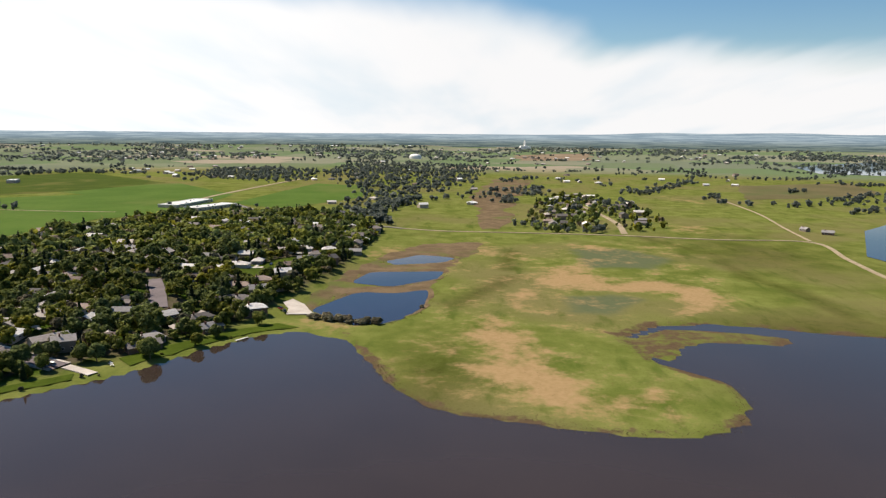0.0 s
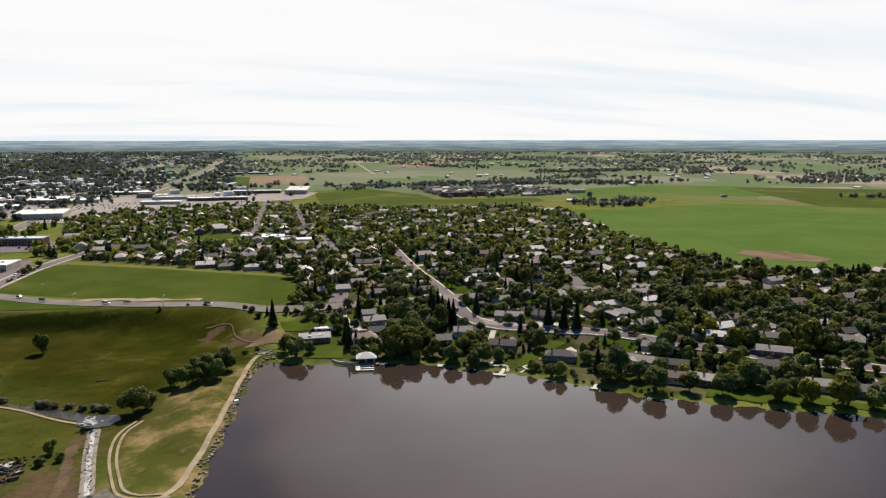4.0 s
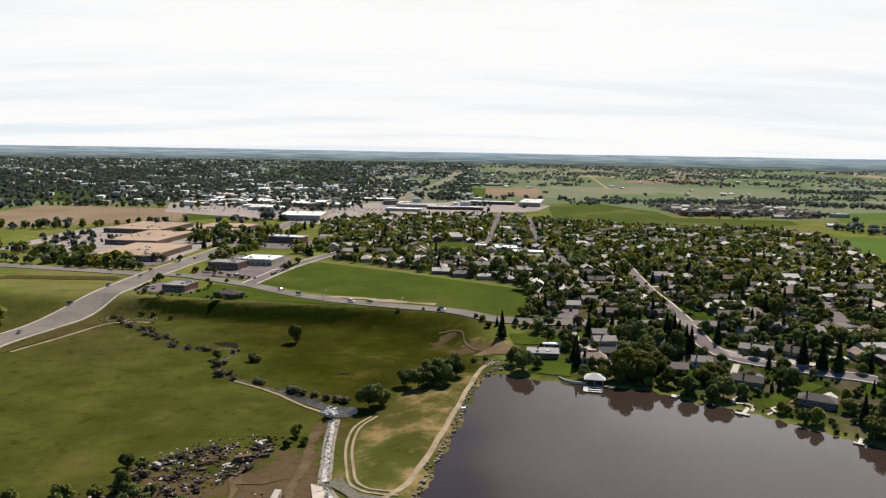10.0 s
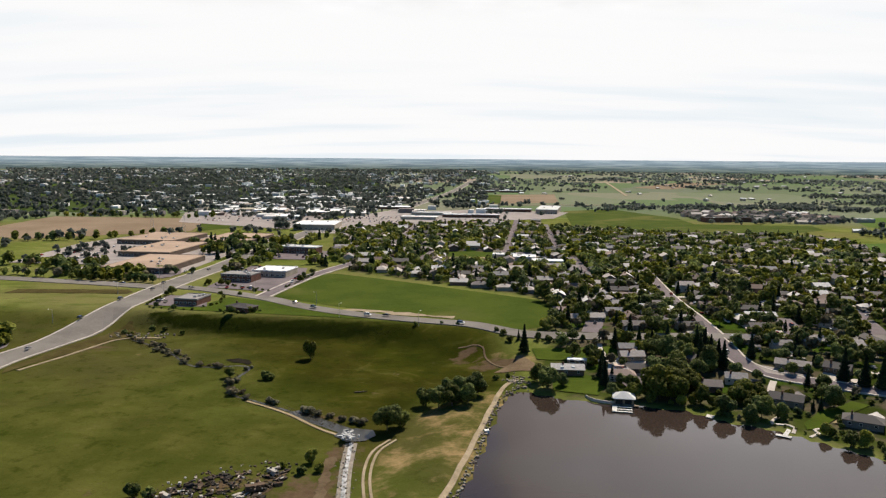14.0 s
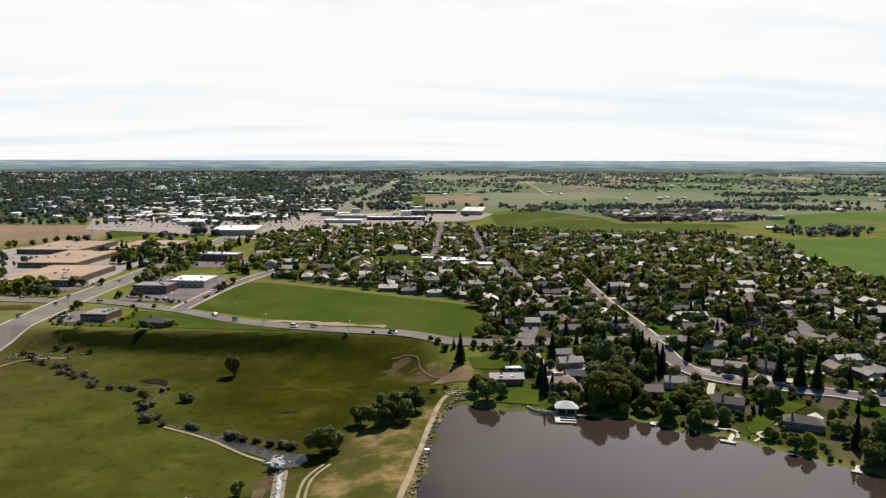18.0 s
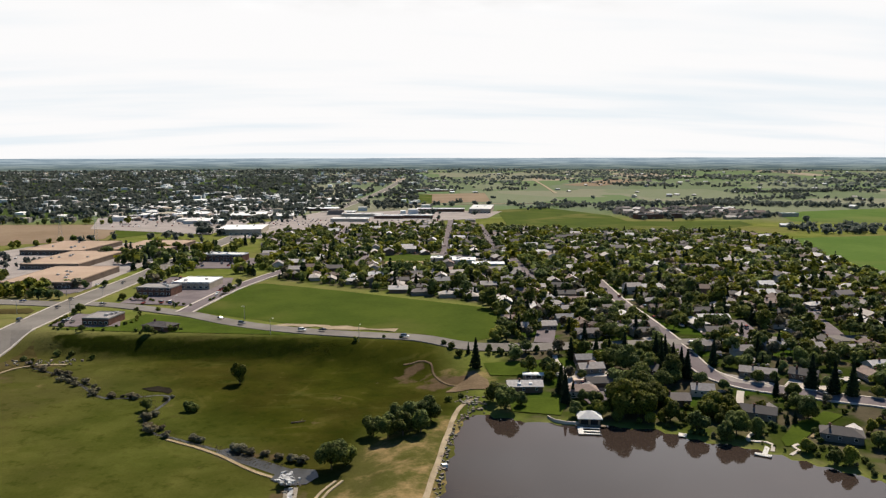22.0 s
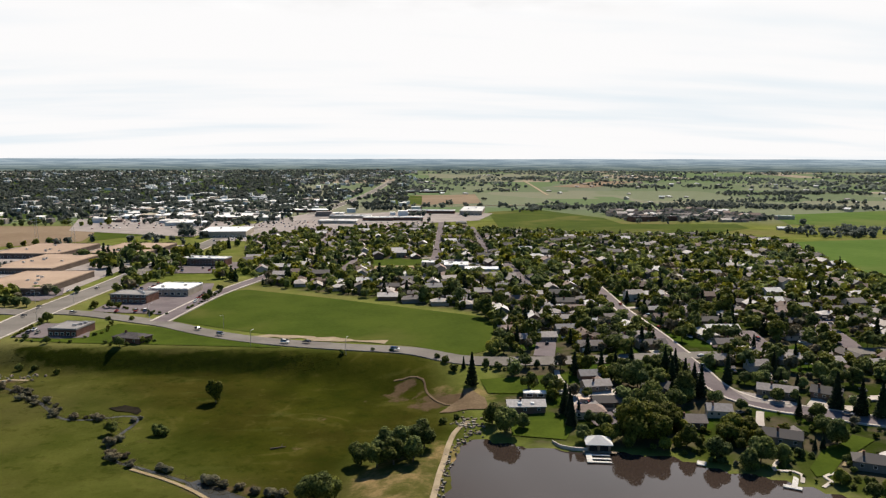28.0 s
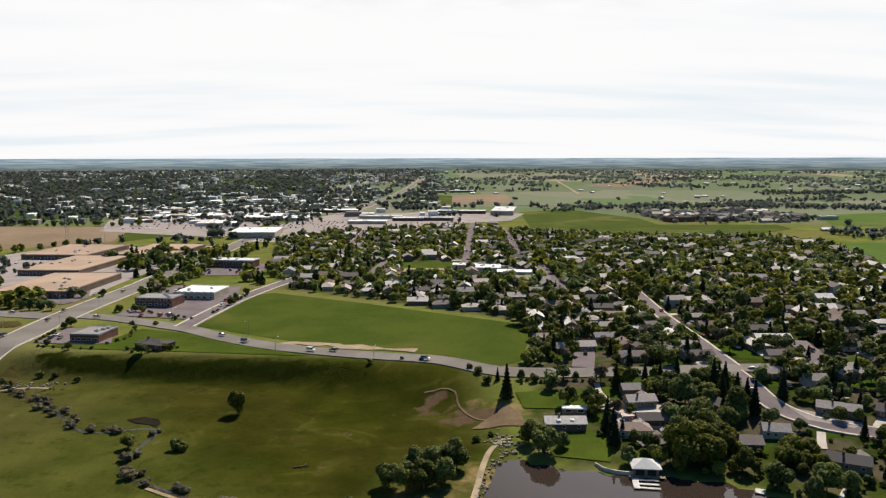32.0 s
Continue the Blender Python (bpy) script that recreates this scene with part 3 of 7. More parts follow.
patch("water", grown(LAKE, 4), LAKE_WATER, 0.0, 400, "brown silty lake with a calm, faintly rippled surface", "lake", level=0.0)
for outline in PONDS:
    patch("water", grown(outline, 4), POND_WATER, 0.0, 400, "small dark blue pond ringed by marsh", "pond", level=0.1)


def curve_through(line, step=6.0):
    """Points along a smooth line through the given ones."""
    p = [Vector((x, y, 0)) for x, y in line]
    p = [p[0] * 2 - p[1]] + p + [p[-1] * 2 - p[-2]]
    out = []
    for a, b, c, d in zip(p, p[1:], p[2:], p[3:]):
        n = max(1, int((c - b).length / step))
        for k in range(n):
            q = k / n
            out.append(0.5 * ((2 * b) + (c - a) * q + (2 * a - 5 * b + 4 * c - d) * q * q + (3 * b - a - 3 * c + d) * q ** 3))
    return out + [p[-2]]


ROADS = []
rnd_d = random.Random(17)


def road(name, line, wide, mat=STREET, lift=0.3, label="", category="road", walks=0.0, step=6.0):
    """A strip of roadway on the land, with kerb edges; walks: the width of a pavement on either side, a step higher."""
    pts = curve_through(line, step)
    lift += 0.004 * len(ROADS) - (0.12 if category in ("track", "path", "creek", "water", "spillway") else 0.0)
    ROADS.append((np.array([(p.x, p.y) for p in pts]), wide / 2 + walks))
    across = []
    for i, p in enumerate(pts):
        t = pts[min(i + 1, len(pts) - 1)] - pts[max(i - 1, 0)]
        across.append(Vector((-t.y, t.x, 0)).normalized())

    def strip(off_a, off_b, lift_a, skirt):
        verts, faces = [], []
        for p, s in zip(pts, across):
            for o in (off_a, off_a + (off_b - off_a) * 0.34, off_a + (off_b - off_a) * 0.67, off_b):
                q = p + s * o
                verts.append((q.x, q.y, at(q.x, q.y) + lift_a))
        for i in range(len(pts) - 1):
            for k in range(3):
                a = i * 4 + k
                faces.append((a, a + 4, a + 5, a + 1))
        n = len(verts)
        for side in (0, 3):
            base = len(verts)
            for i in range(len(pts)):
                x, y, z = verts[i * 4 + side]
                verts.append((x, y, z - skirt))
            for i in range(len(pts) - 1):
                faces.append((i * 4 + side, i * 4 + 4 + side, base + i + 1, base + i))
        return verts, faces

    ob = tagged(new(name, mesh_of(name, *strip(-wide / 2, wide / 2, lift, 0.6), [mat])), label, category, kind="structure")
    if walks:
        for side in (-1, 1):
            a, b = side * wide / 2, side * (wide / 2 + walks)
            tagged(new("pavement", mesh_of("pavement", *strip(min(a, b), max(a, b), lift + 0.15, 0.75), [CONCRETE])), "pale concrete pavement along the street", "pavement", kind="structure")
    return ob


# fields and open ground
patch("field", [(-129, 541), (-111, 643), (-99, 650), (-37, 610), (67, 534), (72, 506), (57, 450), (43, 442), (16, 464), (-17, 475), (-45, 487), (-78, 506)], PASTURE, 0.2, 14, "bright green mown field beside the road")
patch("field", [(227, 1461), (333, 1532), (402, 1301), (394, 1186), (573, 1167), (557, 1099), (451, 1023), (326, 1012), (259, 1059), (187, 1110)], PASTURE, 0.3, 60, "green pasture behind the houses")
patch("field", [(503, 923), (800, 960), (1000, 800), (1180, 566), (855, 395), (694, 408), (523, 415), (428, 440), (418, 560), (428, 690), (442, 788)], CROP, 0.3, 40, "wide bright green crop field")
patch("field", [(722, 1334), (1007, 1424), (1300, 1150), (1100, 1020), (826, 1120), (654, 1158)], CROP, 0.3, 60, "far green crop field")
patch("field", [(-660, 1238), (-390, 1217), (-353, 1010), (-520, 900), (-640, 960)], PLOUGHED, 0.3, 40, "bare tan ploughed field")
patch("field", [(123, 2097), (305, 2142), (259, 1737), (84, 1672)], PLOUGHED, 0.4, 60, "bare brown ploughed field")
patch("field", [(-377, 1125), (-308, 1228), (-271, 1114), (-345, 1009)], PASTURE, 0.3, 40, "green grass field")
patch("field", [(1329, 810), (1447, 524), (1199, 345), (960, 330), (850, 390), (1168, 572)], CROP, 0.3, 50, "green crop field")
patch("field", [(1089, 1281), (1388, 1107), (1789, 884), (1460, 560), (1250, 620), (906, 860)], PASTURE, 0.3, 80, "broad pale green pasture")
patch("field", [(1055, 304), (1484, 264), (1420, 154), (1174, 133), (984, 214)], CROP, 0.3, 50, "green crop field among the trees")
patch("parkland", wavy_outline([(-1900, 2000), (-1500, 3300), (-300, 3300), (-120, 1750), (-420, 1560), (-640, 1330), (-1000, 1300)], 30, 120, 6), SHADED_GRASS, 0.3, 90, "gardens under the far town's trees, coloured dark green for shade", "park")
patch("marsh", wavy_outline([(1272, -38), (1560, -75), (1786, -113), (1755, -191), (1450, -150), (1175, -104), (856, -76), (839, -46), (1081, -48)], 9, 30, 3), MARSH, 0.25, 40, "brown dried marsh strip", "marsh")
patch("marsh", wavy_outline([(445, 78), (489, 76), (563, 66), (660, 42), (722, 12), (745, -30), (735, -48), (690, -38), (600, -14), (530, -3), (470, 2), (418, 30)], 4, 8, 41), MARSH, 0.08, 8, "reddish brown marsh round the ponds", "marsh")
patch("field", wavy_outline([(1626, -619), (1764, -932), (1428, -832), (1350, -700), (1272, -518)], 8, 60, 42), BROWNLAND, 0.3, 60, "brownish rough pasture beyond the hedges")
patch("bare_soil", wavy_outline([(3174, -254), (3359, -621), (2793, -500), (2765, -245)], 20, 90, 43), PLOUGHED, 0.5, 90, "bare tan ground below the works", "soil")
patch("field", [(42, 2194), (148, 2060), (118, 1690), (48, 1700)], PASTURE, 0.4, 60, "green strip field beside the main road")
patch("field", [(623, 2520), (916, 2900), (1040, 2800), (732, 2436)], PLOUGHED, 0.5, 80, "bare brown far field")
patch("bare_soil", wavy_outline([(490 + 30 * math.cos(k * 0.35) - 8 * math.sin(k * 0.35), 496 + 36 * math.sin(k * 0.35)) for k in range(18)], 4, 6, 4), DIRT, 0.45, 20, "bare brown patch in the crop field", "soil")
for outline in PONDS:
    patch("marsh", wavy_outline([(x + 5, y + 2) for x, y in grown(outline, 8)], 3, 7, 5), MARSH, 0.12, 7, "brown reed marsh round the pond", "marsh")
patch("water", [(2465, -1108), (2700, -1481), (2400, -1900), (2060, -1187), (2146, -1048)], FAR_WATER, 0.6, 60, "far pale lake", "lake")
patch("water", [(866, -491), (960, -580), (700, -560), (560, -470), (600, -400), (681, -394)], POND_WATER, 0.4, 30, "blue pond beside the gravel road", "pond")

# roads
road("road", [(-249, 250), (-248, 380), (-241, 425), (-231, 468), (-224, 510), (-223, 560), (-220, 610), (-212, 690), (-205, 820), (-195, 949), (-182, 1088), (-142, 1242), (-84, 1543), (-18, 2022), (99, 2961)], 19.5, ASPHALT, 0.4, "wide pale grey main road", walks=1.2, step=10)
road("road", [(-228, 574), (-256, 583), (-300, 594), (-420, 620), (-700, 660)], 16, ASPHALT, 0.45, "pale grey road to the crossing", step=10)
road("road", [(-224, 580), (-187, 566), (-146, 541), (-129, 530), (-103, 507), (-76, 488), (-47, 474), (-17, 463), (16, 453), (42, 436), (73, 430), (110, 427), (153, 428), (192, 427), (225, 427), (290, 424), (360, 405)], 13, ASPHALT, 0.5, "pale grey two-lane road past the field")
road("road", [(-136, 538), (-131, 570), (-122, 619), (-108, 668), (-90, 720)], 10, STREET, 0.55, "grey side street beside the field", walks=1.5)
road("road", [(155, 424), (154, 400), (153, 384), (156, 370), (164, 358), (179, 348), (194, 337), (211, 325), (232, 300), (252, 277), (273, 253), (292, 240), (314, 217), (338, 186)], 8.4, STREET, 0.45, "purple-grey lakeside street", walks=1.1)
road("road", [(158, 432), (162, 480), (166, 544), (174, 614), (183, 688), (190, 780)], 7.6, STREET, 0.45, "grey residential street with pale pavements", walks=1.3)
road("road", [(96, 482), (92, 460), (85, 436)], 11, STREET, 0.45, "short dead-end street")
road("road", [(217, 478), (211, 450), (204, 430)], 11, STREET, 0.45, "short dead-end street")
road("road", [(270, 476), (262, 450), (255, 430)], 10, STREET, 0.45, "short dead-end street")
road("road", [(60, 790), (75, 900), (106, 1165), (125, 1330)], 8.5, STREET, 0.45, "straight grey street", step=12)
road("road", [(122, 850), (135, 960), (152, 1160)], 7.5, STREET, 0.45, "straight grey street", step=12)
road("road", [(-36, 690), (-15, 815)], 10, STREET, 0.45, "straight grey street", step=12)
road("road", [(-59, 918), (-47, 1134)], 10, STREET, 0.45, "straight grey street", step=12)
road("road", [(130, 774), (127, 710), (123, 640)], 9, STREET, 0.45, "straight grey street", step=12)
road("road", [(190, 780), (179, 685)], 10, STREET, 0.45, "straight grey street", step=12)
road("road", [(351, 263), (354, 235), (345, 203), (338, 184), (330, 162)], 9, STREET, 0.5, "grey street down to the boat ramp", walks=1.4)
road("road", [(430, 157), (465, 172), (503, 190)], 11, STREET, 0.45, "grey dead-end street")
road("road", [(832, 41), (826, -14), (819, -101), (806, -198), (782, -290), (770, -385), (664, -368), (579, -354), (480, -345)], 4.6, GRAVEL, 0.45, "pale gravel road along the marsh", step=10)
road("road", [(777, -388), (885, -408), (1058, -443), (1300, -470)], 3, GRAVEL, 0.5, "pale gravel track", step=12)
road("road", [(818, -204), (924, -216), (1081, -212), (1140, -206)], 7, GRAVEL, 0.5, "pale lane between the houses", step=10)
road("road", [(832, 41), (850, 110), (900, 200), (1050, 300)], 7, ASPHALT, 0.45, "grey road", step=12)
road("road", [(922, 410), (923, 471), (934, 564), (943, 660)], 4, GRAVEL, 0.5, "pale farm lane between the crop fields", step=12)
road("road", [(1084, 371), (1219, 364), (1440, 344), (1645, 320)], 8, GRAVEL, 0.5, "pale far lane past the sheds", step=14)
road("road", [(503, 2096), (560, 2500), (618, 2960)], 9, GRAVEL, 0.6, "pale far road across the plain", step=30)
road("road", [(30, 1640), (140, 1640), (320, 1660), (420, 1640)], 9, GRAVEL, 0.6, "pale far road across the plain", step=20)
road("road", [(212, 540), (216, 600), (222, 660), (230, 740)], 7, STREET, 0.45, "grey residential street between the houses", walks=1.3)
road("road", [(283, 500), (270, 482), (256, 462)], 9, STREET, 0.45, "short grey street between the houses")
road("road", [(300, 540), (306, 620), (316, 720)], 7, STREET, 0.45, "grey residential street between the houses", walks=1.3, step=10)
# dam track, spillway
road("track", [(-13, 205), (-6, 216), (1, 240), (10.5, 280), (20, 322), (27, 348), (35, 362)], 2.0, GRAVEL, 0.3, "pale wheel track on the dam", "track", step=4)
road("track", [(-23, 289), (-29, 276), (-30, 256), (-27, 233), (-24, 219), (-18, 210), (-8, 208)], 1.0, GRAVEL, 0.32, "pale worn wheel rut across the dam's grass", "track", step=4)
road("track", [(-20.6, 289), (-26.6, 276), (-27.6, 256), (-24.6, 233), (-22, 220), (-17, 212.4), (-8, 210.4)], 1.0, GRAVEL, 0.32, "pale worn wheel rut across the dam's grass", "track", step=4)
road("track", [(6, 422), (14, 421), (20, 415), (21, 402), (28, 386), (41, 381)], 0.9, DIRT, 0.3, "brown footpath curving down the slope", "path", step=4)
for line, wide in (([(-44, 272), (-43, 242), (-44, 226), (-44, 212), (-45, 200)], 3.0), ([(-59, 257), (-60, 247), (-66, 234), (-72, 231), (-94, 230)], 2.2), ([(-66, 234), (-62, 226), (-52, 226), (-45, 231)], 2.6), ([(-66, 230), (-62, 217), (-64, 206)], 2.0), ([(-125, 210), (-106, 209), (-92, 207), (-83, 204), (-70, 196)], 2.4)):
    side = curve_through(line, 3.0)
    rim = [(p.x + rnd_d.uniform(0.3, 1.5) * wide * 0.6, p.y + rnd_d.uniform(-0.6, 0.6)) for p in side] + [(p.x - rnd_d.uniform(0.6, 1.2) * wide * 0.6, p.y + rnd_d.uniform(-2.6, -1.2)) for p in side[::-1]]
    patch("track", rim, YARD_DIRT, 0.12, 5, "brown trodden dirt track through the scrap yard", "track")
road("track", [(-178, 452), (-190, 453), (-203, 447), (-210, 428), (-216, 408), (-226, 380)], 1.8, GRAVEL, 0.3, "pale footpath at the foot of the embankment", "path", step=4)
patch("bank", wavy_outline([(-209, 482), (-217, 455), (-226, 425), (-234, 385), (-231, 374), (-224, 398), (-214, 416), (-205, 440), (-198, 462)], 1.0, 6, 23), SHADED_BANK, 0.22, 6, "brown grassy embankment below the road, with slope shade in its colour", "bank")
# dark strip painted where the embankment south of the road lies in shade
patch("bank", wavy_outline([(-330, 560), (-245, 562), (-237, 552), (-240, 546), (-330, 545)], 1.2, 8, 24), SHADED_BANK, 0.22, 8, "brown grassy embankment below the road, with slope shade in its colour", "bank")
patch("lot", [(-300, 452), (-268, 446), (-260, 428), (-262, 404), (-300, 400)], STREET, 0.3, 8, "small grey car park beside the main road", "parking lot")
# the shaded bank of the hollow, painted as a dark flat patch
patch("hollow", wavy_outline([(-124, 404), (-117, 407), (-110, 404), (-107, 398), (-108, 394), (-112, 398), (-118, 399)], 0.4, 3, 19), HOLLOW_SHADE, 0.2, 4, "dark patch for the shaded bank of a wet hollow beside the creek", "hollow")
road("creek", [(-195, 448), (-173, 431), (-155, 412), (-141, 394), (-130, 390), (-121, 391), (-114, 393), (-107, 391), (-106, 382), (-108, 371), (-109, 360), (-102, 344), (-94, 338), (-88, 334), (-78, 327), (-67, 319)], 1.7, CREEK_WATER, 0.02, "narrow grey creek between bushes", "creek", step=3)
road("creek", [(-93, 334.5), (-88, 331), (-78, 324), (-68, 315.5), (-60, 307), (-52, 299), (-44, 293)], 1.5, SAND, 0.16, "pale sandy bank of the creek", "bank", step=3)
road("creek", [(-69, 321), (-60, 313), (-50, 305), (-41, 298), (-34, 296)], 6.5, CREEK_WATER, 0.02, "grey creek pool below the spillway", "creek", step=3)
patch("water", wavy_outline([(-46, 292), (-44, 298), (-38, 301), (-31, 299), (-29, 293), (-33, 287), (-40, 286)], 0.4, 3, 9), CREEK_WATER, 0.22, 3, "churned pool at the foot of the spillway", "pool")
road("creek", [(-38, 285), (-37, 262), (-35, 240), (-33, 222), (-27, 204), (-19, 197), (-10, 198)], 4.6, STONE, 0.16, "stony spillway bed", "spillway", step=3)
road("creek", [(-38, 285), (-37, 262), (-35, 240), (-33, 222), (-27, 204), (-19, 197), (-12, 198)], 1.7, FOAM, 0.26, "white water running down the spillway", "water", step=3)
patch("apron", [(-37, 224), (-30, 220), (-22, 204), (-14, 201), (-9, 204), (-14, 207), (-20, 208), (-26, 222), (-28, 228)], STONE, 0.32, 3, "grey stone apron beside the spillway", "apron")
patch("apron", [(-38, 224), (-34, 222), (-29, 204), (-22, 194), (-12, 194), (-14, 188), (-30, 186)], CONCRETE, 0.34, 3, "pale concrete apron beside the spillway", "apron")
patch("lawn", [(-205, 497), (-165, 487), (-125, 480), (-70, 469), (-52, 466), (-76, 481), (-104, 499), (-130, 522), (-160, 535), (-170, 505)], LAWN, 0.18, 8, "green grass above the reed bank", "lawn")
patch("verge", wavy_outline([(-89, 490), (-58, 489), (-30, 479), (3, 469), (3, 474), (-28, 486), (-60, 497)], 2.2, 5, 11), GRAVEL, 0.26, 8, "bare sandy strip at the field's edge", "soil")
patch("clearing", wavy_outline([(24, 378), (46, 374), (47, 386), (40, 400), (35, 388)], 1.2, 4, 12), DIRT, 0.24, 5, "bare brown clearing by the shore", "soil")
patch("lawn", [(47, 409), (90, 409), (88, 392), (72, 388), (48, 392)], LAWN, 0.25, 8, "bright green lawn behind the lake houses", "lawn")
patch("lawn", [(50, 345), (52, 360), (74, 360), (76, 350), (70, 338)], LAWN, 0.22, 5, "green lawn down to the water", "lawn")
patch("lawn", [(149, 303), (164, 318), (174, 321), (181, 326), (186, 320), (164, 307), (153, 297), (147, 296)], LAWN, 0.22, 5, "green lawn down to the water", "lawn")
patch("lawn", wavy_outline([(205, 234), (215, 244), (240, 228), (262, 205), (280, 190), (305, 172), (322, 152), (314, 148), (299, 164), (286, 178), (270, 187), (248, 207), (230, 216)], 1, 10, 15), LAWN, 0.22, 6, "green lakeside lawn under trees", "lawn")
patch("lawn", wavy_outline([(335, 132), (345, 142), (372, 125), (400, 100), (415, 82), (408, 68), (397, 90), (374, 108), (354, 120)], 1, 10, 16), LAWN, 0.22, 6, "green lakeside lawn under trees", "lawn")
patch("lawn", [(500, 125), (540, 150), (600, 120), (660, 95), (640, 80), (560, 100)], LAWN, 0.22, 12, "open green lawn between houses", "lawn")
patch("lawn", [(0, 760), (55, 770), (58, 812), (0, 815)], LAWN, 0.25, 16, "green school field", "lawn")
patch("yard", [(0, 745), (60, 735), (64, 765), (2, 768)], SAND, 0.28, 16, "bare tan school yard", "yard")
patch("lot", [(435, 82), (450, 84), (462, 90), (472, 86), (463, 77), (450, 71), (437, 65)], CONCRETE, 0.4, 6, "pale concrete drive of a large lake house", "drive")
patch("lot", [(330, 404), (377, 420), (397, 380), (374, 354), (360, 362)], STREET, 0.3, 8, "grey parking lot behind the houses", "parking lot")
patch("lot", [(-335, 648), (-236, 622), (-229, 760), (-216, 860), (-216, 960), (-400, 962), (-430, 860), (-345, 765)], LOT, 0.22, 18, "pinkish grey paved ground round the stores", "parking lot")
for outline, step in (([(-312, 632), (-240, 616), (-233, 640), (-250, 690), (-316, 700)], 20), ([(-420, 700), (-320, 690), (-330, 730), (-345, 830), (-430, 860)], 30), ([(-190, 575), (-140, 560), (-125, 640), (-130, 680), (-185, 690)], 15), ([(-210, 505), (-180, 498), (-165, 500), (-176, 535), (-205, 540)], 10), ([(-190, 740), (-130, 735), (-120, 800), (-185, 830)], 20), ([(-190, 1000), (-60, 980), (60, 1180), (150, 1340), (60, 1480), (-100, 1400), (-160, 1180)], 60), ([(-420, 1150), (-230, 1050), (-190, 1350), (-330, 1500), (-480, 1350)], 60), ([(86, 350), (98, 352), (96, 372), (84, 366)], 6)):
    patch("lot", outline, LOT if step > 25 else STREET, 0.3, step, "grey asphalt parking lot", "parking lot")

# ---- building kit ----


def part(name, me, parent, label=""):
    ob = new(name, me)
    ob.parent = parent
    if label:
        ob["label"] = label
    return ob


def box(x0, x1, y0, y1, z0, z1):
    v = [(x, y, z) for z in (z0, z1) for x, y in ((x0, y0), (x1, y0), (x1, y1), (x0, y1))]
    return v, [(3, 2, 1, 0), (4, 5, 6, 7), (0, 1, 5, 4), (1, 2, 6, 5), (2, 3, 7, 6), (3, 0, 4, 7)]


def join(*pieces):
    verts, faces = [], []
    for v, f in pieces:
        n = len(verts)
        verts += list(v)
        faces += [tuple(i + n for i in q) for q in f]
    return verts, faces


def gable_walls(w, d, h, rise):
    """Walls with gable ends; the ridge runs along x."""
    v = [(-w / 2, -d / 2, -0.8), (w / 2, -d / 2, -0.8), (w / 2, d / 2, -0.8), (-w / 2, d / 2, -0.8), (-w / 2, -d / 2, h), (w / 2, -d / 2, h), (w / 2, d / 2, h), (-w / 2, d / 2, h), (-w / 2, 0, h + rise), (w / 2, 0, h + rise)]
    return v, [(0, 1, 5, 4), (2, 3, 7, 6), (1, 2, 6, 9, 5), (3, 0, 4, 8, 7), (4, 5, 9, 8), (6, 7, 8, 9)]


def gable_roof(w, d, h, rise, eave=0.6, thick=0.22, dx=0.0, dy=0.0):
    """Two roof slabs with eaves and a verge."""
    k = rise / (d / 2)
    out = []
    for s in (-1, 1):
        y0, z0 = s * (d / 2 + eave), h - eave * k
        a = [(-w / 2 - eave, y0, z0 + 0.04), (w / 2 + eave, y0, z0 + 0.04), (w / 2 + eave, 0, h + rise + 0.04), (-w / 2 - eave, 0, h + rise + 0.04)]
        v = [(x + dx, y + dy, z) for x, y, z in a] + [(x + dx, y + dy, z + thick) for x, y, z in a]
        out.append((v, [(0, 1, 2, 3), (7, 6, 5, 4), (0, 4, 5, 1), (1, 5, 6, 2), (2, 6, 7, 3), (3, 7, 4, 0)]))
    return join(*out)


def hip_roof(w, d, h, rise, eave=0.6, thick=0.2):
    a, b = w / 2 + eave, d / 2 + eave
    r = max(0.4, a - b)
    z = h - 0.15
    v = [(-a, -b, z), (a, -b, z), (a, b, z), (-a, b, z), (-a, -b, z + thick), (a, -b, z + thick), (a, b, z + thick), (-a, b, z + thick), (-r, 0, h + rise), (r, 0, h + rise)]
    return v, [(3, 2, 1, 0), (0, 1, 5, 4), (1, 2, 6, 5), (2, 3, 7, 6), (3, 0, 4, 7), (4, 5, 9, 8), (5, 6, 9), (6, 7, 8, 9), (7, 4, 8)]


WINDOW = mesh_of("window", *box(-0.75, 0.75, -0.09, 0.05, 0, 1.25), [TRIM])
PANE = mesh_of("pane", *box(-0.64, 0.64, -0.115, 0.0, 0.1, 1.14), [GLASS])
DOOR = mesh_of("door", *box(-0.5, 0.5, -0.1, 0.05, 0, 2.05), [WOOD])
GARAGE = mesh_of("garage_door", *join(box(-2.4, 2.4, -0.1, 0.04, 0, 2.2), box(-2.3, 2.3, -0.13, 0, 0.5, 0.54), box(-2.3, 2.3, -0.13, 0, 1.05, 1.09), box(-2.3, 2.3, -0.13, 0, 1.6, 1.64)), [TRIM])


def place(ob, x, y, z, turn=0.0):
    ob.matrix_local = pose(x, y, z, 0, 0, turn)
    return ob


def window_on(parent, x, y, z, turn=0.0):
    o = place(part("window", WINDOW, parent, "white-framed window"), x, y, z, turn)
    part("pane", PANE, o)
    return o


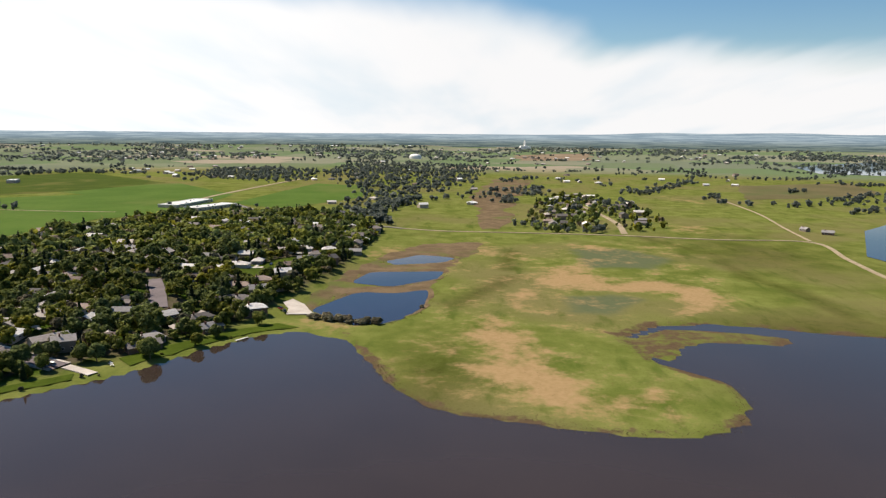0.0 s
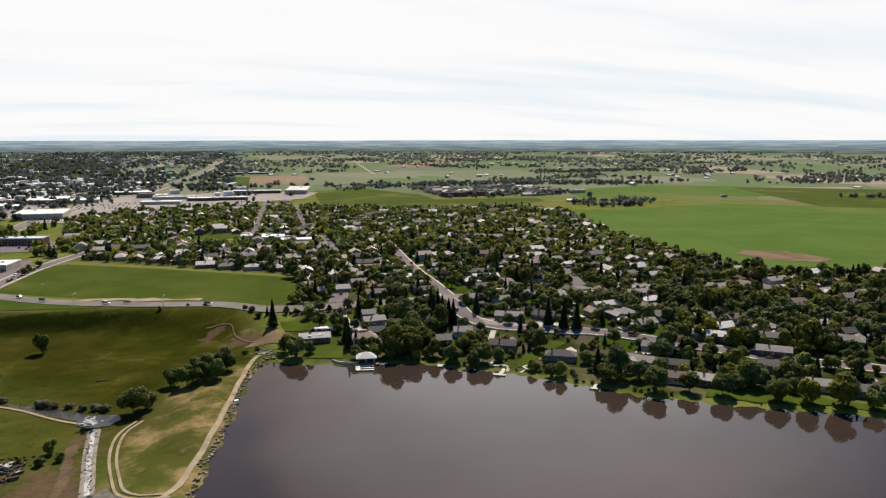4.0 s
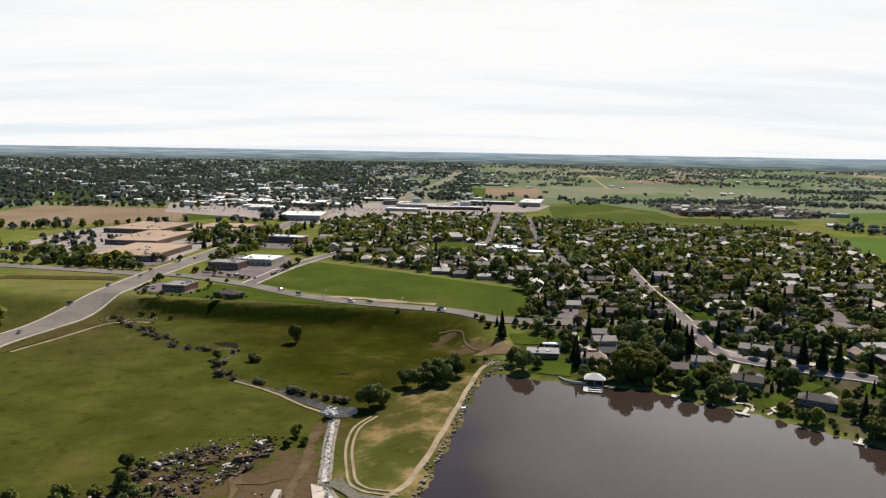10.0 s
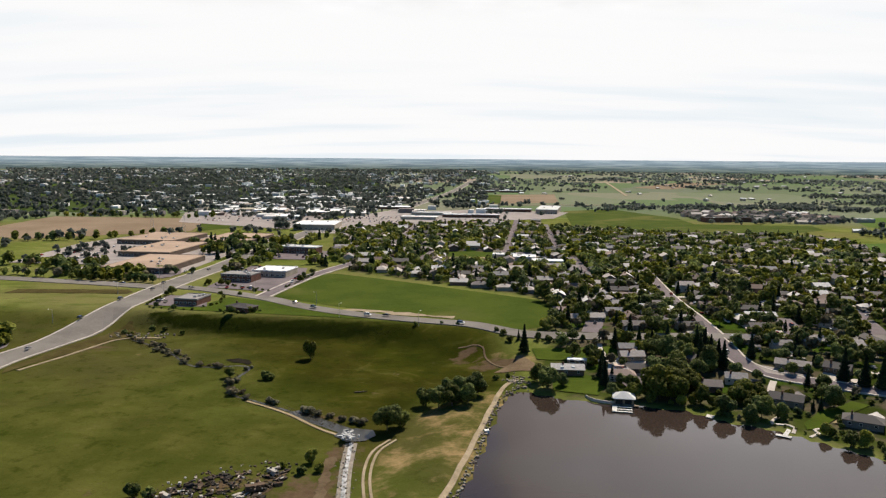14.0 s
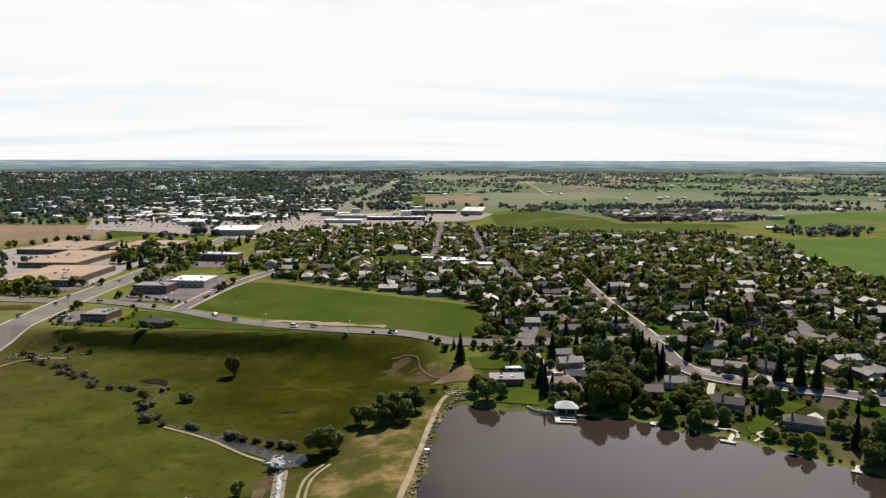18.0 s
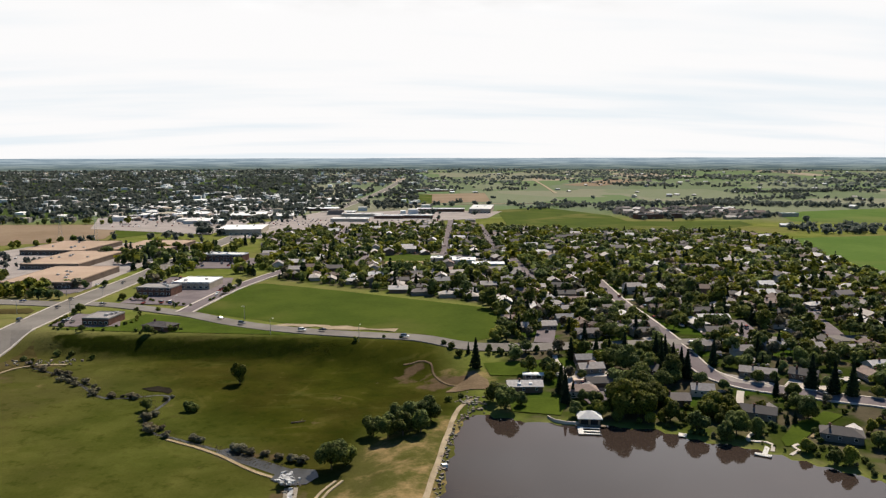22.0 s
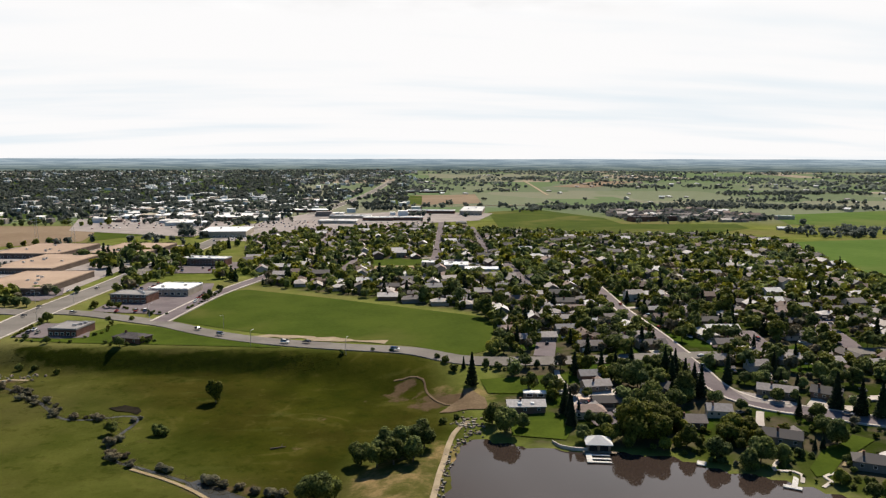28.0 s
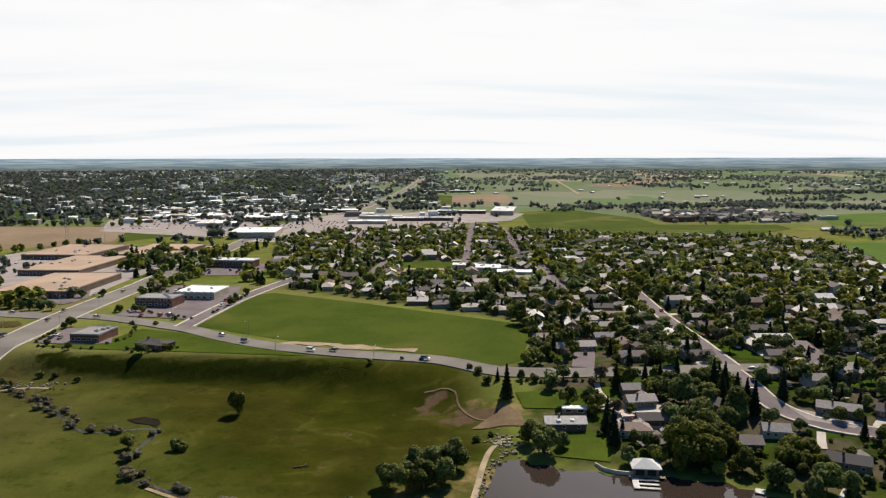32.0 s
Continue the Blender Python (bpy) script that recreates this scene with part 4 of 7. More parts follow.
def house(w, d, h, rise, hip, wing, seed, label, name="house", roof=None, wall=None):
    """A detached house: walls, roof, chimney, doors and windows; wing: the length of a garage wing in front."""
    rnd = random.Random(seed)
    roof, wall = roof or SHINGLE, wall or SIDING
    root = tagged(new(name), label, "house", group="houses of the neighbourhood")
    walls = [gable_walls(w, d, h, 0.02 if hip else rise)]
    part("roof", mesh_of("roof", *(hip_roof(w, d, h, rise) if hip else gable_roof(w, d, h, rise)), [roof]), root)
    if wing:
        g = gable_walls(wing + 2, 6.4, min(h, 2.7), 1.5)
        cx, cy = -w / 2 + 3.4, -d / 2 - wing / 2 + 1
        walls.append(([(cx - y, cy + x, z) for x, y, z in g[0]], g[1]))
        rv, rf = gable_roof(wing + 2, 6.4, min(h, 2.7), 1.5, 0.5)
        part("wing_roof", mesh_of("wing_roof", [(cx - y, cy + x, z) for x, y, z in rv], rf, [roof]), root)
        place(part("garage_door", GARAGE, root, "pale garage door"), cx, -d / 2 - wing, 0.05)
    part("wall", mesh_of("walls", *join(*walls), [wall]), root)
    part("chimney", mesh_of("chimney", *join(box(-0.45, 0.45, -0.4, 0.4, h, h + rise + 1.1), box(-0.53, 0.53, -0.48, 0.48, h + rise + 1.0, h + rise + 1.15)), [BRICK]), root).location = (rnd.uniform(0.1, 0.3) * w, rnd.uniform(0.5, 1.5), 0)
    place(part("door", DOOR, root), 0.6, -d / 2, 0.1)
    for x in (0.2, 0.38):
        window_on(root, x * w, -d / 2, 0.9)
    for x in (-0.32, 0.05, 0.33):
        window_on(root, x * w, d / 2, 0.9, 180)
    if h > 4:
        for x in (-0.3, 0.0, 0.3):
            window_on(root, x * w, -d / 2, 3.4)
        window_on(root, 0.2 * w, d / 2, 3.4, 180)
    window_on(root, w / 2, 0.8, 0.9, 90)
    return root


HOUSES = [house(16, 9, 2.8, 2.0, False, 4, 1, "low ranch house with a shingled gable roof"),
          house(18, 10, 2.8, 2.2, True, 4, 2, "low house with a grey hipped roof"),
          house(14, 9.5, 5.2, 2.3, False, 5, 3, "two-storey house with a gable roof and garage"),
          house(20, 9, 2.8, 1.9, False, 0, 4, "long low ranch house with a gable roof"),
          house(15, 11, 5.2, 2.4, True, 4, 5, "two-storey house with a hipped roof"),
          house(13, 8.5, 2.8, 2.1, False, 0, 6, "small house with a shingled gable roof")]
for ob in HOUSES:
    ob.location = (0, 0, -500)
USED = []
rnd = random.Random(7)


def put_house(kind, x, y, turn, label=""):
    o = copy_thing(HOUSES[kind], pose(x, y, at(x, y) + 0.15, 0, 0, turn))
    if label:
        o["label"] = label
    q = rnd.uniform(0.74, 0.96)
    o.scale = (q, q, 1)
    USED.append((x, y, 8.0))
    return o


def flat_building(cx, cy, w, d, turn, h, name, label, wall, roof, windows=4, parapet=0.6, category="building", units=3, storeys=1, seed=1):
    rnd = random.Random(seed + int(cx))
    root = tagged(new(name), label, category)
    root.matrix_world = pose(cx, cy, at(cx, cy) + 0.2, 0, 0, turn)
    part("wall", mesh_of("walls", *box(-w / 2, w / 2, -d / 2, d / 2, -1.5, h), [wall]), root)
    lip = [box(-w / 2 - 0.15, w / 2 + 0.15, s * d / 2 - 0.2, s * d / 2 + 0.2, h - 0.3, h + parapet) for s in (-1, 1)] + [box(s * w / 2 - 0.2, s * w / 2 + 0.2, -d / 2 + 0.2, d / 2 - 0.2, h - 0.3, h + parapet) for s in (-1, 1)]
    part("roof", mesh_of("roof", *box(-w / 2 + 0.2, w / 2 - 0.2, -d / 2 + 0.2, d / 2 - 0.2, h, h + 0.25), [roof]), root)
    part("parapet", mesh_of("parapet", *join(*lip), [roof]), root)
    for k in range(units):
        x, y = rnd.uniform(-0.35, 0.35) * w, rnd.uniform(-0.3, 0.3) * d
        part("roof_unit", mesh_of("roof_unit", *join(box(-1.2, 1.2, -0.9, 0.9, h + 0.25, h + 1.3), box(-0.7, 0.7, -0.5, 0.5, h + 1.3, h + 1.5)), [STEEL]), root, "grey roof air unit").location = (x, y, 0)
    for s in range(storeys):
        for k in range(windows):
            x = (k + 0.5) / windows * w - w / 2
            for y, r in ((-d / 2, 0), (d / 2, 180)):
                o = window_on(root, x, y, 1.0 + 3.4 * s, r)
                o.scale = (min(2.4, 0.6 * w / windows / 1.5), 1, 1.3)
    USED.append((cx, cy, max(w, d) * 0.6))
    return root


# the shopping centre's tan roofs, the offices at the crossing, the school
flat_building(-272, 685, 57, 88, -5, 5.0, "store_building", "large low store with a tan gravel roof", SHOPFRONT, TAN_ROOF, 9, units=6)
flat_building(-305, 797, 55, 98, -6, 4.8, "store_building", "large low store with a tan gravel roof", SHOPFRONT, TAN_ROOF, 9, units=6)
flat_building(-346, 898, 68, 90, -8, 5.0, "store_building", "large low store with a tan gravel roof", SHOPFRONT, TAN_ROOF, 9, units=6)
flat_building(-257, 896, 60, 92, -7, 4.8, "store_building", "long low store with a tan roof", SHOPFRONT, TAN_ROOF, 9, units=5)
flat_building(-172, 610, 27, 18, -12, 6.0, "office_building", "two-storey brick office with a grey roof", BRICK, GREY_ROOF, 6, storeys=2)
flat_building(-150, 641, 29, 28, -10, 5.2, "office_building", "office with a bright white flat roof", STUCCO, WHITE_ROOF, 6, storeys=2)
flat_building(-179, 513, 17, 20, -10, 4.4, "office_building", "dark low office at the crossing with a grey roof", BRICK, GREY_ROOF, 5)
flat_building(-158, 792, 42, 16, -14, 7.0, "office_building", "long dark office under a white roof", BRICK, WHITE_ROOF, 7, storeys=2)
flat_building(-189, 1075, 58, 70, 0, 7.5, "store_building", "large warehouse store with a white roof", STUCCO, WHITE_ROOF, 8)
flat_building(76, 735, 22, 22, -8, 6.0, "school_building", "low school wing with a white flat roof", STUCCO, WHITE_ROOF, 6, category="school")
flat_building(96, 712, 16, 30, 82, 5.0, "school_building", "low school hall with a white roof", STUCCO, WHITE_ROOF, 5, category="school")
flat_building(58, 756, 24, 14, -8, 5.0, "school_building", "low school wing with a white flat roof", STUCCO, WHITE_ROOF, 5, category="school")
flat_building(195, 1440, 40, 120, -12, 8.0, "store_building", "large warehouse with a white roof", STUCCO, WHITE_ROOF, 6)
DARK_HOUSE = house(18, 11, 2.8, 2.0, True, 0, 9, "dark brown low house with a hipped roof above the slope", roof=DARK_ROOF, wall=BRICK)
DARK_HOUSE.matrix_world = pose(-138, 490, at(-138, 490) + 0.3, 0, 0, 155)
flat_building(1030, 360, 96, 28, -10, 3.6, "greenhouse_shed", "long low shed with a white roof", STUCCO, WHITE_ROOF, 8, category="shed")
flat_building(984, 310, 74, 24, -24, 3.6, "greenhouse_shed", "long low shed with a white roof", STUCCO, WHITE_ROOF, 8, category="shed")

# lake houses
for kind, x, y, turn, label in ((3, 61, 371, 176, "grey-roofed lake house with skylights and a lawn"), (1, 86, 362, 175, "tan-roofed lake house with a stone terrace"), (5, 124, 346, 170, "small brown house above the lake"), (5, 140, 354, 165, "white-roofed garage beside the lakeside street"),
                                (0, 152, 326, 150, "low house with a brown roof above the garden"), (1, 172, 300, 150, "stone lake house with a pale flat-pitched roof"), (3, 101, 401, 0, "long low house with a pinkish roof"), (5, 94, 468, 0, "blue-grey house at the end of the street"),
                                (3, 214, 268, 142, "lake house with a dark shingled roof"), (0, 240, 246, 140, "lake house with a light roof"), (5, 258, 224, 140, "brown lake house under trees"), (1, 285, 200, 140, "small lake house with a light grey roof"), (5, 318, 190, 140, "small lake house with a white roof")):
    put_house(kind, x, y, turn, label)
for kind, x, y, turn in ((3, 256, 294, 140), (0, 281, 281, 138), (3, 270, 264, 140), (1, 314, 262, 130), (4, 333, 246, 130), (1, 305, 214, 140), (5, 330, 203, 140), (3, 309, 281, 135), (5, 861, -420, 20), (5, 833, -433, 60)):
    put_house(kind, x, y, turn)
for kind, x, y, turn in ((0, 366, 160, 120), (1, 372, 138, 130), (2, 352, 172, 120), (1, 395, 128, 130), (4, 430, 100, 120), (4, 446, 112, 120), (2, 470, 108, 115), (4, 492, 112, 110), (2, 520, 104, 110), (4, 548, 106, 105), (2, 575, 100, 105), (4, 602, 96, 105), (4, 630, 90, 100), (2, 660, 86, 100), (4, 692, 82, 98), (2, 722, 78, 98), (4, 752, 72, 96), (4, 784, 68, 96)):
    put_house(kind, x, y, turn, "large two-storey house with a grey roof above the marsh" if kind in (2, 4) else "")

def skylight(x, y, z, turn):
    root = tagged(new("skylight"), "white framed skylight on the lake house roof", "skylight")
    root.matrix_world = pose(x, y, z, 20, 0, turn)
    part("frame", mesh_of("frame", *box(-0.8, 0.8, -0.6, 0.6, -0.4, 0.18), [TRIM]), root)
    part("pane", mesh_of("pane", *box(-0.62, 0.62, -0.42, 0.42, 0.18, 0.22), [WHITE_ROOF]), root)


for dx in (-3.0, 2.5):
    skylight(61 + dx, 368.8, at(61, 371) + 4.1, -4)
for k, (x, y, w_, d_, h_) in enumerate(((92, 376, 12, 6, 1.6), (94, 371, 9, 4, 1.0), (97, 367, 7, 3, 0.6))):
    terrace = tagged(new("terrace"), "pinkish stone terrace step beside the lake house", "terrace")
    terrace.matrix_world = pose(x, y, at(x, y), 0, 0, -6)
    part("slab", mesh_of("slab", *box(-w_ / 2, w_ / 2, -d_ / 2, d_ / 2, -0.5, h_), [TERRACE]), terrace)
    part("parapet", mesh_of("parapet", *join(box(-w_ / 2, w_ / 2, -d_ / 2 - 0.25, -d_ / 2, -0.5, h_ + 0.7), box(w_ / 2, w_ / 2 + 0.25, -d_ / 2, d_ / 2, -0.5, h_ + 0.7)), [TERRACE]), terrace)

flat_building(68, 384, 10, 4, -8, 2.6, "garden_pavilion", "low garden pavilion with a white flat roof", WOOD, TRIM, 2, 0.1, "pavilion", units=0)
patch("forecourt", [(86, 391), (111, 388), (109, 380), (92, 380), (87, 371), (82, 373)], CONCRETE, 0.3, 5, "pale beige forecourt of a lake house", "drive")
patch("forecourt", [(158, 377), (165, 371), (178, 357), (172, 354), (159, 364)], LOT, 0.3, 5, "pinkish paved verge beside the lakeside street", "drive")
patch("forecourt", [(180, 355), (189, 364), (190, 353), (182, 347)], CONCRETE, 0.3, 5, "pale forecourt beside the lakeside street", "drive")
patch("forecourt", [(191, 352), (198, 350), (195, 341)], CONCRETE, 0.3, 5, "pale forecourt beside the lakeside street", "drive")
patch("terrace", [(161, 303), (167, 309), (176, 313), (167, 300)], SAND, 0.3, 4, "tan gravel terrace beside the stone lake house", "terrace")
for kind, x, y, turn, label in ((3, 174, 368, 150, "dark brown low house across the lakeside street"), (5, 193, 361, 140, "low brown house behind the forecourt"), (5, 241, 396, 10, "small house with a white roof"), (5, 130, 380, 100, "pale-roofed house behind tall conifers")):
    put_house(kind, x, y, turn, label)
road("path", [(158, 353), (154, 346), (151, 340)], 3.2, CONCRETE, 0.3, "pale house drive", "drive", step=3)

# ---- the rest of the neighbourhood ----
CLUMPS = [[(886, -108), (1180, -154), (1352, -214), (1297, -255), (1143, -240), (984, -198), (838, -158)], [(1059, -228), (1147, -280), (958, -270), (846, -250), (824, -212)], [(834, -99), (887, -121), (921, -181), (866, -188), (829, -159)]]
OPEN = [[(-2, 730), (60, 730), (62, 818), (-4, 818)], [(62, 775), (112, 765), (105, 690), (60, 700)], [(500, 125), (540, 150), (600, 120), (660, 95), (640, 80), (560, 100)], [(330, 404), (377, 420), (397, 380), (360, 362)], [(86, 350), (98, 352), (96, 372), (84, 366)], [(47, 409), (90, 409), (88, 392), (48, 392)]]


def free_of_roads(x, y, gap):
    for pts, half in ROADS:
        if np.min(np.hypot(pts[:, 0] - x, pts[:, 1] - y)) < half + gap:
            return False
    return True


def inside(x, y, outline):
    return float(signed(np.array([x]), np.array([y]), outline)[0]) < 0


def fill(outline, step_x, step_y, jitter, seed, road_gap, house_gap):
    """Places on a jittered grid inside an outline, clear of roads, open ground and what stands already."""
    rnd = random.Random(seed)
    xs, ys = [p[0] for p in outline], [p[1] for p in outline]
    out = []
    used = np.array(USED)
    for i, x in enumerate(np.arange(min(xs), max(xs), step_x)):
        for y in np.arange(min(ys) + (i % 2) * step_y / 2, max(ys), step_y):
            px, py = x + rnd.uniform(-jitter, jitter), y + rnd.uniform(-jitter, jitter)
            if inside(px, py, outline) and not any(inside(px, py, q) for q in OPEN) and free_of_roads(px, py, road_gap) and np.min(np.hypot(used[:, 0] - px, used[:, 1] - py) - used[:, 2]) > house_gap:
                out.append((px, py))
    return out


def beside(ax, ay, bx, by, half):
    """A strip along a street that stays clear of trees."""
    d = math.hypot(bx - ax, by - ay)
    nx, ny = (by - ay) / d * half, -(bx - ax) / d * half
    return [(ax + nx, ay + ny), (bx + nx, by + ny), (bx - nx, by - ny), (ax - nx, ay - ny)]


STREETSIDE = [beside(57, 760, 125, 1330, 7), beside(120, 830, 152, 1160, 6), beside(130, 780, 122, 640, 7), beside(-38, 675, -15, 815, 6), beside(-60, 900, -47, 1134, 6), beside(161, 440, 190, 780, 5), [(148, 424), (146, 396), (146, 378), (158, 356), (182, 340), (206, 322), (222, 300), (234, 304), (214, 326), (182, 352), (162, 366), (160, 424)], [(88, 436), (102, 436), (106, 484), (88, 484)], [(203, 432), (219, 432), (225, 482), (204, 482)]]
WOODED = [(96, 334), (150, 300), (152, 362), (148, 418), (62, 418), (64, 400), (100, 388)]
CORNER = [(104, 300), (150, 275), (190, 268), (212, 300), (222, 392), (165, 400), (120, 345)]
HOUSE_SITES = [p for p in fill(QUARTER, 17.6, 22, 2.6, 21, 6, 4) if not inside(*p, WOODED) and not inside(*p, CORNER) and not (p[0] - 0.5 * (p[1] - 300) > 240 and math.sin(p[0] * 12.9 + p[1] * 78.2) > 0.25)]
for c in CLUMPS:
    HOUSE_SITES += fill(c, 38, 40, 8, 22, 9, 9)
HOUSE_SITES.sort(key=lambda p: math.hypot(p[0] - 60, p[1] - 60))
NEAR = HOUSE_SITES[:115]
MID = HOUSE_SITES[115:290]
FAR = HOUSE_SITES[290:]
print("houses", len(HOUSE_SITES))
for x, y in NEAR:
    along = 135 if x + 1.3 * y < 620 and x > 190 else (0 if rnd.random() < 0.75 else 90)
    put_house(rnd.choice((0, 0, 1, 1, 3, 5, 5, 3)), x, y, along + rnd.choice((0, 180)) + rnd.uniform(-6, 6))


def turned(verts, x, y, z, turn, s=1.0):
    c, q = math.cos(radians(turn)) * s, math.sin(radians(turn)) * s
    v = np.asarray(verts, dtype=np.float32)
    return np.stack([v[:, 0] * c - v[:, 1] * q + x, v[:, 0] * q + v[:, 1] * c + y, v[:, 2] * s + z], 1)


def baked(name, pieces, mats, label, category):
    """Many pieces joined into one mesh of kind stuff; a piece: vertices, faces, material index."""
    verts, faces, index, n = [], [], [], 0
    for v, f, m in pieces:
        verts.append(v)
        faces += [tuple(i + n for i in q) for q in f]
        index += [m] * len(f)
        n += len(v)
    me = mesh_of(name, np.concatenate(verts), faces, mats, index)
    return tagged(new(name, me), label, category, kind="stuff")




def plain_house(x, y, turn, w_, d_, h_, rise, hip, seed):
    """A house farther off: wall, roof, chimney, door and drive side."""
    r = random.Random(seed)
    root = tagged(new("house"), "low shingled house among garden trees", "house", group="houses of the neighbourhood")
    root.matrix_world = pose(x, y, at(x, y) + 0.15, 0, 0, turn)
    key = (w_, d_, h_, hip)
    if key not in PLAIN:
        PLAIN[key] = (mesh_of("wall", *gable_walls(w_, d_, h_, 0.02 if hip else rise), [SIDING]), mesh_of("roof", *(hip_roof(w_, d_, h_, rise) if hip else gable_roof(w_, d_, h_, rise)), [SHINGLE]),
                      mesh_of("chimney", *box(-0.45, 0.45, 0.6, 1.4, h_, h_ + rise + 1), [BRICK]), mesh_of("window", *box(-1.6, 1.6, -d_ / 2 - 0.1, -d_ / 2 + 0.1, 0.9, 2.1), [GLASS]))
    for name, me in zip(("wall", "roof", "chimney", "window"), PLAIN[key]):
        part(name, me, root)
    USED.append((x, y, 9.0))


PLAIN = {}
for k, (x, y) in enumerate(MID):
    w_, d_, h_, rise, hip = rnd.choice(((14, 8.5, 2.8, 2.0, False), (16, 9, 2.8, 2.2, True), (12, 9, 5.2, 2.3, False), (17, 8, 2.8, 1.9, False), (12, 8, 2.8, 2.0, True)))
    plain_house(x, y, (135 if x + 1.3 * y < 700 and x > 250 else rnd.choice((0, 90))) + rnd.choice((0, 180)) + rnd.uniform(-6, 6), w_, d_, h_, rise, hip, k)
SHAPES = [(gable_walls(14, 8.5, 2.8, 2.0), gable_roof(14, 8.5, 2.8, 2.0)), (gable_walls(16, 9, 2.8, 0.02), hip_roof(16, 9, 2.8, 2.2)), (gable_walls(14, 9.5, 5.2, 2.3), gable_roof(14, 9.5, 5.2, 2.3)), (gable_walls(12, 8, 2.8, 2.0), gable_roof(12, 8, 2.8, 2.0))]
pieces = []
for x, y in FAR:
    wv, rv = SHAPES[rnd.randrange(4)]
    turn, z = rnd.choice((0, 90)) + rnd.uniform(-6, 6), at(x, y)
    pieces += [(turned(wv[0], x, y, z, turn), wv[1], 0), (turned(rv[0], x, y, z, turn), rv[1], 1)]
    win = join(*[box(k * 4 - 0.7, k * 4 + 0.7, -5.2, -3.9, 0.9, 2.1) for k in (-1, 0, 1)])
    pieces.append((turned(win[0], x, y, z, turn), win[1], 2))
    USED.append((x, y, 8.0))
if pieces:
    baked("far_houses", pieces, [SIDING, SHINGLE, GLASS], "low shingled houses in rows among trees", "houses")
# drives and patios beside the houses
drive = []
for x, y in HOUSE_SITES:
    a, l = rnd.choice((0, 90, 180, 270)), rnd.uniform(9, 15)
    e_ = (x - math.sin(radians(a)) * (6 + l), y + math.cos(radians(a)) * (6 + l))
    if not inside(*e_, grown(QUARTER, -8)):
        continue
    v, f = box(-2.9, 2.9, 6, 6 + l, -0.3, 0.32)
    drive.append((turned(v, x, y, at(x, y), a + rnd.uniform(-8, 8)), f, 0))
yard_bits = []
for x, y in HOUSE_SITES:
    for k in range(2):
        a, q = rnd.uniform(0, 360), rnd.uniform(9, 14)
        px, py = x + math.cos(a) * q, y + math.sin(a) * q
        if inside(px, py, grown(QUARTER, -6)):
            v, f = join(box(-2.1, 2.1, -0.85, 0.85, 0.3, 0.95), box(-1.2, 0.9, -0.72, 0.72, 0.95, 1.45)) if k else gable_roof(rnd.uniform(2.4, 4), 2.6, 1.9, 0.7, 0.2)
            yard_bits.append((turned(v, px, py, at(px, py) + 0.2, rnd.choice((0, 90)) + rnd.uniform(-8, 8)), f, 0 if k else 1))
baked("yard_clutter", yard_bits, [PAINT, SHINGLE], "parked cars and small sheds beside the houses", "clutter")
baked("driveways", drive, [CONCRETE], "pale concrete drives beside the houses", "drives")

# ---- trees ----


def crown_mesh(name, seed, wide, low, top, clumps, size, mat, cone=False):
    """A crown of leaf clumps that stand out from several lobes; cone: a fir's shape in tiers."""
    g = np.random.RandomState(seed)
    if cone:
        q = g.uniform(0, 1, clumps) ** 0.75
        z = top - q * (top - low)
        ang = g.uniform(0, 2 * math.pi, clumps)
        r = wide * q * (0.75 + 0.25 * np.cos(z * 4.5)) * g.uniform(0.75, 1.08, clumps)
        pos = np.stack([r * np.cos(ang), r * np.sin(ang), z], 1)
        out = np.stack([np.cos(ang), np.sin(ang), np.full(clumps, 0.5)], 1)
    else:
        n = 9
        mid, half = (low + top) / 2, (top - low) / 2
        lobes = g.normal(0, 1, (n, 3))
        lobes /= np.linalg.norm(lobes, axis=1)[:, None]
        lobes *= g.uniform(0.35, 0.68, n)[:, None] * np.array([wide, wide, half])
        lobes[:, 2] += mid
        radius = g.uniform(0.34, 0.56, n) * min(wide, half * 1.15)
        k = g.randint(0, n, clumps)
        out = g.normal(0, 1, (clumps, 3))
        out[:, 2] += 0.35
        out /= np.linalg.norm(out, axis=1)[:, None]
        pos = lobes[k] + out * radius[k][:, None] * g.uniform(0.72, 1.1, clumps)[:, None]
    nrm = out + g.normal(0, 0.35, (clumps, 3)) + (0, 0, 0.35)
    nrm /= np.linalg.norm(nrm, axis=1)[:, None]
    side = np.cross(nrm, g.normal(0, 1, (clumps, 3)))
    side /= np.linalg.norm(side, axis=1)[:, None]
    up = np.cross(nrm, side)
    s = size * g.uniform(0.6, 1.35, clumps)[:, None]
    corners = np.stack([pos - side * s - up * s * 0.35, pos + side * s * 0.3 - up * s + nrm * s * 0.3, pos + side * s + up * s * 0.4, pos - side * s * 0.25 + up * s + nrm * s * 0.25], 1)
    return quads_mesh(name, corners, 4, [mat])


def limb(a, b, ra, rb, sides=6):
    a, b = Vector(a), Vector(b)
    t = (b - a).normalized()
    u = t.orthogonal().normalized()
    v = t.cross(u)
    verts = [tuple(p + (u * math.cos(2 * math.pi * k / sides) + v * math.sin(2 * math.pi * k / sides)) * r) for p, r in ((a, ra), (b, rb)) for k in range(sides)]
    return verts, [(k, (k + 1) % sides, sides + (k + 1) % sides, sides + k) for k in range(sides)]


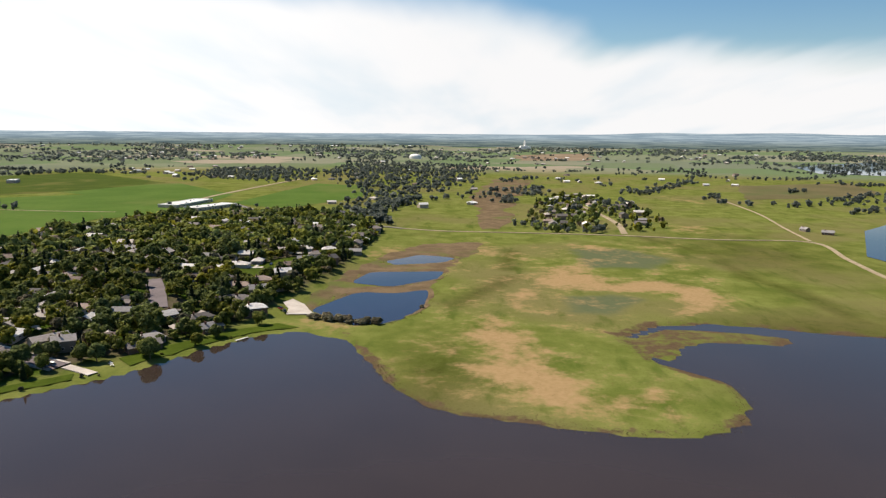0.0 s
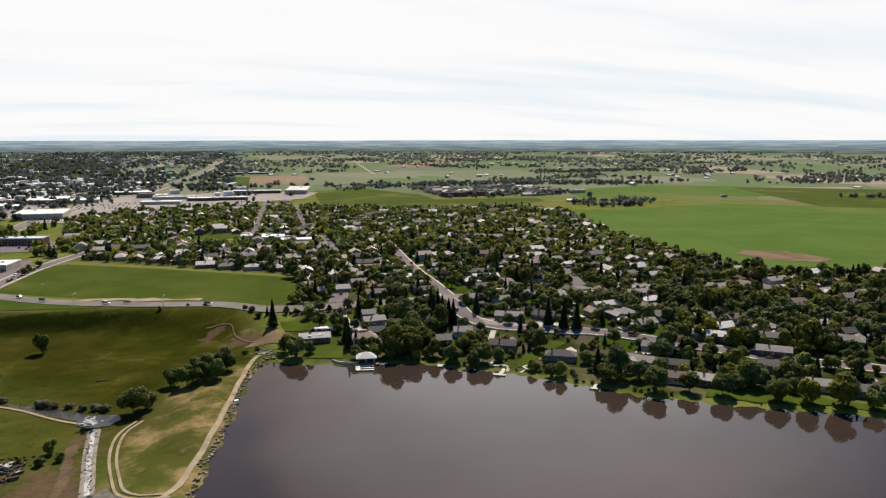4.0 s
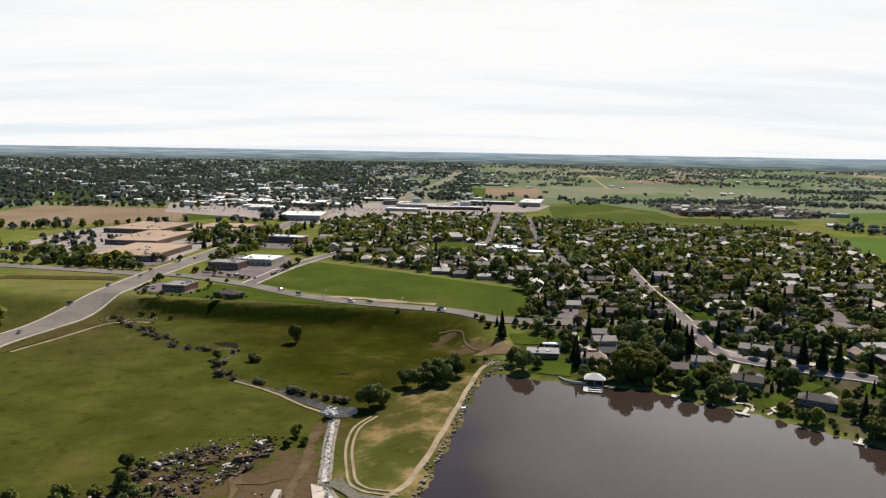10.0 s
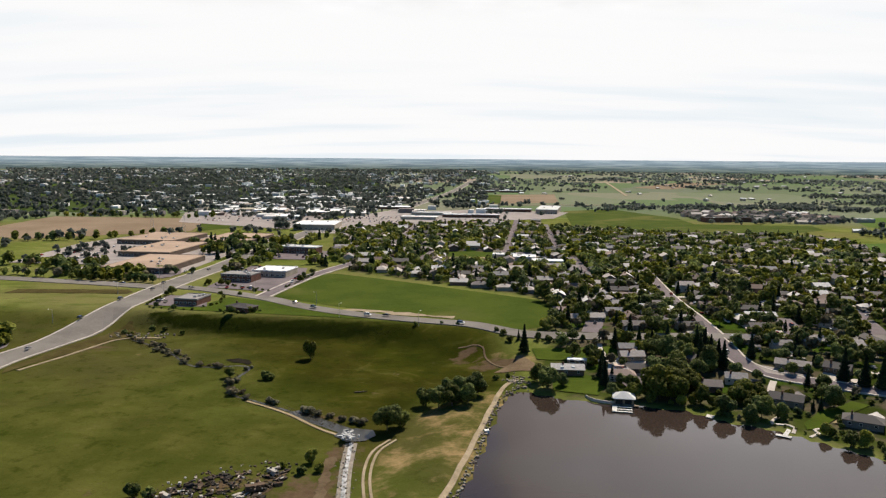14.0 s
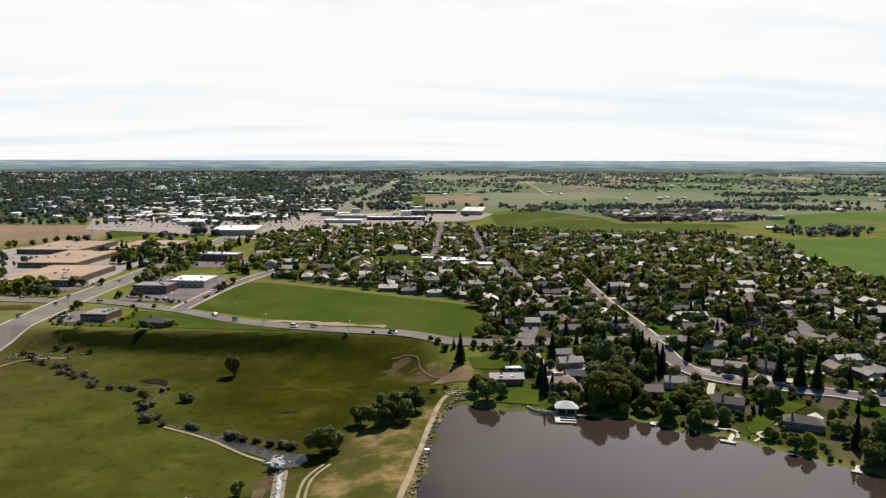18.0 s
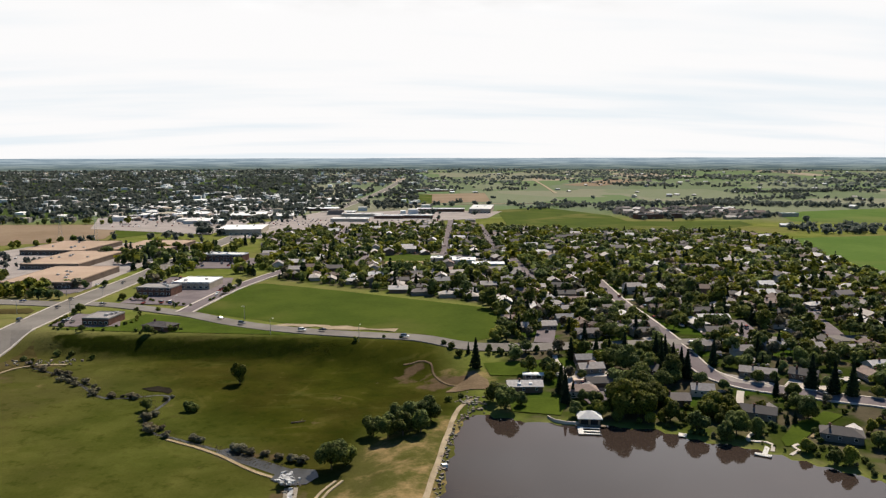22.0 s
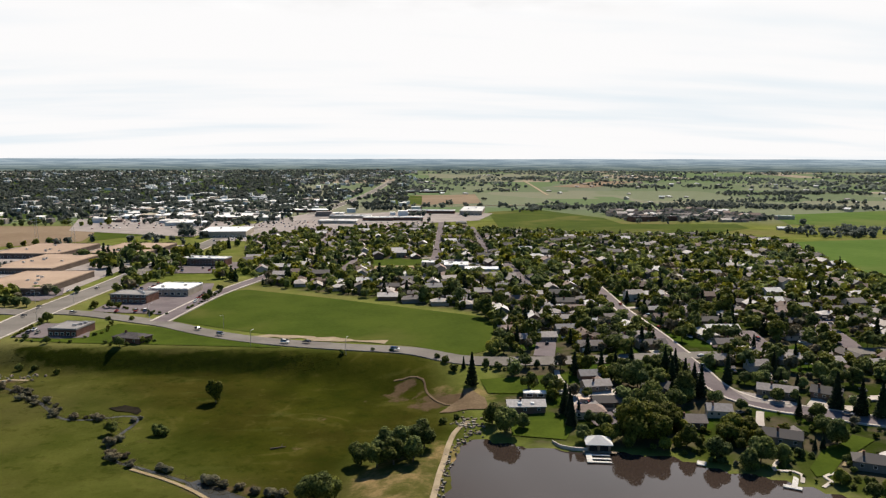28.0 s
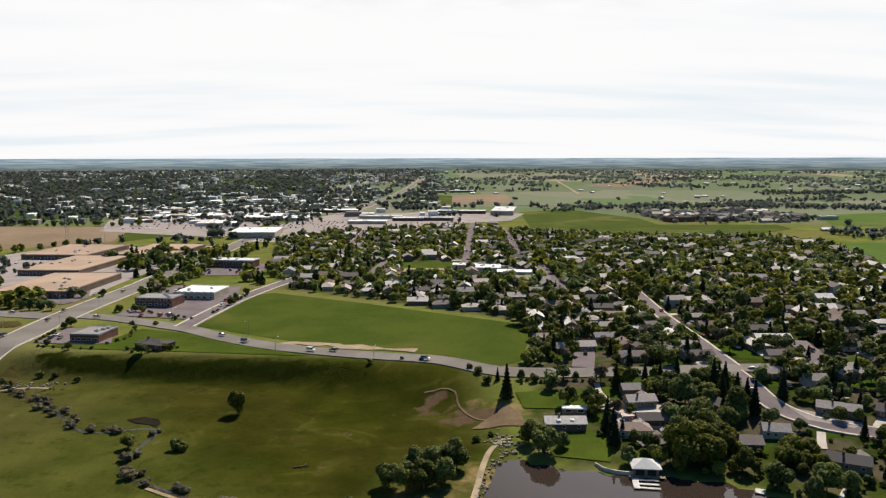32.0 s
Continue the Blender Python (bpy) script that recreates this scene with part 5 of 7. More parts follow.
def trunk_mesh(seed, tall, thick, spread):
    rnd = random.Random(seed)
    fork = tall * 0.42
    pieces = [limb((0, 0, -0.6), (rnd.uniform(-0.2, 0.2), 0.1, fork), thick, thick * 0.72), limb((0, 0.1, fork), (0.3, 0, tall * 0.85), thick * 0.7, thick * 0.15)]
    for k in range(5):
        a = k * 1.26 + rnd.uniform(-0.3, 0.3)
        z = fork * rnd.uniform(0.8, 1.15)
        pieces.append(limb((0, 0.1, z), (math.cos(a) * spread, math.sin(a) * spread, z + tall * rnd.uniform(0.15, 0.35)), thick * 0.45, thick * 0.08))
    return mesh_of("trunk", *join(*pieces), [BARK])


TREES = {}


def tree_kind(key, n, wide, low, top, clumps, size, mat, cone, label, category="tree", name="tree"):
    """A few trees of one kind, built once, to be copied."""
    made = []
    for k in range(n):
        root = tagged(new(name), label, category)
        root.location = (k * 30, -900, -500)
        part("trunk", trunk_mesh(k, (low + top) / 2 if not cone else top * 0.9, 0.34 if name == "tree" else 0.12, wide * 0.55 if not cone else wide * 0.2), root, "brown bark")
        part("crown", crown_mesh("crown", 100 * n + k + len(key), wide, low, top, clumps, size, mat, cone), root)
        made.append(root)
    TREES[key] = made


tree_kind("big", 4, 7.0, 2.2, 15.0, 4600, 0.46, LEAF, False, "large broad-leaved tree with a dense dark crown")
tree_kind("round", 4, 4.6, 1.4, 9.6, 2500, 0.38, LEAF, False, "broad-leaved tree with a rounded dark green crown")
tree_kind("bright", 3, 4.4, 1.3, 8.8, 2200, 0.38, LEAF_BRIGHT, False, "tree with fresh yellow-green leaves")
tree_kind("fir", 3, 2.8, 0.6, 13.0, 1700, 0.34, NEEDLE, True, "tall dark conifer with a pointed crown")
tree_kind("olive", 3, 2.6, 0.2, 4.0, 900, 0.32, LEAF_OLIVE, False, "grey-green willow bush beside the creek", "bush", "bush")
tree_kind("bush", 3, 2.2, 0.1, 3.0, 700, 0.30, LEAF, False, "dense dark green bush", "bush", "bush")


def plant(key, x, y, s=1.0, label="", squash=1.0):
    o = copy_thing(rnd.choice(TREES[key]), pose(x, y, at(x, y) - 0.1, 0, 0, rnd.uniform(0, 360)))
    o.scale = (s, s, s * squash)
    if label:
        o["label"] = label
    return o


PLANTED = []
# trees one can tell apart: the shore, the meadow and the creek
for key, x, y, s in (("big", 96, 333, 1.1), ("fir", 138, 406, 1.0), ("fir", 141, 401, 1.0), ("fir", 137, 381, 1.2), ("fir", 140, 378, 1.1), ("fir", 141, 373, 1.15), ("fir", 134, 388, 1.1), ("fir", 161, 388, 1.05), ("fir", 190, 350, 1.25), ("fir", 195, 341, 1.2), ("fir", 201, 337, 1.25), ("fir", 208, 410, 0.8), ("fir", 189, 397, 0.8),
                     ("bright", 171, 380, 0.85), ("round", 167, 383, 0.7), ("round", 170, 361, 0.7), ("big", 170, 319, 0.72), ("bright", 203, 382, 1.0), ("bright", 212, 384, 0.9), ("round", 213, 372, 1.0), ("round", 114, 327, 0.95), ("round", 120, 314, 1.0), ("round", 136, 335, 1.0), ("round", 131, 329, 0.9), ("big", 134, 309, 0.72), ("round", 151, 356, 0.6), ("bush", 143, 308, 1.0), ("bush", 151, 313, 1.2), ("bush", 146, 316, 1.0), ("bush", 158, 326, 1.0), ("round", 144, 365, 0.7), ("round", 124, 362, 1.1), ("big", 112, 342, 0.85), ("big", 105, 332, 0.85), ("round", 103, 348, 1.0), ("bush", 127, 305, 0.9), ("bush", 155, 292, 0.9), ("bush", 160, 287, 1.2), ("big", 183, 266, 1.0), ("fir", 180, 278, 1.0), ("round", 176, 263, 1.0), ("round", 192, 262, 1.0), ("bright", -112, 372, 0.7),
                     ("round", 48, 348, 1.2), ("round", 44, 358, 1.0), ("round", 56, 352, 0.7),
                     ("fir", 76, 352, 1.0), ("fir", 78, 370, 0.9), ("fir", 80, 376, 0.8), ("fir", 42, 402, 1.25), ("bush", 36, 421, 1.2), ("fir", 41, 424, 0.5), ("bush", 33, 433, 1.2), ("round", 52, 424, 0.5), ("bush", 58, 421, 1.3), ("fir", 64, 422, 0.45),
                     ("round", 190, 246, 1.2), ("round", 204, 241, 1.0), ("big", 214, 232, 0.7), ("round", 232, 219, 1.1), ("bright", 242, 212, 1.2), ("bright", 252, 205, 1.5), ("round", 262, 199, 0.9), ("round", 276, 190, 0.7), ("bright", 292, 172, 0.8), ("big", 346, 127, 0.75), ("bright", 350, 131, 1.1), ("bright", 369, 113, 0.9), ("round", 385, 108, 0.8), ("round", 340, 150, 1.0), ("round", 412, 92, 0.9), ("round", 418, 104, 1.0),
                     ("round", -77, 408, 0.85), ("round", -10, 330, 0.95), ("round", -4, 324, 1.05), ("round", 2, 322, 1.1), ("round", 9, 322, 1.0), ("big", 14, 334, 0.75), ("big", 4, 331, 0.75), ("round", -2, 343, 0.9), ("round", 9, 335, 0.95), ("round", 14, 345, 0.8), ("big", -25, 299, 0.8), ("round", -20, 303, 0.9), ("bright", -50, 266, 0.65), ("bush", -46, 258, 1.1), ("round", -104, 236, 0.6), ("round", -98, 217, 0.75), ("round", -112, 206, 0.9), ("bright", -92, 212, 0.6), ("round", -126, 200, 0.9), ("bright", -86, 206, 0.55), ("round", -80, 203, 0.5), ("bush", -88, 216, 1.2), ("bush", -94, 207, 1.4), ("bush", -76, 208, 1.1), ("bush", -70, 200, 1.2), ("bush", -105, 214, 1.3), ("bush", -99, 236, 1.2), ("bush", -60, 262, 0.8), ("bush", -52, 256, 1.0)):
    plant(key, x, y, s, squash=1.45 if (x, y) == (-77, 408) else 1.0)
    PLANTED.append((x, y))
for x, y, s in ((-108, 359, 1.25), (-106, 363, 1.0), (-102, 343, 1.2), (-104, 348, 1.0), (-98, 346, 0.8), (-94, 338, 0.9), (-82, 333, 0.95), (-79, 331, 0.8), (-64, 321, 1.0), (-61, 319, 1.1), (-57, 316.5, 0.9), (-51, 314, 0.8), (-45, 310, 0.9), (-40, 308, 1.0), (-36, 306, 1.0), (-107, 385, 0.7), (-105, 388, 0.6), (462, 2, 0.8), (429, 66, 1.0), (431, 65, 0.8), (426, 63, 0.9), (427, 62, 1.1), (431, 57, 1.3), (424, 56, 1.5), (426, 55, 1.3), (422, 53, 1.2), (423, 47, 1.5), (424, 48, 1.5), (425, 47, 1.1), (425, 43, 1.5), (425, 39, 0.8), (418, 41, 1.1), (421, 36, 1.2), (418, 34, 1.2), (419, 34, 1.3), (421, 32, 1.6), (418, 26, 1.5), (420, 28, 1.2), (471, -300, 1.3), (466, -296, 1.0)):
    plant("olive", x, y, s, squash=0.7)
for p in curve_through([(-195, 448), (-173, 431), (-155, 412), (-141, 394), (-130, 390), (-121, 390)], 2.6):
    if rnd.random() < 0.7:
        plant("olive", p.x + rnd.uniform(-3.5, 3.5), p.y + rnd.uniform(-3.5, 3.5), rnd.uniform(0.45, 1.0), squash=0.7)
for x, y, s in ((-93, 369, 1.5), (-90, 368, 1.1), (-20, 451, 0.9), (6, 453, 0.7), (29, 440, 0.9), (-4, 455, 0.6), (-190, 470, 1.2), (-182, 468, 1.0), (-198, 455, 1.2), (-205, 462, 1.0), (-168, 462, 1.0), (-128, 484, 1.0), (-155, 545, 0.9), (-170, 548, 0.8), (-148, 560, 1.0), (-206, 520, 1.0), (-200, 500, 1.0), (2, 356, 0.8), (24, 360, 0.9), (30, 366, 0.8)):
    plant("bush", x, y, s)

for k, p in enumerate(curve_through([(50, 421), (80, 418), (92, 418)], 5)):
    plant(rnd.choice(("bush", "round", "bush", "bush")), p.x + rnd.uniform(-2, 2), p.y + rnd.uniform(-2, 2), rnd.uniform(0.4, 0.6))
for p in curve_through([(74, 540), (78, 500), (70, 462), (58, 444)], 5):
    plant(rnd.choice(("round", "bright", "round", "fir")), p.x + rnd.uniform(-1, 5), p.y + rnd.uniform(-3, 3), rnd.uniform(0.55, 0.9))
# the wooded corner between the lake houses and the street
for k in range(46):
    x, y = rnd.uniform(96, 144), rnd.uniform(302, 418)
    if inside(x, y, WOODED) and not inside(x, y, CORNER) and not any(inside(x, y, q) for q in STREETSIDE) and free_of_roads(x, y, 1.5) and min(math.hypot(x - a, y - b) - c for a, b, c in USED) > -2.5:
        plant(rnd.choices(("round", "big", "fir", "bright"), (4, 1.6, 2.2, 1.2))[0], x, y, rnd.uniform(0.6, 1.05))
        PLANTED.append((x, y))
for x, y, q in ((104, 341, 0.9), (112, 350, 0.9)):
    plant("big", x, y, q)
# shrubs round the offices at the crossing
for line in ([(-196, 590), (-172, 582), (-148, 568), (-138, 560)], [(-128, 578), (-122, 610), (-118, 645)], [(-203, 497), (-188, 490), (-170, 488)], [(-207, 505), (-209, 525), (-205, 545)], [(-152, 484), (-142, 478), (-126, 486)], [(-166, 498), (-160, 515), (-164, 535)]):
    for p in curve_through(line, 5.0):
        plant(rnd.choices(("bush", "round"), (4, 1))[0], p.x + rnd.uniform(-1.2, 1.2), p.y + rnd.uniform(-1.2, 1.2), rnd.uniform(0.4, 0.75))
# shrubs and small trees in the gardens of the lakeside corner
TURF = [(149, 303), (164, 318), (174, 321), (181, 326), (186, 320), (164, 307), (153, 297), (147, 296)]
for k in range(330):
    x, y = rnd.uniform(100, 222), rnd.uniform(270, 400)
    if inside(x, y, CORNER) and not inside(x, y, TURF) and not inside(x, y, grown(LAKE, 2)) and free_of_roads(x, y, 0.4) and not any(inside(x, y, q) for q in STREETSIDE) and min(math.hypot(x - a, y - b) - c for a, b, c in USED) > -2.2:
        plant(rnd.choices(("bush", "round", "bright", "olive", "fir"), (7, 2.4, 1.0, 0.8, 0.5))[0], x, y, rnd.uniform(0.4, 0.85))
# street and garden trees: the nearest as single trees, the rest joined
def leafy(x, y):
    """Whether a garden tree stands here: groves and gaps, closer in the old gardens towards the east."""
    east = float(smooth(x - 0.5 * (y - 300), 190, 300))
    return noise.noise(Vector((x / 38, y / 38, 2.0))) + 0.7 * noise.noise(Vector((x / 13, y / 13, 5.0))) > -0.42 - 0.18 * east


SITES = [p for p in fill(QUARTER, 7.0, 7.3, 4.1, 31, 0.1, -3.6) if leafy(*p) and not inside(*p, CORNER) and min((math.hypot(p[0] - a, p[1] - b) for a, b in PLANTED), default=9) > 5 and not any(inside(*p, q) for q in STREETSIDE)]
for c in CLUMPS:
    SITES += fill(grown(c, 10), 17, 17, 7, 32, 1.0, -1.0)
rnd.shuffle(SITES)
SITES.sort(key=lambda p: math.hypot(p[0] - 60, p[1] - 60))
print("trees", len(SITES))
for x, y in SITES[:150]:
    plant(rnd.choices(("round", "bright", "fir", "big", "bush"), (5, 2, 1.5, 1, 1))[0], x, y, rnd.uniform(0.45, 1.0))


def template(seed, wide, low, top, clumps, size, cone=False):
    me = crown_mesh("template", seed, wide, low, top, clumps, size, LEAF, cone)
    co = np.zeros(len(me.vertices) * 3, dtype=np.float32)
    me.vertices.foreach_get("co", co)
    bpy.data.meshes.remove(me)
    return co.reshape(-1, 3)


def wood(name, sites, shapes, mats, weights, label, lo=0.7, hi=1.2, seed=5):
    """Many trees joined: leaf clumps and a trunk each."""
    r = random.Random(seed)
    verts, index = [], []
    for x, y in sites:
        k = r.choices(range(len(shapes)), weights)[0]
        t, m = shapes[k]
        z, s = at(x, y) - 0.1, r.uniform(lo, hi) * (1.08 if 240 < x - 0.5 * (y - 300) < 900 and x < 900 else 1.0)
        q = turned(t, x, y, z, r.uniform(0, 360), s)
        trunk = np.array([(-0.25, 0, -0.5), (0.25, 0, -0.5), (0.15, 0, 5 * s), (-0.15, 0, 5 * s), (0, -0.25, -0.5), (0, 0.25, -0.5), (0, 0.15, 5 * s), (0, -0.15, 5 * s)]) + (x, y, z)
        verts += [q, trunk.astype(np.float32)]
        index += [m] * (len(q) // 4) + [len(mats) - 1] * 2
    return tagged(new(name, quads_mesh(name, np.concatenate(verts), 4, mats, index)), label, "trees", kind="stuff")


MIDDLE = [(template(1, 4.8, 2.0, 9.6, 150, 1.25), 0), (template(2, 4.4, 1.8, 8.6, 140, 1.2), 0), (template(3, 4.2, 1.8, 8.2, 130, 1.2), 1), (template(4, 3.0, 0.8, 12.0, 130, 0.9, True), 2), (template(5, 6.4, 2.5, 14.0, 200, 1.2), 0), (template(6, 3.8, 1.6, 7.6, 120, 1.1), 3)]
CLOSE = [(template(51, 4.8, 1.6, 9.6, 320, 0.82), 0), (template(52, 4.4, 1.4, 8.6, 300, 0.8), 0), (template(53, 4.2, 1.4, 8.2, 290, 0.78), 1), (template(54, 2.8, 0.6, 12.0, 280, 0.6, True), 2), (template(55, 6.4, 2.0, 14.0, 440, 0.85), 0), (template(56, 3.8, 1.3, 7.6, 260, 0.74), 3)]
MATS = [LEAF, LEAF_BRIGHT, NEEDLE, LEAF_OLIVE, BARK]
COARSE = [(template(21, 4.8, 1.6, 9.4, 66, 1.75), 0), (template(22, 4.4, 1.5, 8.4, 60, 1.7), 0), (template(23, 4.2, 1.5, 8.0, 58, 1.65), 1), (template(24, 3.0, 0.8, 12.0, 64, 1.25, True), 2), (template(25, 6.2, 2.0, 13.0, 90, 1.8), 0), (template(26, 3.8, 1.4, 7.4, 54, 1.6), 3)]
wood("garden_trees", SITES[2600:], COARSE, MATS, (4, 4, 6.5, 1.4, 0.7, 2.4), "leafy garden trees between the farther houses", 0.42, 1.08, 6)
wood("garden_trees", SITES[150:1000], CLOSE, MATS, (4, 4, 6.5, 1.4, 0.7, 2.4), "leafy garden trees between the houses near the lake", 0.42, 1.08, 7)
wood("garden_trees", SITES[1000:2600], MIDDLE, MATS, (4, 4, 6.5, 1.4, 0.7, 2.4), "leafy garden trees between the houses", 0.42, 1.08)

# ---- the distance ----
FARS = [(template(11, 6.6, 1.0, 8.6, 30, 2.4), 0), (template(12, 5.6, 1.0, 8.0, 28, 2.2), 0), (template(13, 4.8, 1.0, 9.6, 28, 2.1), 0)]
NO_TREES = [[(227, 1461), (333, 1532), (402, 1301), (394, 1186), (573, 1167), (557, 1099), (451, 1023), (326, 1012), (259, 1059), (187, 1110)], [(503, 923), (800, 960), (1000, 800), (1180, 566), (855, 395), (694, 408), (523, 415), (428, 440), (418, 560), (442, 788)], [(-660, 1238), (-390, 1217), (-353, 1010), (-520, 900), (-640, 960)], [(123, 2097), (305, 2142), (259, 1737), (84, 1672)], [(1089, 1281), (1388, 1107), (1789, 884), (1447, 524), (1199, 345), (906, 400), (906, 860)], [(1055, 304), (1484, 264), (1420, 154), (1174, 133), (984, 214)], [(722, 1334), (1007, 1424), (1300, 1150), (1100, 1020), (826, 1120), (654, 1158)]]


def scatter(n, near, far, a0, a1, seed, scale, cut, blocks=()):
    """Places on the far plain between two headings, gathered into belts and groves."""
    g = np.random.RandomState(seed)
    r = np.sqrt(g.uniform(near ** 2, far ** 2, n))
    a = np.radians(g.uniform(a0, a1, n))
    x, y = r * np.sin(a), r * np.cos(a)
    keep = np.array([noise.noise(Vector((p / scale, q / scale * 1.0, seed * 3.1))) + 0.75 * noise.noise(Vector((p / scale * 4.5, q / scale * 4.5, seed * 1.7))) > cut for p, q in zip(x, y)])
    for b in NO_TREES + list(blocks):
        keep &= signed(x, y, b) > 4
    keep &= signed(x, y, QUARTER) > 6
    for pts, half in ROADS:
        if half > 3:
            for k in range(0, len(pts), 2):
                keep &= np.hypot(x - pts[k, 0], y - pts[k, 1]) > half + 9
    return list(zip(x[keep], y[keep]))


town = scatter(11000, 950, 3900, -48, 3, 3, 260, -0.3, [[(-220, 980), (150, 1200), (160, 1500), (-100, 1480)], [(-440, 600), (-200, 590), (-190, 940), (-300, 960), (-440, 900)]])
plain = scatter(24000, 1050, 3400, 3, 70, 4, 230, 0.36) + scatter(15000, 1000, 3400, 70, 128, 5, 230, 0.54)
rim_trees = scatter(9000, 2600, 3920, -2, 128, 6, 300, 0.0) + scatter(3000, 3000, 3920, -50, 0, 7, 300, -0.2)


def grove(outline, n, seed):
    """A closed wood inside an outline."""
    g = np.random.RandomState(seed)
    p = np.array(outline, float)
    x, y = g.uniform(p[:, 0].min(), p[:, 0].max(), n), g.uniform(p[:, 1].min(), p[:, 1].max(), n)
    keep = signed(x, y, outline) < g.uniform(-25, 12, n)
    return list(zip(x[keep], y[keep]))


def row_of(line, gap, wide, seed):
    r = random.Random(seed)
    return [(p.x + r.uniform(-wide, wide), p.y + r.uniform(-wide, wide)) for p in curve_through(line, gap)]


belt = grove([(1907, 345), (2440, 298), (2498, -111), (1695, -70), (1236, 47), (1110, 108), (1491, 220)], 1500, 1) + grove([(1684, 613), (2130, 649), (2052, 373), (1602, 336)], 260, 2) + grove([(-1314, 2740), (-926, 3033), (-495, 2491), (-415, 1530), (-607, 1476), (-714, 1488)], 1500, 3)
belt += grove([(275, 1440), (506, 1552), (792, 1509), (1002, 1425), (1040, 1480), (800, 1600), (500, 1640), (280, 1500)], 700, 4) + grove([(979, 2006), (1424, 2009), (1400, 2090), (990, 2080)], 260, 5) + grove([(582, 1043), (736, 1058), (661, 955), (554, 968)], 170, 6) + grove([(420, 1170), (600, 1210), (640, 1260), (420, 1260)], 60, 7)
belt += row_of([(1510, -361), (1370, -361), (1609, -492), (1709, -560)], 11, 14, 30) + row_of([(1322, -463), (1290, -470)], 8, 8, 31) + row_of([(1195, -462), (1180, -480)], 9, 8, 32) + row_of([(1130, -522), (1181, -589), (1200, -610)], 13, 12, 33) + row_of([(1240, -640), (1292, -690), (1428, -832)], 9, 10, 34) + row_of([(1050, -580), (1070, -600), (1110, -650)], 6, 12, 35) + row_of([(2041, -464), (2203, -664), (1943, -662), (1855, -840), (2107, -1108)], 14, 16, 36) + row_of([(2405, -983), (2150, -1002), (2153, -1115), (2200, -1123), (2065, -1190)], 9, 16, 37) + row_of([(1088, 1005), (1197, 926)], 6, 14, 38) + row_of([(943, 552), (940, 659)], 10, 6, 39) + row_of([(1344, 1044), (1415, 992)], 8, 18, 40)
belt += grove([(1202, 63), (1002, 110), (883, 110), (849, 62), (980, 78), (1180, 40)], 330, 41) + grove([(1728, 629), (2006, 610), (2053, 373), (1572, 281), (1467, 385)], 420, 42) + grove([(390, 1410), (480, 1600), (760, 1620), (1010, 1500), (960, 1420), (650, 1540), (470, 1430)], 520, 43)
belt += row_of([(890, -95), (840, -130), (832, -175), (860, -190)], 8, 7, 8) + row_of([(1297, -450), (1166, -460), (1243, -728), (1423, -799)], 26, 22, 9) + row_of([(2152, -261), (2279, -720), (1812, -571), (1367, -339)], 24, 24, 10) + row_of([(860, 60), (960, 110), (1080, 130), (1240, 60)], 9, 16, 11) + row_of([(960, 560), (1000, 640), (980, 700)], 9, 7, 12)
kerbside = row_of([(-430, 640), (-370, 628), (-312, 616), (-245, 602)], 6, 8, 19) + row_of([(-330, 700), (-318, 660), (-305, 632), (-262, 622)], 6, 4, 20) + row_of([(-430, 690), (-360, 676), (-325, 668)], 9, 8, 21) + row_of([(-288, 450), (-270, 445), (-265, 425)], 6, 3, 22)
kerbside += grove([(-264, 772), (-226, 768), (-222, 838), (-270, 846)], 70, 24) + grove([(-320, 606), (-240, 592), (-240, 618), (-318, 640)], 40, 25) + grove([(-205, 640), (-196, 640), (-188, 900), (-198, 900)], 60, 26) + grove([(-148, 700), (-118, 690), (-110, 760), (-140, 770)], 30, 27)
kerbside += row_of([(-293, 838), (-267, 862), (-221, 890)], 5, 9, 13) + row_of([(-225, 731), (-208, 790), (-203, 850), (-200, 930)], 8, 6, 14) + row_of([(-400, 705), (-360, 680), (-318, 627), (-290, 640), (-230, 646)], 7, 6, 15) + row_of([(-190, 650), (-180, 740), (-170, 850), (-160, 950)], 9, 6, 16) + row_of([(-660, 1245), (-500, 1235), (-390, 1225)], 12, 6, 17) + row_of([(-520, 890), (-440, 905), (-360, 990)], 11, 6, 18)
print("far trees", len(town), len(plain), len(belt))
wood("street_trees", kerbside, COARSE, MATS, (5, 4, 2, 1.5, 1, 1), "dark street trees round the stores", 0.6, 1.2, 8)
wood("far_trees", town, FARS, [HAZED_LEAF, BARK], (1, 1, 1), "dark tree canopy over the far town", 0.7, 1.35)
SPECKS = [(template(41, 8.6, 0.5, 8.8, 13, 3.6), 0), (template(42, 7.4, 0.5, 7.6, 12, 3.4), 0)]
wood("far_trees", rim_trees, SPECKS, [HAZED_LEAF, BARK], (1, 1), "dark woods along the skyline", 0.6, 1.25, 9)
wood("far_trees", plain + belt, FARS, [HAZED_LEAF, BARK], (1, 1, 1), "dark belts of trees across the far plain", 0.45, 1.1)
lots = [(x, y) for x, y in scatter(2200, 1350, 3850, -44, 4, 8, 300, -0.05)]
sheds = []
for x, y in lots:
    v, f = box(-1, 1, -1, 1, -0.1, 0.5)
    w_, d_, h_ = rnd.uniform(4, 15), rnd.uniform(4, 10), rnd.uniform(4.5, 9)
    v = [(a * w_, b * d_, c * h_ * 2) for a, b, c in v]
    sheds.append((turned(v, x, y, at(x, y), rnd.choice((0, 90)) + rnd.uniform(-4, 4)), f, rnd.choice((0, 0, 0, 1, 2))))
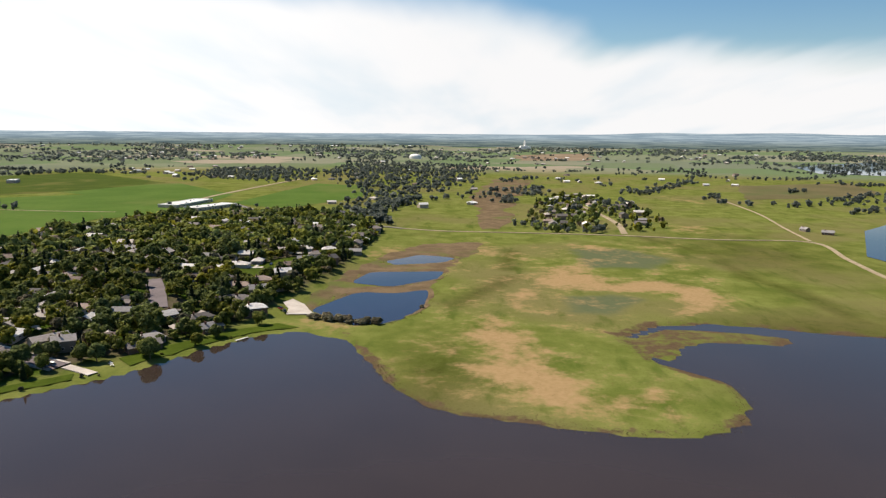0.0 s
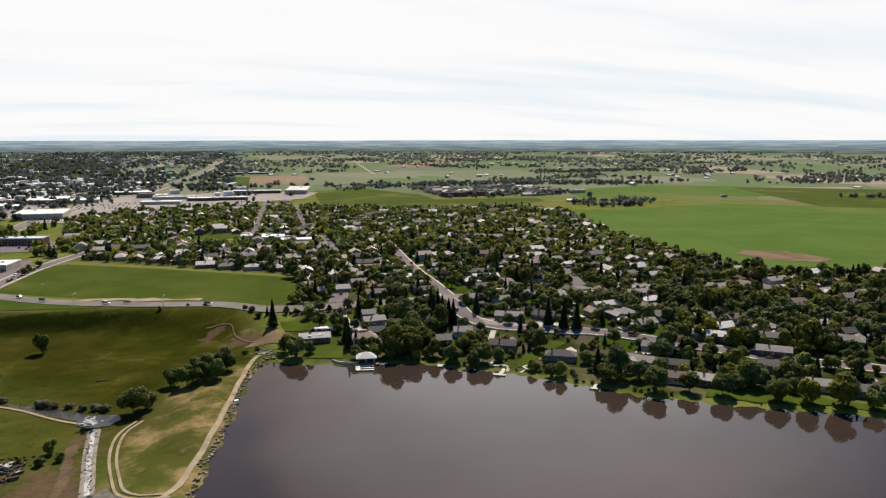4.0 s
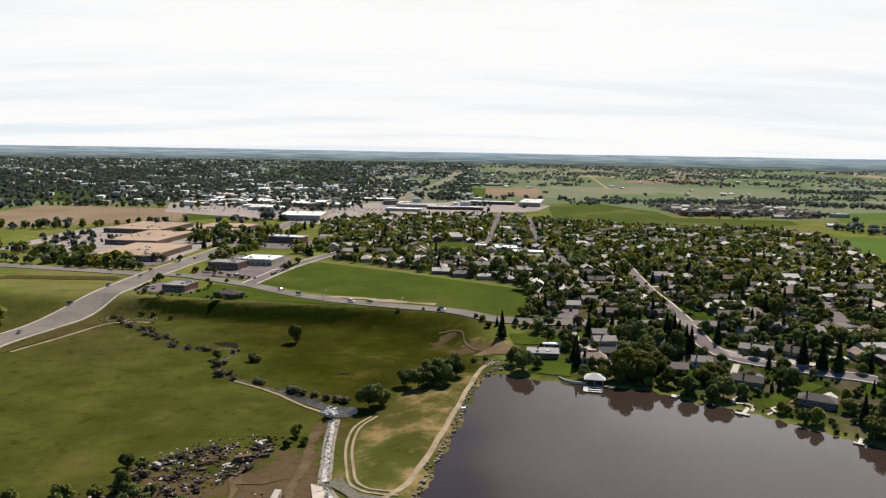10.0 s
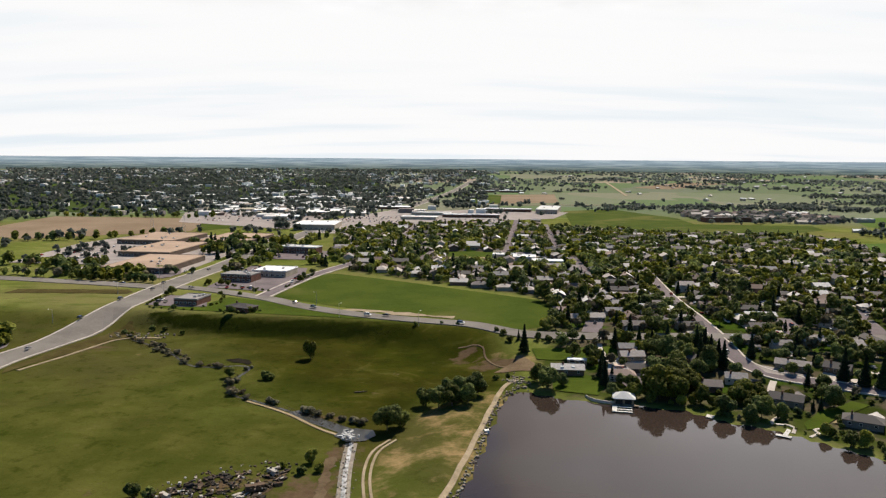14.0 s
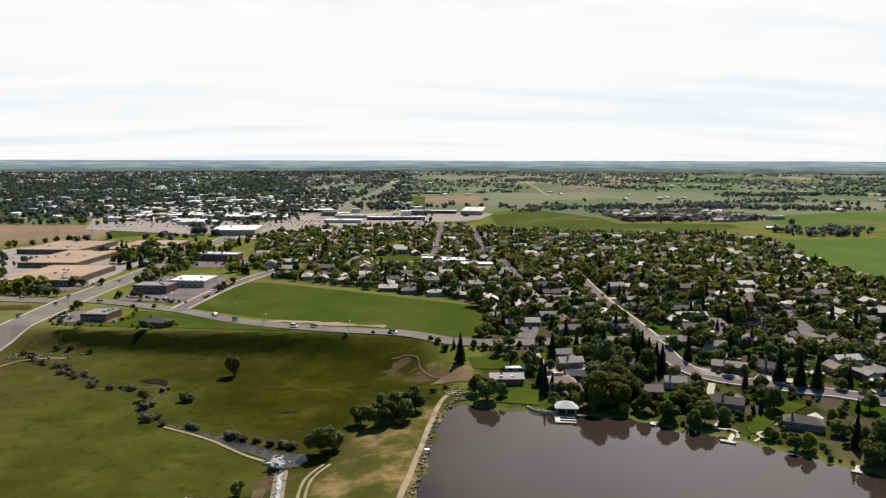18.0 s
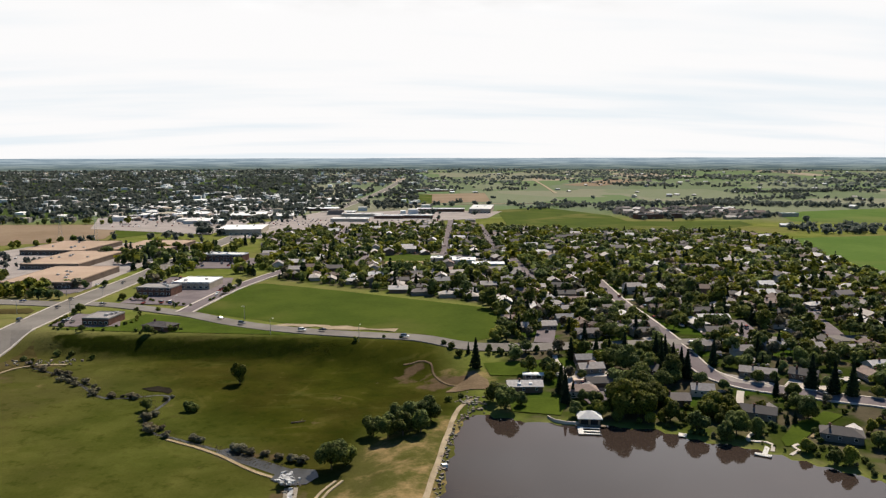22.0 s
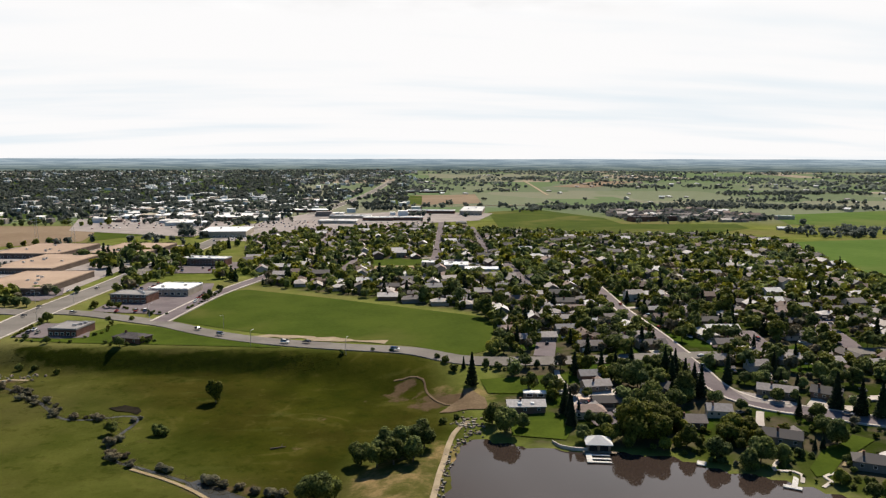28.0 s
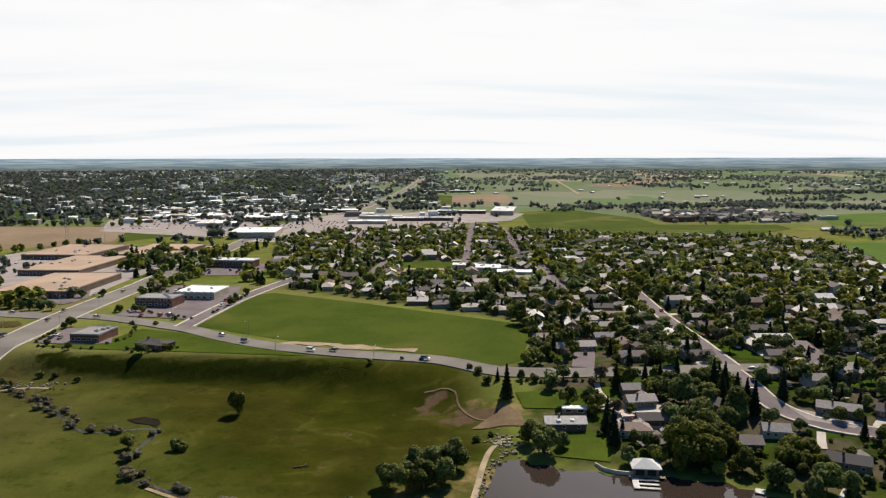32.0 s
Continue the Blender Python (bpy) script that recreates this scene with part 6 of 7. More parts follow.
for x, y in scatter(1100, 1000, 3850, 2, 112, 9, 300, 0.12):
    wv, rv = SHAPES[rnd.randrange(4)]
    t = rnd.uniform(0, 180)
    sheds += [(turned(wv[0], x, y, at(x, y), t), wv[1], 1), (turned(rv[0], x, y, at(x, y), t), rv[1], rnd.choice((0, 2)))]
g2 = random.Random(51)
for k in range(640):
    x, y = g2.uniform(-560, 40), g2.uniform(1190, 2000)
    if inside(x, y, [(-470, 1330), (-240, 1180), (-130, 1230), (-70, 1560), (-40, 1950), (-300, 2000), (-560, 1750)]) and free_of_roads(x, y, 14) and noise.noise(Vector((x / 60, y / 60, 8.0))) > -0.25:
        v, f = box(-0.5, 0.5, -0.5, 0.5, -0.1, 1)
        big = g2.random() < 0.16
        w_, d_, h_ = (g2.uniform(28, 55), g2.uniform(16, 30), g2.uniform(4, 5.5)) if big else (g2.uniform(8, 20), g2.uniform(7, 14), g2.uniform(3, 4.5))
        sheds.append((turned([(a * w_, b * d_, c * h_) for a, b, c in v], x, y, at(x, y) + 0.3, 5 + g2.choice((0, 90)) + g2.uniform(-5, 5)), f, g2.choice((0, 0, 0, 0, 1, 2))))
baked("far_buildings", sheds, [WHITE_ROOF, STUCCO, SHINGLE], "small pale roofs of the far town", "buildings")


g2 = random.Random(52)
estate = []
for k in range(230):
    x, y = g2.uniform(400, 700), g2.uniform(1170, 1560)
    if inside(x, y, [(410, 1320), (416, 1225), (545, 1225), (612, 1180), (690, 1250), (680, 1500), (560, 1450), (450, 1420)]):
        wv, rv = SHAPES[g2.randrange(4)]
        t, z, q = g2.choice((10, 100)) + g2.uniform(-12, 12), at(x, y), g2.uniform(0.9, 1.3)
        estate += [(turned(wv[0], x, y, z, t, q), wv[1], 0), (turned(rv[0], x, y, z, t, q), rv[1], g2.choice((1, 1, 2, 2)))]
baked("estate_houses", estate, [STUCCO, DARK_ROOF, SHINGLE], "dense estate of dark-roofed houses beyond the pasture", "houses")
wood("far_trees", grove([(-470, 1330), (-240, 1180), (-130, 1230), (-70, 1560), (-40, 1950), (-300, 2000), (-560, 1750)], 900, 54) + grove([(-430, 700), (-325, 690), (-335, 830), (-430, 860)], 70, 55), FARS, [HAZED_LEAF, BARK], (1, 1, 1), "trees between the stores and lots", 0.35, 0.8, 11)
wood("far_trees", grove([(410, 1320), (416, 1225), (545, 1225), (612, 1180), (690, 1250), (680, 1500), (560, 1450), (450, 1420)], 240, 53), FARS, [HAZED_LEAF, BARK], (1, 1, 1), "trees between the houses of the estate", 0.4, 0.8, 10)
for x, y, w_, turn in ((447, 1238, 46, 8), (514, 1250, 52, 6)):
    flat_building(x, y, w_, 18, turn, 7, "school_building", "long dark low building at the estate's edge", BRICK, DARK_ROOF, 0, units=2)


def backdrop():
    """The last country under the sky: belts of trees, fields and blue hills, with haze painted into its glow."""
    m = bpy.data.materials.new("hazed_country")
    m.use_nodes = True
    n = Net(m.node_tree)
    place = n.add("ShaderNodeNewGeometry").outputs["Position"]
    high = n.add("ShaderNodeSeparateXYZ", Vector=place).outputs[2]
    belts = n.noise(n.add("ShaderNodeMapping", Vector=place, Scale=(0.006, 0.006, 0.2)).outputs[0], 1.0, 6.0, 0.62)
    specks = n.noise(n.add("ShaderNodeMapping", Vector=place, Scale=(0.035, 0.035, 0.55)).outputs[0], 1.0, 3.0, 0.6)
    # distance haze painted into the emission: bluer and paler towards the top
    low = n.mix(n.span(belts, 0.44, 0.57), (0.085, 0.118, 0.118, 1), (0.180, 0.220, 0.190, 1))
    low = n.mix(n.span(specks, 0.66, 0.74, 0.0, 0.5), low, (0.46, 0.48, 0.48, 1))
    hazed_hill = n.mix(n.span(belts, 0.43, 0.58), (0.25, 0.33, 0.39, 1), (0.40, 0.48, 0.53, 1))
    e = n.add("ShaderNodeEmission", Color=n.mix(n.span(high, 46, 100), low, hazed_hill), Strength=0.74)
    n.add("ShaderNodeOutputMaterial", Surface=e.outputs[0])
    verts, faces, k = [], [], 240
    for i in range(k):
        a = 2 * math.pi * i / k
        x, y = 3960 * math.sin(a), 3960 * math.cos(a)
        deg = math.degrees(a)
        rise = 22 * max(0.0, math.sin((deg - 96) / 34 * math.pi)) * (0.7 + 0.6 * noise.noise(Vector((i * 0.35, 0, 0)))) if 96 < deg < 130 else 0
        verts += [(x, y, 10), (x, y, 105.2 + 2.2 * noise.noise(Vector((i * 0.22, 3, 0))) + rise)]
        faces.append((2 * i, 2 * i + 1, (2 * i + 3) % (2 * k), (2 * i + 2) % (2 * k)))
    return tagged(new("backdrop", mesh_of("backdrop", verts, faces, [m])), "glowing backdrop of tree belts and hills with blue haze painted in", "backdrop", kind="structure")


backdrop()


def tufts(name, places, tall, mat, label, seed):
    """Tussocks of blades: three narrow leaning leaves each."""
    g = np.random.RandomState(seed)
    p = np.array(places, float)
    z = lie(p[:, 0], p[:, 1])
    out = []
    for k in range(3):
        a = g.uniform(0, 2 * math.pi, len(p))
        h = tall * g.uniform(0.5, 1.3, len(p))
        u = np.stack([np.cos(a), np.sin(a), np.zeros(len(p))], 1) * (h * 0.55)[:, None]
        base = np.stack([p[:, 0] + g.normal(0, 0.3, len(p)), p[:, 1] + g.normal(0, 0.3, len(p)), z], 1)
        lean = np.stack([g.normal(0, 0.25, len(p)) * h, g.normal(0, 0.25, len(p)) * h, h], 1)
        out.append(np.stack([base - u, base + u, base + u * 0.6 + lean, base - u * 0.6 + lean], 1))
    return tagged(new(name, quads_mesh(name, np.concatenate(out), 4, [mat])), label, "grass", kind="stuff")


def along(line, n, wide, seed):
    g = np.random.RandomState(seed)
    p = curve_through(line, 1.0)
    k = g.randint(0, len(p), n)
    return [(p[i].x + g.normal(0, wide), p[i].y + g.normal(0, wide)) for i in k]


def over(outline, n, seed, cut=-9.0, scale=20.0):
    g = np.random.RandomState(seed)
    q = np.array(outline, float)
    x, y = g.uniform(q[:, 0].min(), q[:, 0].max(), n), g.uniform(q[:, 1].min(), q[:, 1].max(), n)
    keep = (signed(x, y, outline) < 0) & np.array([noise.noise(Vector((a / scale, b / scale, seed))) > cut for a, b in zip(x, y)])
    return list(zip(x[keep], y[keep]))


BLADE = leaves("blade", (0.020, 0.026, 0.004), (0.055, 0.058, 0.010), 0.6)
STRAW = leaves("straw", (0.07, 0.055, 0.022), (0.16, 0.125, 0.055), 0.4)
tufts("reed_bank", along([(-200, 481), (-170, 472), (-127, 464), (-68, 456), (-30, 447)], 3800, 3.4, 1), 0.2, BLADE, "dark reeds on the bank under the road", 1)
tufts("meadow_grass", over([(-200, 440), (-100, 442), (20, 430), (30, 360), (-20, 310), (-90, 345), (-120, 400)], 2600, 2, 0.3, 14), 0.11, BLADE, "dark rough tussocks over the meadow", 2)
tufts("meadow_grass", over([(-220, 430), (-130, 395), (-95, 340), (-50, 280), (-110, 240), (-230, 300)], 800, 3, 0.3, 18), 0.10, BLADE, "dark rough tussocks over the field", 3)
tufts("bank_grass", along([(-195, 448), (-155, 412), (-141, 394), (-121, 391), (-108, 372), (-109, 360), (-94, 338), (-78, 327), (-45, 304)], 1500, 2.6, 4), 0.22, STRAW, "straw-coloured grass along the creek", 4)
tufts("shore_grass", along(EAST[1:13], 1200, 2.6, 5) + along(EAST[14:], 500, 3.0, 6), 0.22, STRAW, "dry grass along the peninsula's edge", 5)
tufts("pond_reeds", [p for o_ in PONDS for p in along(grown(o_, 2) + [grown(o_, 2)[0]], 420, 3.2, 7)], 0.3, STRAW, "brown reeds round the ponds", 6)
tufts("dry_tussocks", over([(300, -10), (420, 30), (560, -40), (620, -220), (480, -120), (300, -130), (275, -60)], 5000, 8, 0.05, 16), 0.16, STRAW, "pale dry tussocks over the peninsula", 7)
# shrubs and trees along the north shore
shore = curve_through(NORTH[2:], 3.2)
for p, q in zip(shore, shore[1:]):
    if rnd.random() < (0.8 if p.x < 205 else 0.28):
        t = (q - p).normalized()
        off = rnd.uniform(1.5, 7)
        x, y = p.x + t.y * -off * -1 * -1, p.y + t.x * off
        if p.x < 108:
            plant(rnd.choices(("bush", "round", "bright", "olive"), (5, 2.2, 1.2, 0.8))[0], x, y, rnd.uniform(0.4, 0.9))
        elif p.x < 205:
            plant(rnd.choices(("bush", "olive"), (6, 1))[0], x, y, rnd.uniform(0.3, 0.75 if p.x < 134 or p.x > 160 else 0.42))
        else:
            plant(rnd.choices(("bush", "olive", "bright"), (5, 2, 1))[0], x, y, rnd.uniform(0.25, 0.6))

# ---- lakeside: boathouse, docks, ramp ----


def boathouse():
    root = tagged(new("boathouse"), "small dark boathouse with a white hipped roof at the water", "boathouse")
    root.matrix_world = pose(80, 329.5, 0.6, 0, 0, -10)
    part("wall", mesh_of("wall", *box(-4.2, 4.2, -3.4, 3.4, -1.2, 2.8), [WOOD]), root)
    part("roof", mesh_of("roof", *hip_roof(8.4, 6.8, 2.8, 2.3, 0.9), [WHITE_ROOF]), root, "white metal roof")
    me = mesh_of("deck_board", *box(0, 0.56, -5.4, -3.4, 0.1, 0.22), [WOOD])
    for k in range(20):
        part("deck_board", me, root).location = (-6.0 + k * 0.62, 0, 0)
    for x in (-2.2, 1.8):
        place(part("boat_door", mesh_of("boat_door", *box(-1.5, 1.5, -0.1, 0.1, -0.4, 2.2), [RUBBER]), root), x, -3.42, 0)
    for x in (-5.8, -2, 2, 5.8):
        part("post", mesh_of("post", *limb((x, -5.2, -2.5), (x, -5.2, 0.1), 0.14, 0.14), [WOOD]), root)
    return root


def platform(name, label, x, y, turn, boards, posts, mat=WOOD):
    """A dock: planks over posts; boards: rectangles x0, x1, y0, y1."""
    root = tagged(new(name), label, "dock")
    root.matrix_world = pose(x, y, 0.0, 0, 0, turn)
    for x0, x1, y0, y1 in boards:
        wide_ = x1 - x0 > y1 - y0
        n_ = int(((x1 - x0) if wide_ else (y1 - y0)) / 0.6)
        me = mesh_of("plank", *(box(0, 0.54, y0, y1, 0.42, 0.52) if wide_ else box(x0, x1, 0, 0.54, 0.42, 0.52)), [mat])
        for k in range(n_):
            part("plank", me, root).location = (x0 + k * 0.6, 0, 0) if wide_ else (0, y0 + k * 0.6, 0)
        for q in (y0, y1 - 0.12):
            part("beam", mesh_of("beam", *box(x0, x1, q, q + 0.12, 0.3, 0.42), [mat]), root)
    for px, py in posts:
        part("post", mesh_of("post", *limb((px, py, -2.8), (px, py, 0.75), 0.12, 0.12), [WOOD]), root)
    return root


PALE = material("pale_deck", (0.42, 0.40, 0.37), (0.62, 0.60, 0.57), 0.8, fine=4.0)
boathouse()
platform("dock", "pale finger dock in front of the boathouse", 77.5, 320.5, -12, [(-4.6, -2.4, -4.2, 4.2), (-2.4, 4.6, -4.0, -2.8), (-2.4, 4.6, -1.0, 0.2), (-2.4, 4.6, 2.4, 3.6)], [(-4.4, -4), (4.4, -3.4), (4.4, -0.4), (4.4, 3), (-4.4, 4)], mat=PALE)
platform("dock", "pale T-shaped dock below the garden steps", 137, 292.5, -35, [(-0.9, 0.9, -2, 6.5), (-3.4, 2.6, -4.2, -2)], [(-3.2, -4), (2.4, -4), (0, 3)], mat=PALE)
platform("dock", "small white dock by the shore", 169, 261, -40, [(-0.8, 0.8, -2.4, 3), (-2, 2, -4, -2.4)], [(-1.8, -3.8), (1.8, -3.8)], mat=PALE)
platform("dock", "short pale dock on the east shore", 384, 94, 60, [(-0.8, 0.8, -4.5, 4)], [(-0.7, -4.2), (0.7, -4.2)], mat=PALE)
platform("dock", "small floating dock beside the shrubs", 113, 312, -30, [(-1.6, 1.6, -1.5, 2.5)], [(-1.4, -1.3), (1.4, -1.3)], mat=PALE)
# retaining wall round the boathouse bay
wall_line = curve_through([(64, 337), (66, 332.5), (70, 329.5), (75, 328), (78, 327)], 1.2)
wv, wf = [], []
for i, p in enumerate(wall_line):
    t = (wall_line[min(i + 1, len(wall_line) - 1)] - wall_line[max(i - 1, 0)]).normalized()
    for off in (0, 0.5):
        for z in (-2.0, 1.35):
            wv.append((p.x - t.y * off, p.y + t.x * off, z))
for i in range(len(wall_line) - 1):
    a = i * 4
    wf += [(a, a + 4, a + 5, a + 1), (a + 1, a + 5, a + 7, a + 3), (a + 3, a + 7, a + 6, a + 2)]
tagged(new("retaining_wall", mesh_of("retaining_wall", wv, wf, [CONCRETE])), "curved pale concrete retaining wall at the shore", "wall")
road("path", [(86, 414), (84.5, 404), (86, 392), (90, 380)], 2.6, CONCRETE, 0.3, "pale curved garden drive", "drive", step=3)
road("path", [(143, 312), (138, 307), (136, 303), (142, 301), (143, 298), (140, 293)], 1.4, CONCRETE, 0.3, "pale garden steps to the dock", "path", step=2)
road("path", [(158, 299), (150, 296), (150, 292), (145, 289)], 1.3, CONCRETE, 0.3, "pale winding garden path", "path", step=2)
road("ramp", [(331, 160), (326, 150), (322, 143)], 5.0, CONCRETE, 0.3, "pale concrete boat ramp into the lake", "boat ramp", step=2)


def picnic_table(x, y, turn):
    root = tagged(new("picnic_table"), "pale wooden picnic table on the grass", "table")
    root.matrix_world = pose(x, y, at(x, y) + 0.25, 0, 0, turn)
    part("tabletop", mesh_of("tabletop", *join(*[box(-1.1, 1.1, -0.4 + k * 0.2, -0.22 + k * 0.2, 0.7, 0.75) for k in range(4)]), [PALE]), root)
    for s in (-1, 1):
        part("bench", mesh_of("bench", *box(-1.1, 1.1, s * 0.75 - 0.14, s * 0.75 + 0.14, 0.42, 0.46), [PALE]), root)
        part("leg", mesh_of("leg", *join(box(s * 0.8 - 0.05, s * 0.8 + 0.05, -0.75, 0.75, 0.36, 0.42), box(s * 0.8 - 0.05, s * 0.8 + 0.05, -0.5, -0.4, -0.3, 0.7), box(s * 0.8 - 0.05, s * 0.8 + 0.05, 0.4, 0.5, -0.3, 0.7)), [PALE]), root)


picnic_table(334, 140, 30), picnic_table(337, 142, 50)

# ---- cars ----


def car(name, label, l, w_, h, van=False):
    root = tagged(new(name), label, "car", group="cars on the roads and lots")
    x = l / 2
    prof = [(-x, 0.35), (-x, 0.85), (-x + 0.25, 0.95), (x - 1.1, 0.95), (x - 0.1, 0.8), (x, 0.6), (x, 0.35)]
    top = [(-x + 0.15, 0.95), (-x + 0.35, h), (x - 1.5, h), (x - 1.0, 0.95)] if van else [(-x + 0.5, 0.95), (-x + 1.1, h), (x - 2.1, h), (x - 1.35, 0.95)]

    def slab(outline, half, inset=0.0):
        n = len(outline)
        v = [(a, -half + inset * (b > 1), b) for a, b in outline] + [(a, half - inset * (b > 1), b) for a, b in outline]
        return v, [tuple(range(n)), tuple(range(2 * n - 1, n - 1, -1))] + [(k, k + n, (k + 1) % n + n, (k + 1) % n) for k in range(n)]

    part("body", mesh_of("body", *slab(prof, w_ / 2), [PAINT]), root)
    part("cabin", mesh_of("cabin", *slab(top, w_ / 2 - 0.06, 0.18), [GLASS]), root)
    part("roof", mesh_of("roof", *box(top[1][0] + 0.05, top[2][0] - 0.05, -w_ / 2 + 0.26, w_ / 2 - 0.26, h - 0.02, h + 0.05), [PAINT]), root)
    wheel = mesh_of("wheel", *join(*[limb((0, -0.11, 0), (0, 0.11, 0), 0.33, 0.33, 10)]), [RUBBER])
    for a in (-x + 0.85, x - 0.9):
        for b in (-w_ / 2 + 0.05, w_ / 2 - 0.05):
            part("wheel", wheel, root).location = (a, b, 0.33)
    return root


CARS = [car("car", "parked sedan with dark windows", 4.6, 1.8, 1.45), car("car", "parked family van with dark windows", 4.9, 1.9, 1.75, True)]
for k in CARS:
    k.location = (0, -950, -500)


def park(x, y, turn, label=""):
    o = copy_thing(rnd.choice(CARS), pose(x, y, at(x, y) + LIFT_CAR, 0, 0, turn))
    if label:
        o["label"] = label


LIFT_CAR = 1.05
for x, y, turn in ((-107, 512, -38), (-91, 496, -34), (-52, 474, -28), (8, 453, -18), (-229, 590, 80), (-226, 560, 85), (-233, 520, 82), (-240, 476, 85), (-243, 420, 88), (-215, 660, 80), (-260, 585, 170), (-205, 770, 85), (-40, 473, 150), (-199, 568, -20), (-232, 650, 80), (-200, 880, 85), (-190, 990, 85)):
    park(x, y, turn, "car driving along the pale road")
LIFT_CAR = 0.75
for x, y, turn in ((158, 408, 88), (151, 396, 88), (190, 342, -45), (222, 314, -50), (262, 268, -45), (164, 500, 86), (160, 520, 86), (170, 560, 84), (169, 590, 84), (176, 640, 84), (92, 458, 80), (213, 455, 80), (342, 190, 60), (328, 168, 60), (330, 166, 60), (90, 372, 10), (148, 352, 20), (440, 84, 20), (446, 88, 40)):
    park(x, y, turn)
for x0, y0, nx, dx, ny, dy in ((-302, 640, 8, 7, 2, 12), (-298, 410, 4, 8, 3, 13), (-186, 655, 4, 6, 3, 11), (-172, 570, 5, 6, 1, 6), (-400, 690, 9, 7, 3, 16), (-180, 750, 5, 8, 2, 14), (-203, 512, 2, 5, 2, 8), (-128, 600, 1, 6, 5, 8)):
    for i in range(nx):
        for j in range(ny):
            if rnd.random() < 0.6:
                park(x0 + i * dx + rnd.uniform(-0.5, 0.5), y0 + j * dy, 90 + rnd.choice((0, 180)))

cars_far = []
for x0, y0, nx, dx, ny, dy in ((-415, 712, 11, 8, 7, 19), (-180, 1180, 16, 7, 5, 24), (-20, 1200, 16, 8, 3, 18), (-400, 1180, 20, 8, 8, 34), (-180, 1010, 9, 7, 3, 16)):
    for i in range(nx):
        for j in range(ny):
            if rnd.random() < 0.55:
                x, y = x0 + i * dx + rnd.uniform(-1, 1), y0 + j * dy + rnd.uniform(-1, 1)
                v, f = join(box(-2.2, 2.2, -0.9, 0.9, 0.35, 0.95), box(-1.4, 0.9, -0.75, 0.75, 0.95, 1.5))
                cars_far.append((turned(v, x, y, at(x, y) + 0.5, 90 + rnd.uniform(-5, 5)), f, 0))
baked("parked_cars", cars_far, [PAINT], "rows of parked cars on the store lots", "cars")

# ---- lamps and poles ----


def street_lamp(x, y, turn, tall=9.0):
    root = tagged(new("street_lamp"), "tall grey street lamp beside the road", "lamp", group="street lamps")
    root.matrix_world = pose(x, y, at(x, y), 0, 0, turn)
    part("pole", mesh_of("pole", *limb((0, 0, -0.5), (0, 0, tall), 0.16, 0.09), [STEEL]), root)
    part("arm", mesh_of("arm", *limb((0, 0, tall - 0.1), (2.4, 0, tall + 0.3), 0.07, 0.05), [STEEL]), root)
    part("lamp_head", mesh_of("lamp_head", *box(2.0, 2.9, -0.18, 0.18, tall + 0.2, tall + 0.36), [TRIM]), root)


for x, y, turn in ((-212, 545, 0), (-246, 545, 180), (-210, 600, 0), (-240, 610, 180), (-146, 552, 60), (-70, 470, 60), (-18, 450, 70), (-92, 512, -120), (-255, 470, 180), (-192, 700, 0), (-222, 760, 180)):
    street_lamp(x, y, turn)


def pylon(x, y, tall):
    root = tagged(new("power_pylon"), "tall steel lattice power pylon beyond the field", "pylon")
    root.matrix_world = pose(x, y, at(x, y), 0, 0, 20)
    for sx, sy in ((-1, -1), (1, -1), (1, 1), (-1, 1)):
        part("leg", mesh_of("leg", *limb((sx * 2.2, sy * 2.2, -0.5), (sx * 0.4, sy * 0.4, tall), 0.16, 0.1, 4), [STEEL]), root)
    for k in range(6):
        q, p = k / 6, (k + 1) / 6
        a, b = 2.2 - 1.8 * q, 2.2 - 1.8 * p
        part("brace", mesh_of("brace", *join(*[limb((sx * a, sy * a, q * tall), (ux * b, uy * b, p * tall), 0.07, 0.07, 4) for sx, sy, ux, uy in ((-1, -1, 1, -1), (1, -1, 1, 1), (1, 1, -1, 1), (-1, 1, -1, -1))]), [STEEL]), root)
    for z in (0.72, 0.84, 0.96):
        part("cross_arm", mesh_of("cross_arm", *limb((-5, 0, z * tall), (5, 0, z * tall), 0.16, 0.16, 4), [STEEL]), root)


pylon(-416, 1037, 32), pylon(-357, 997, 32)

# ---- meadow, dam and scrap yard ----


def log_pile(x, y, turn):
    root = tagged(new("fallen_tree"), "grey fallen tree lying in the meadow", "log")
    root.matrix_world = pose(x, y, at(x, y) + 0.3, 0, 0, turn)
    part("trunk", mesh_of("trunk", *limb((-3, 0, 0), (3, 0.4, 0.1), 0.38, 0.2, 8), [BARK]), root)
    for k, (a, b, c) in enumerate(((1, 2.2, 0.9), (-0.5, -1.8, 0.6), (2, -1.4, 1.0))):
        part("branch", mesh_of("branch", *limb((a, 0, 0), (a + 1.2, b, c), 0.14, 0.04), [BARK]), root)


log_pile(-42, 349, 10)
block = tagged(new("valve_box"), "white concrete valve box on the dam", "box")
block.matrix_world = pose(15.8, 291.5, at(15.8, 291.5) + 0.2, 0, 0, 15)
part("case", mesh_of("case", *box(-0.9, 0.9, -0.7, 0.7, -0.5, 0.9), [TRIM]), block)
part("lid", mesh_of("lid", *box(-1.0, 1.0, -0.8, 0.8, 0.9, 1.02), [TRIM]), block)


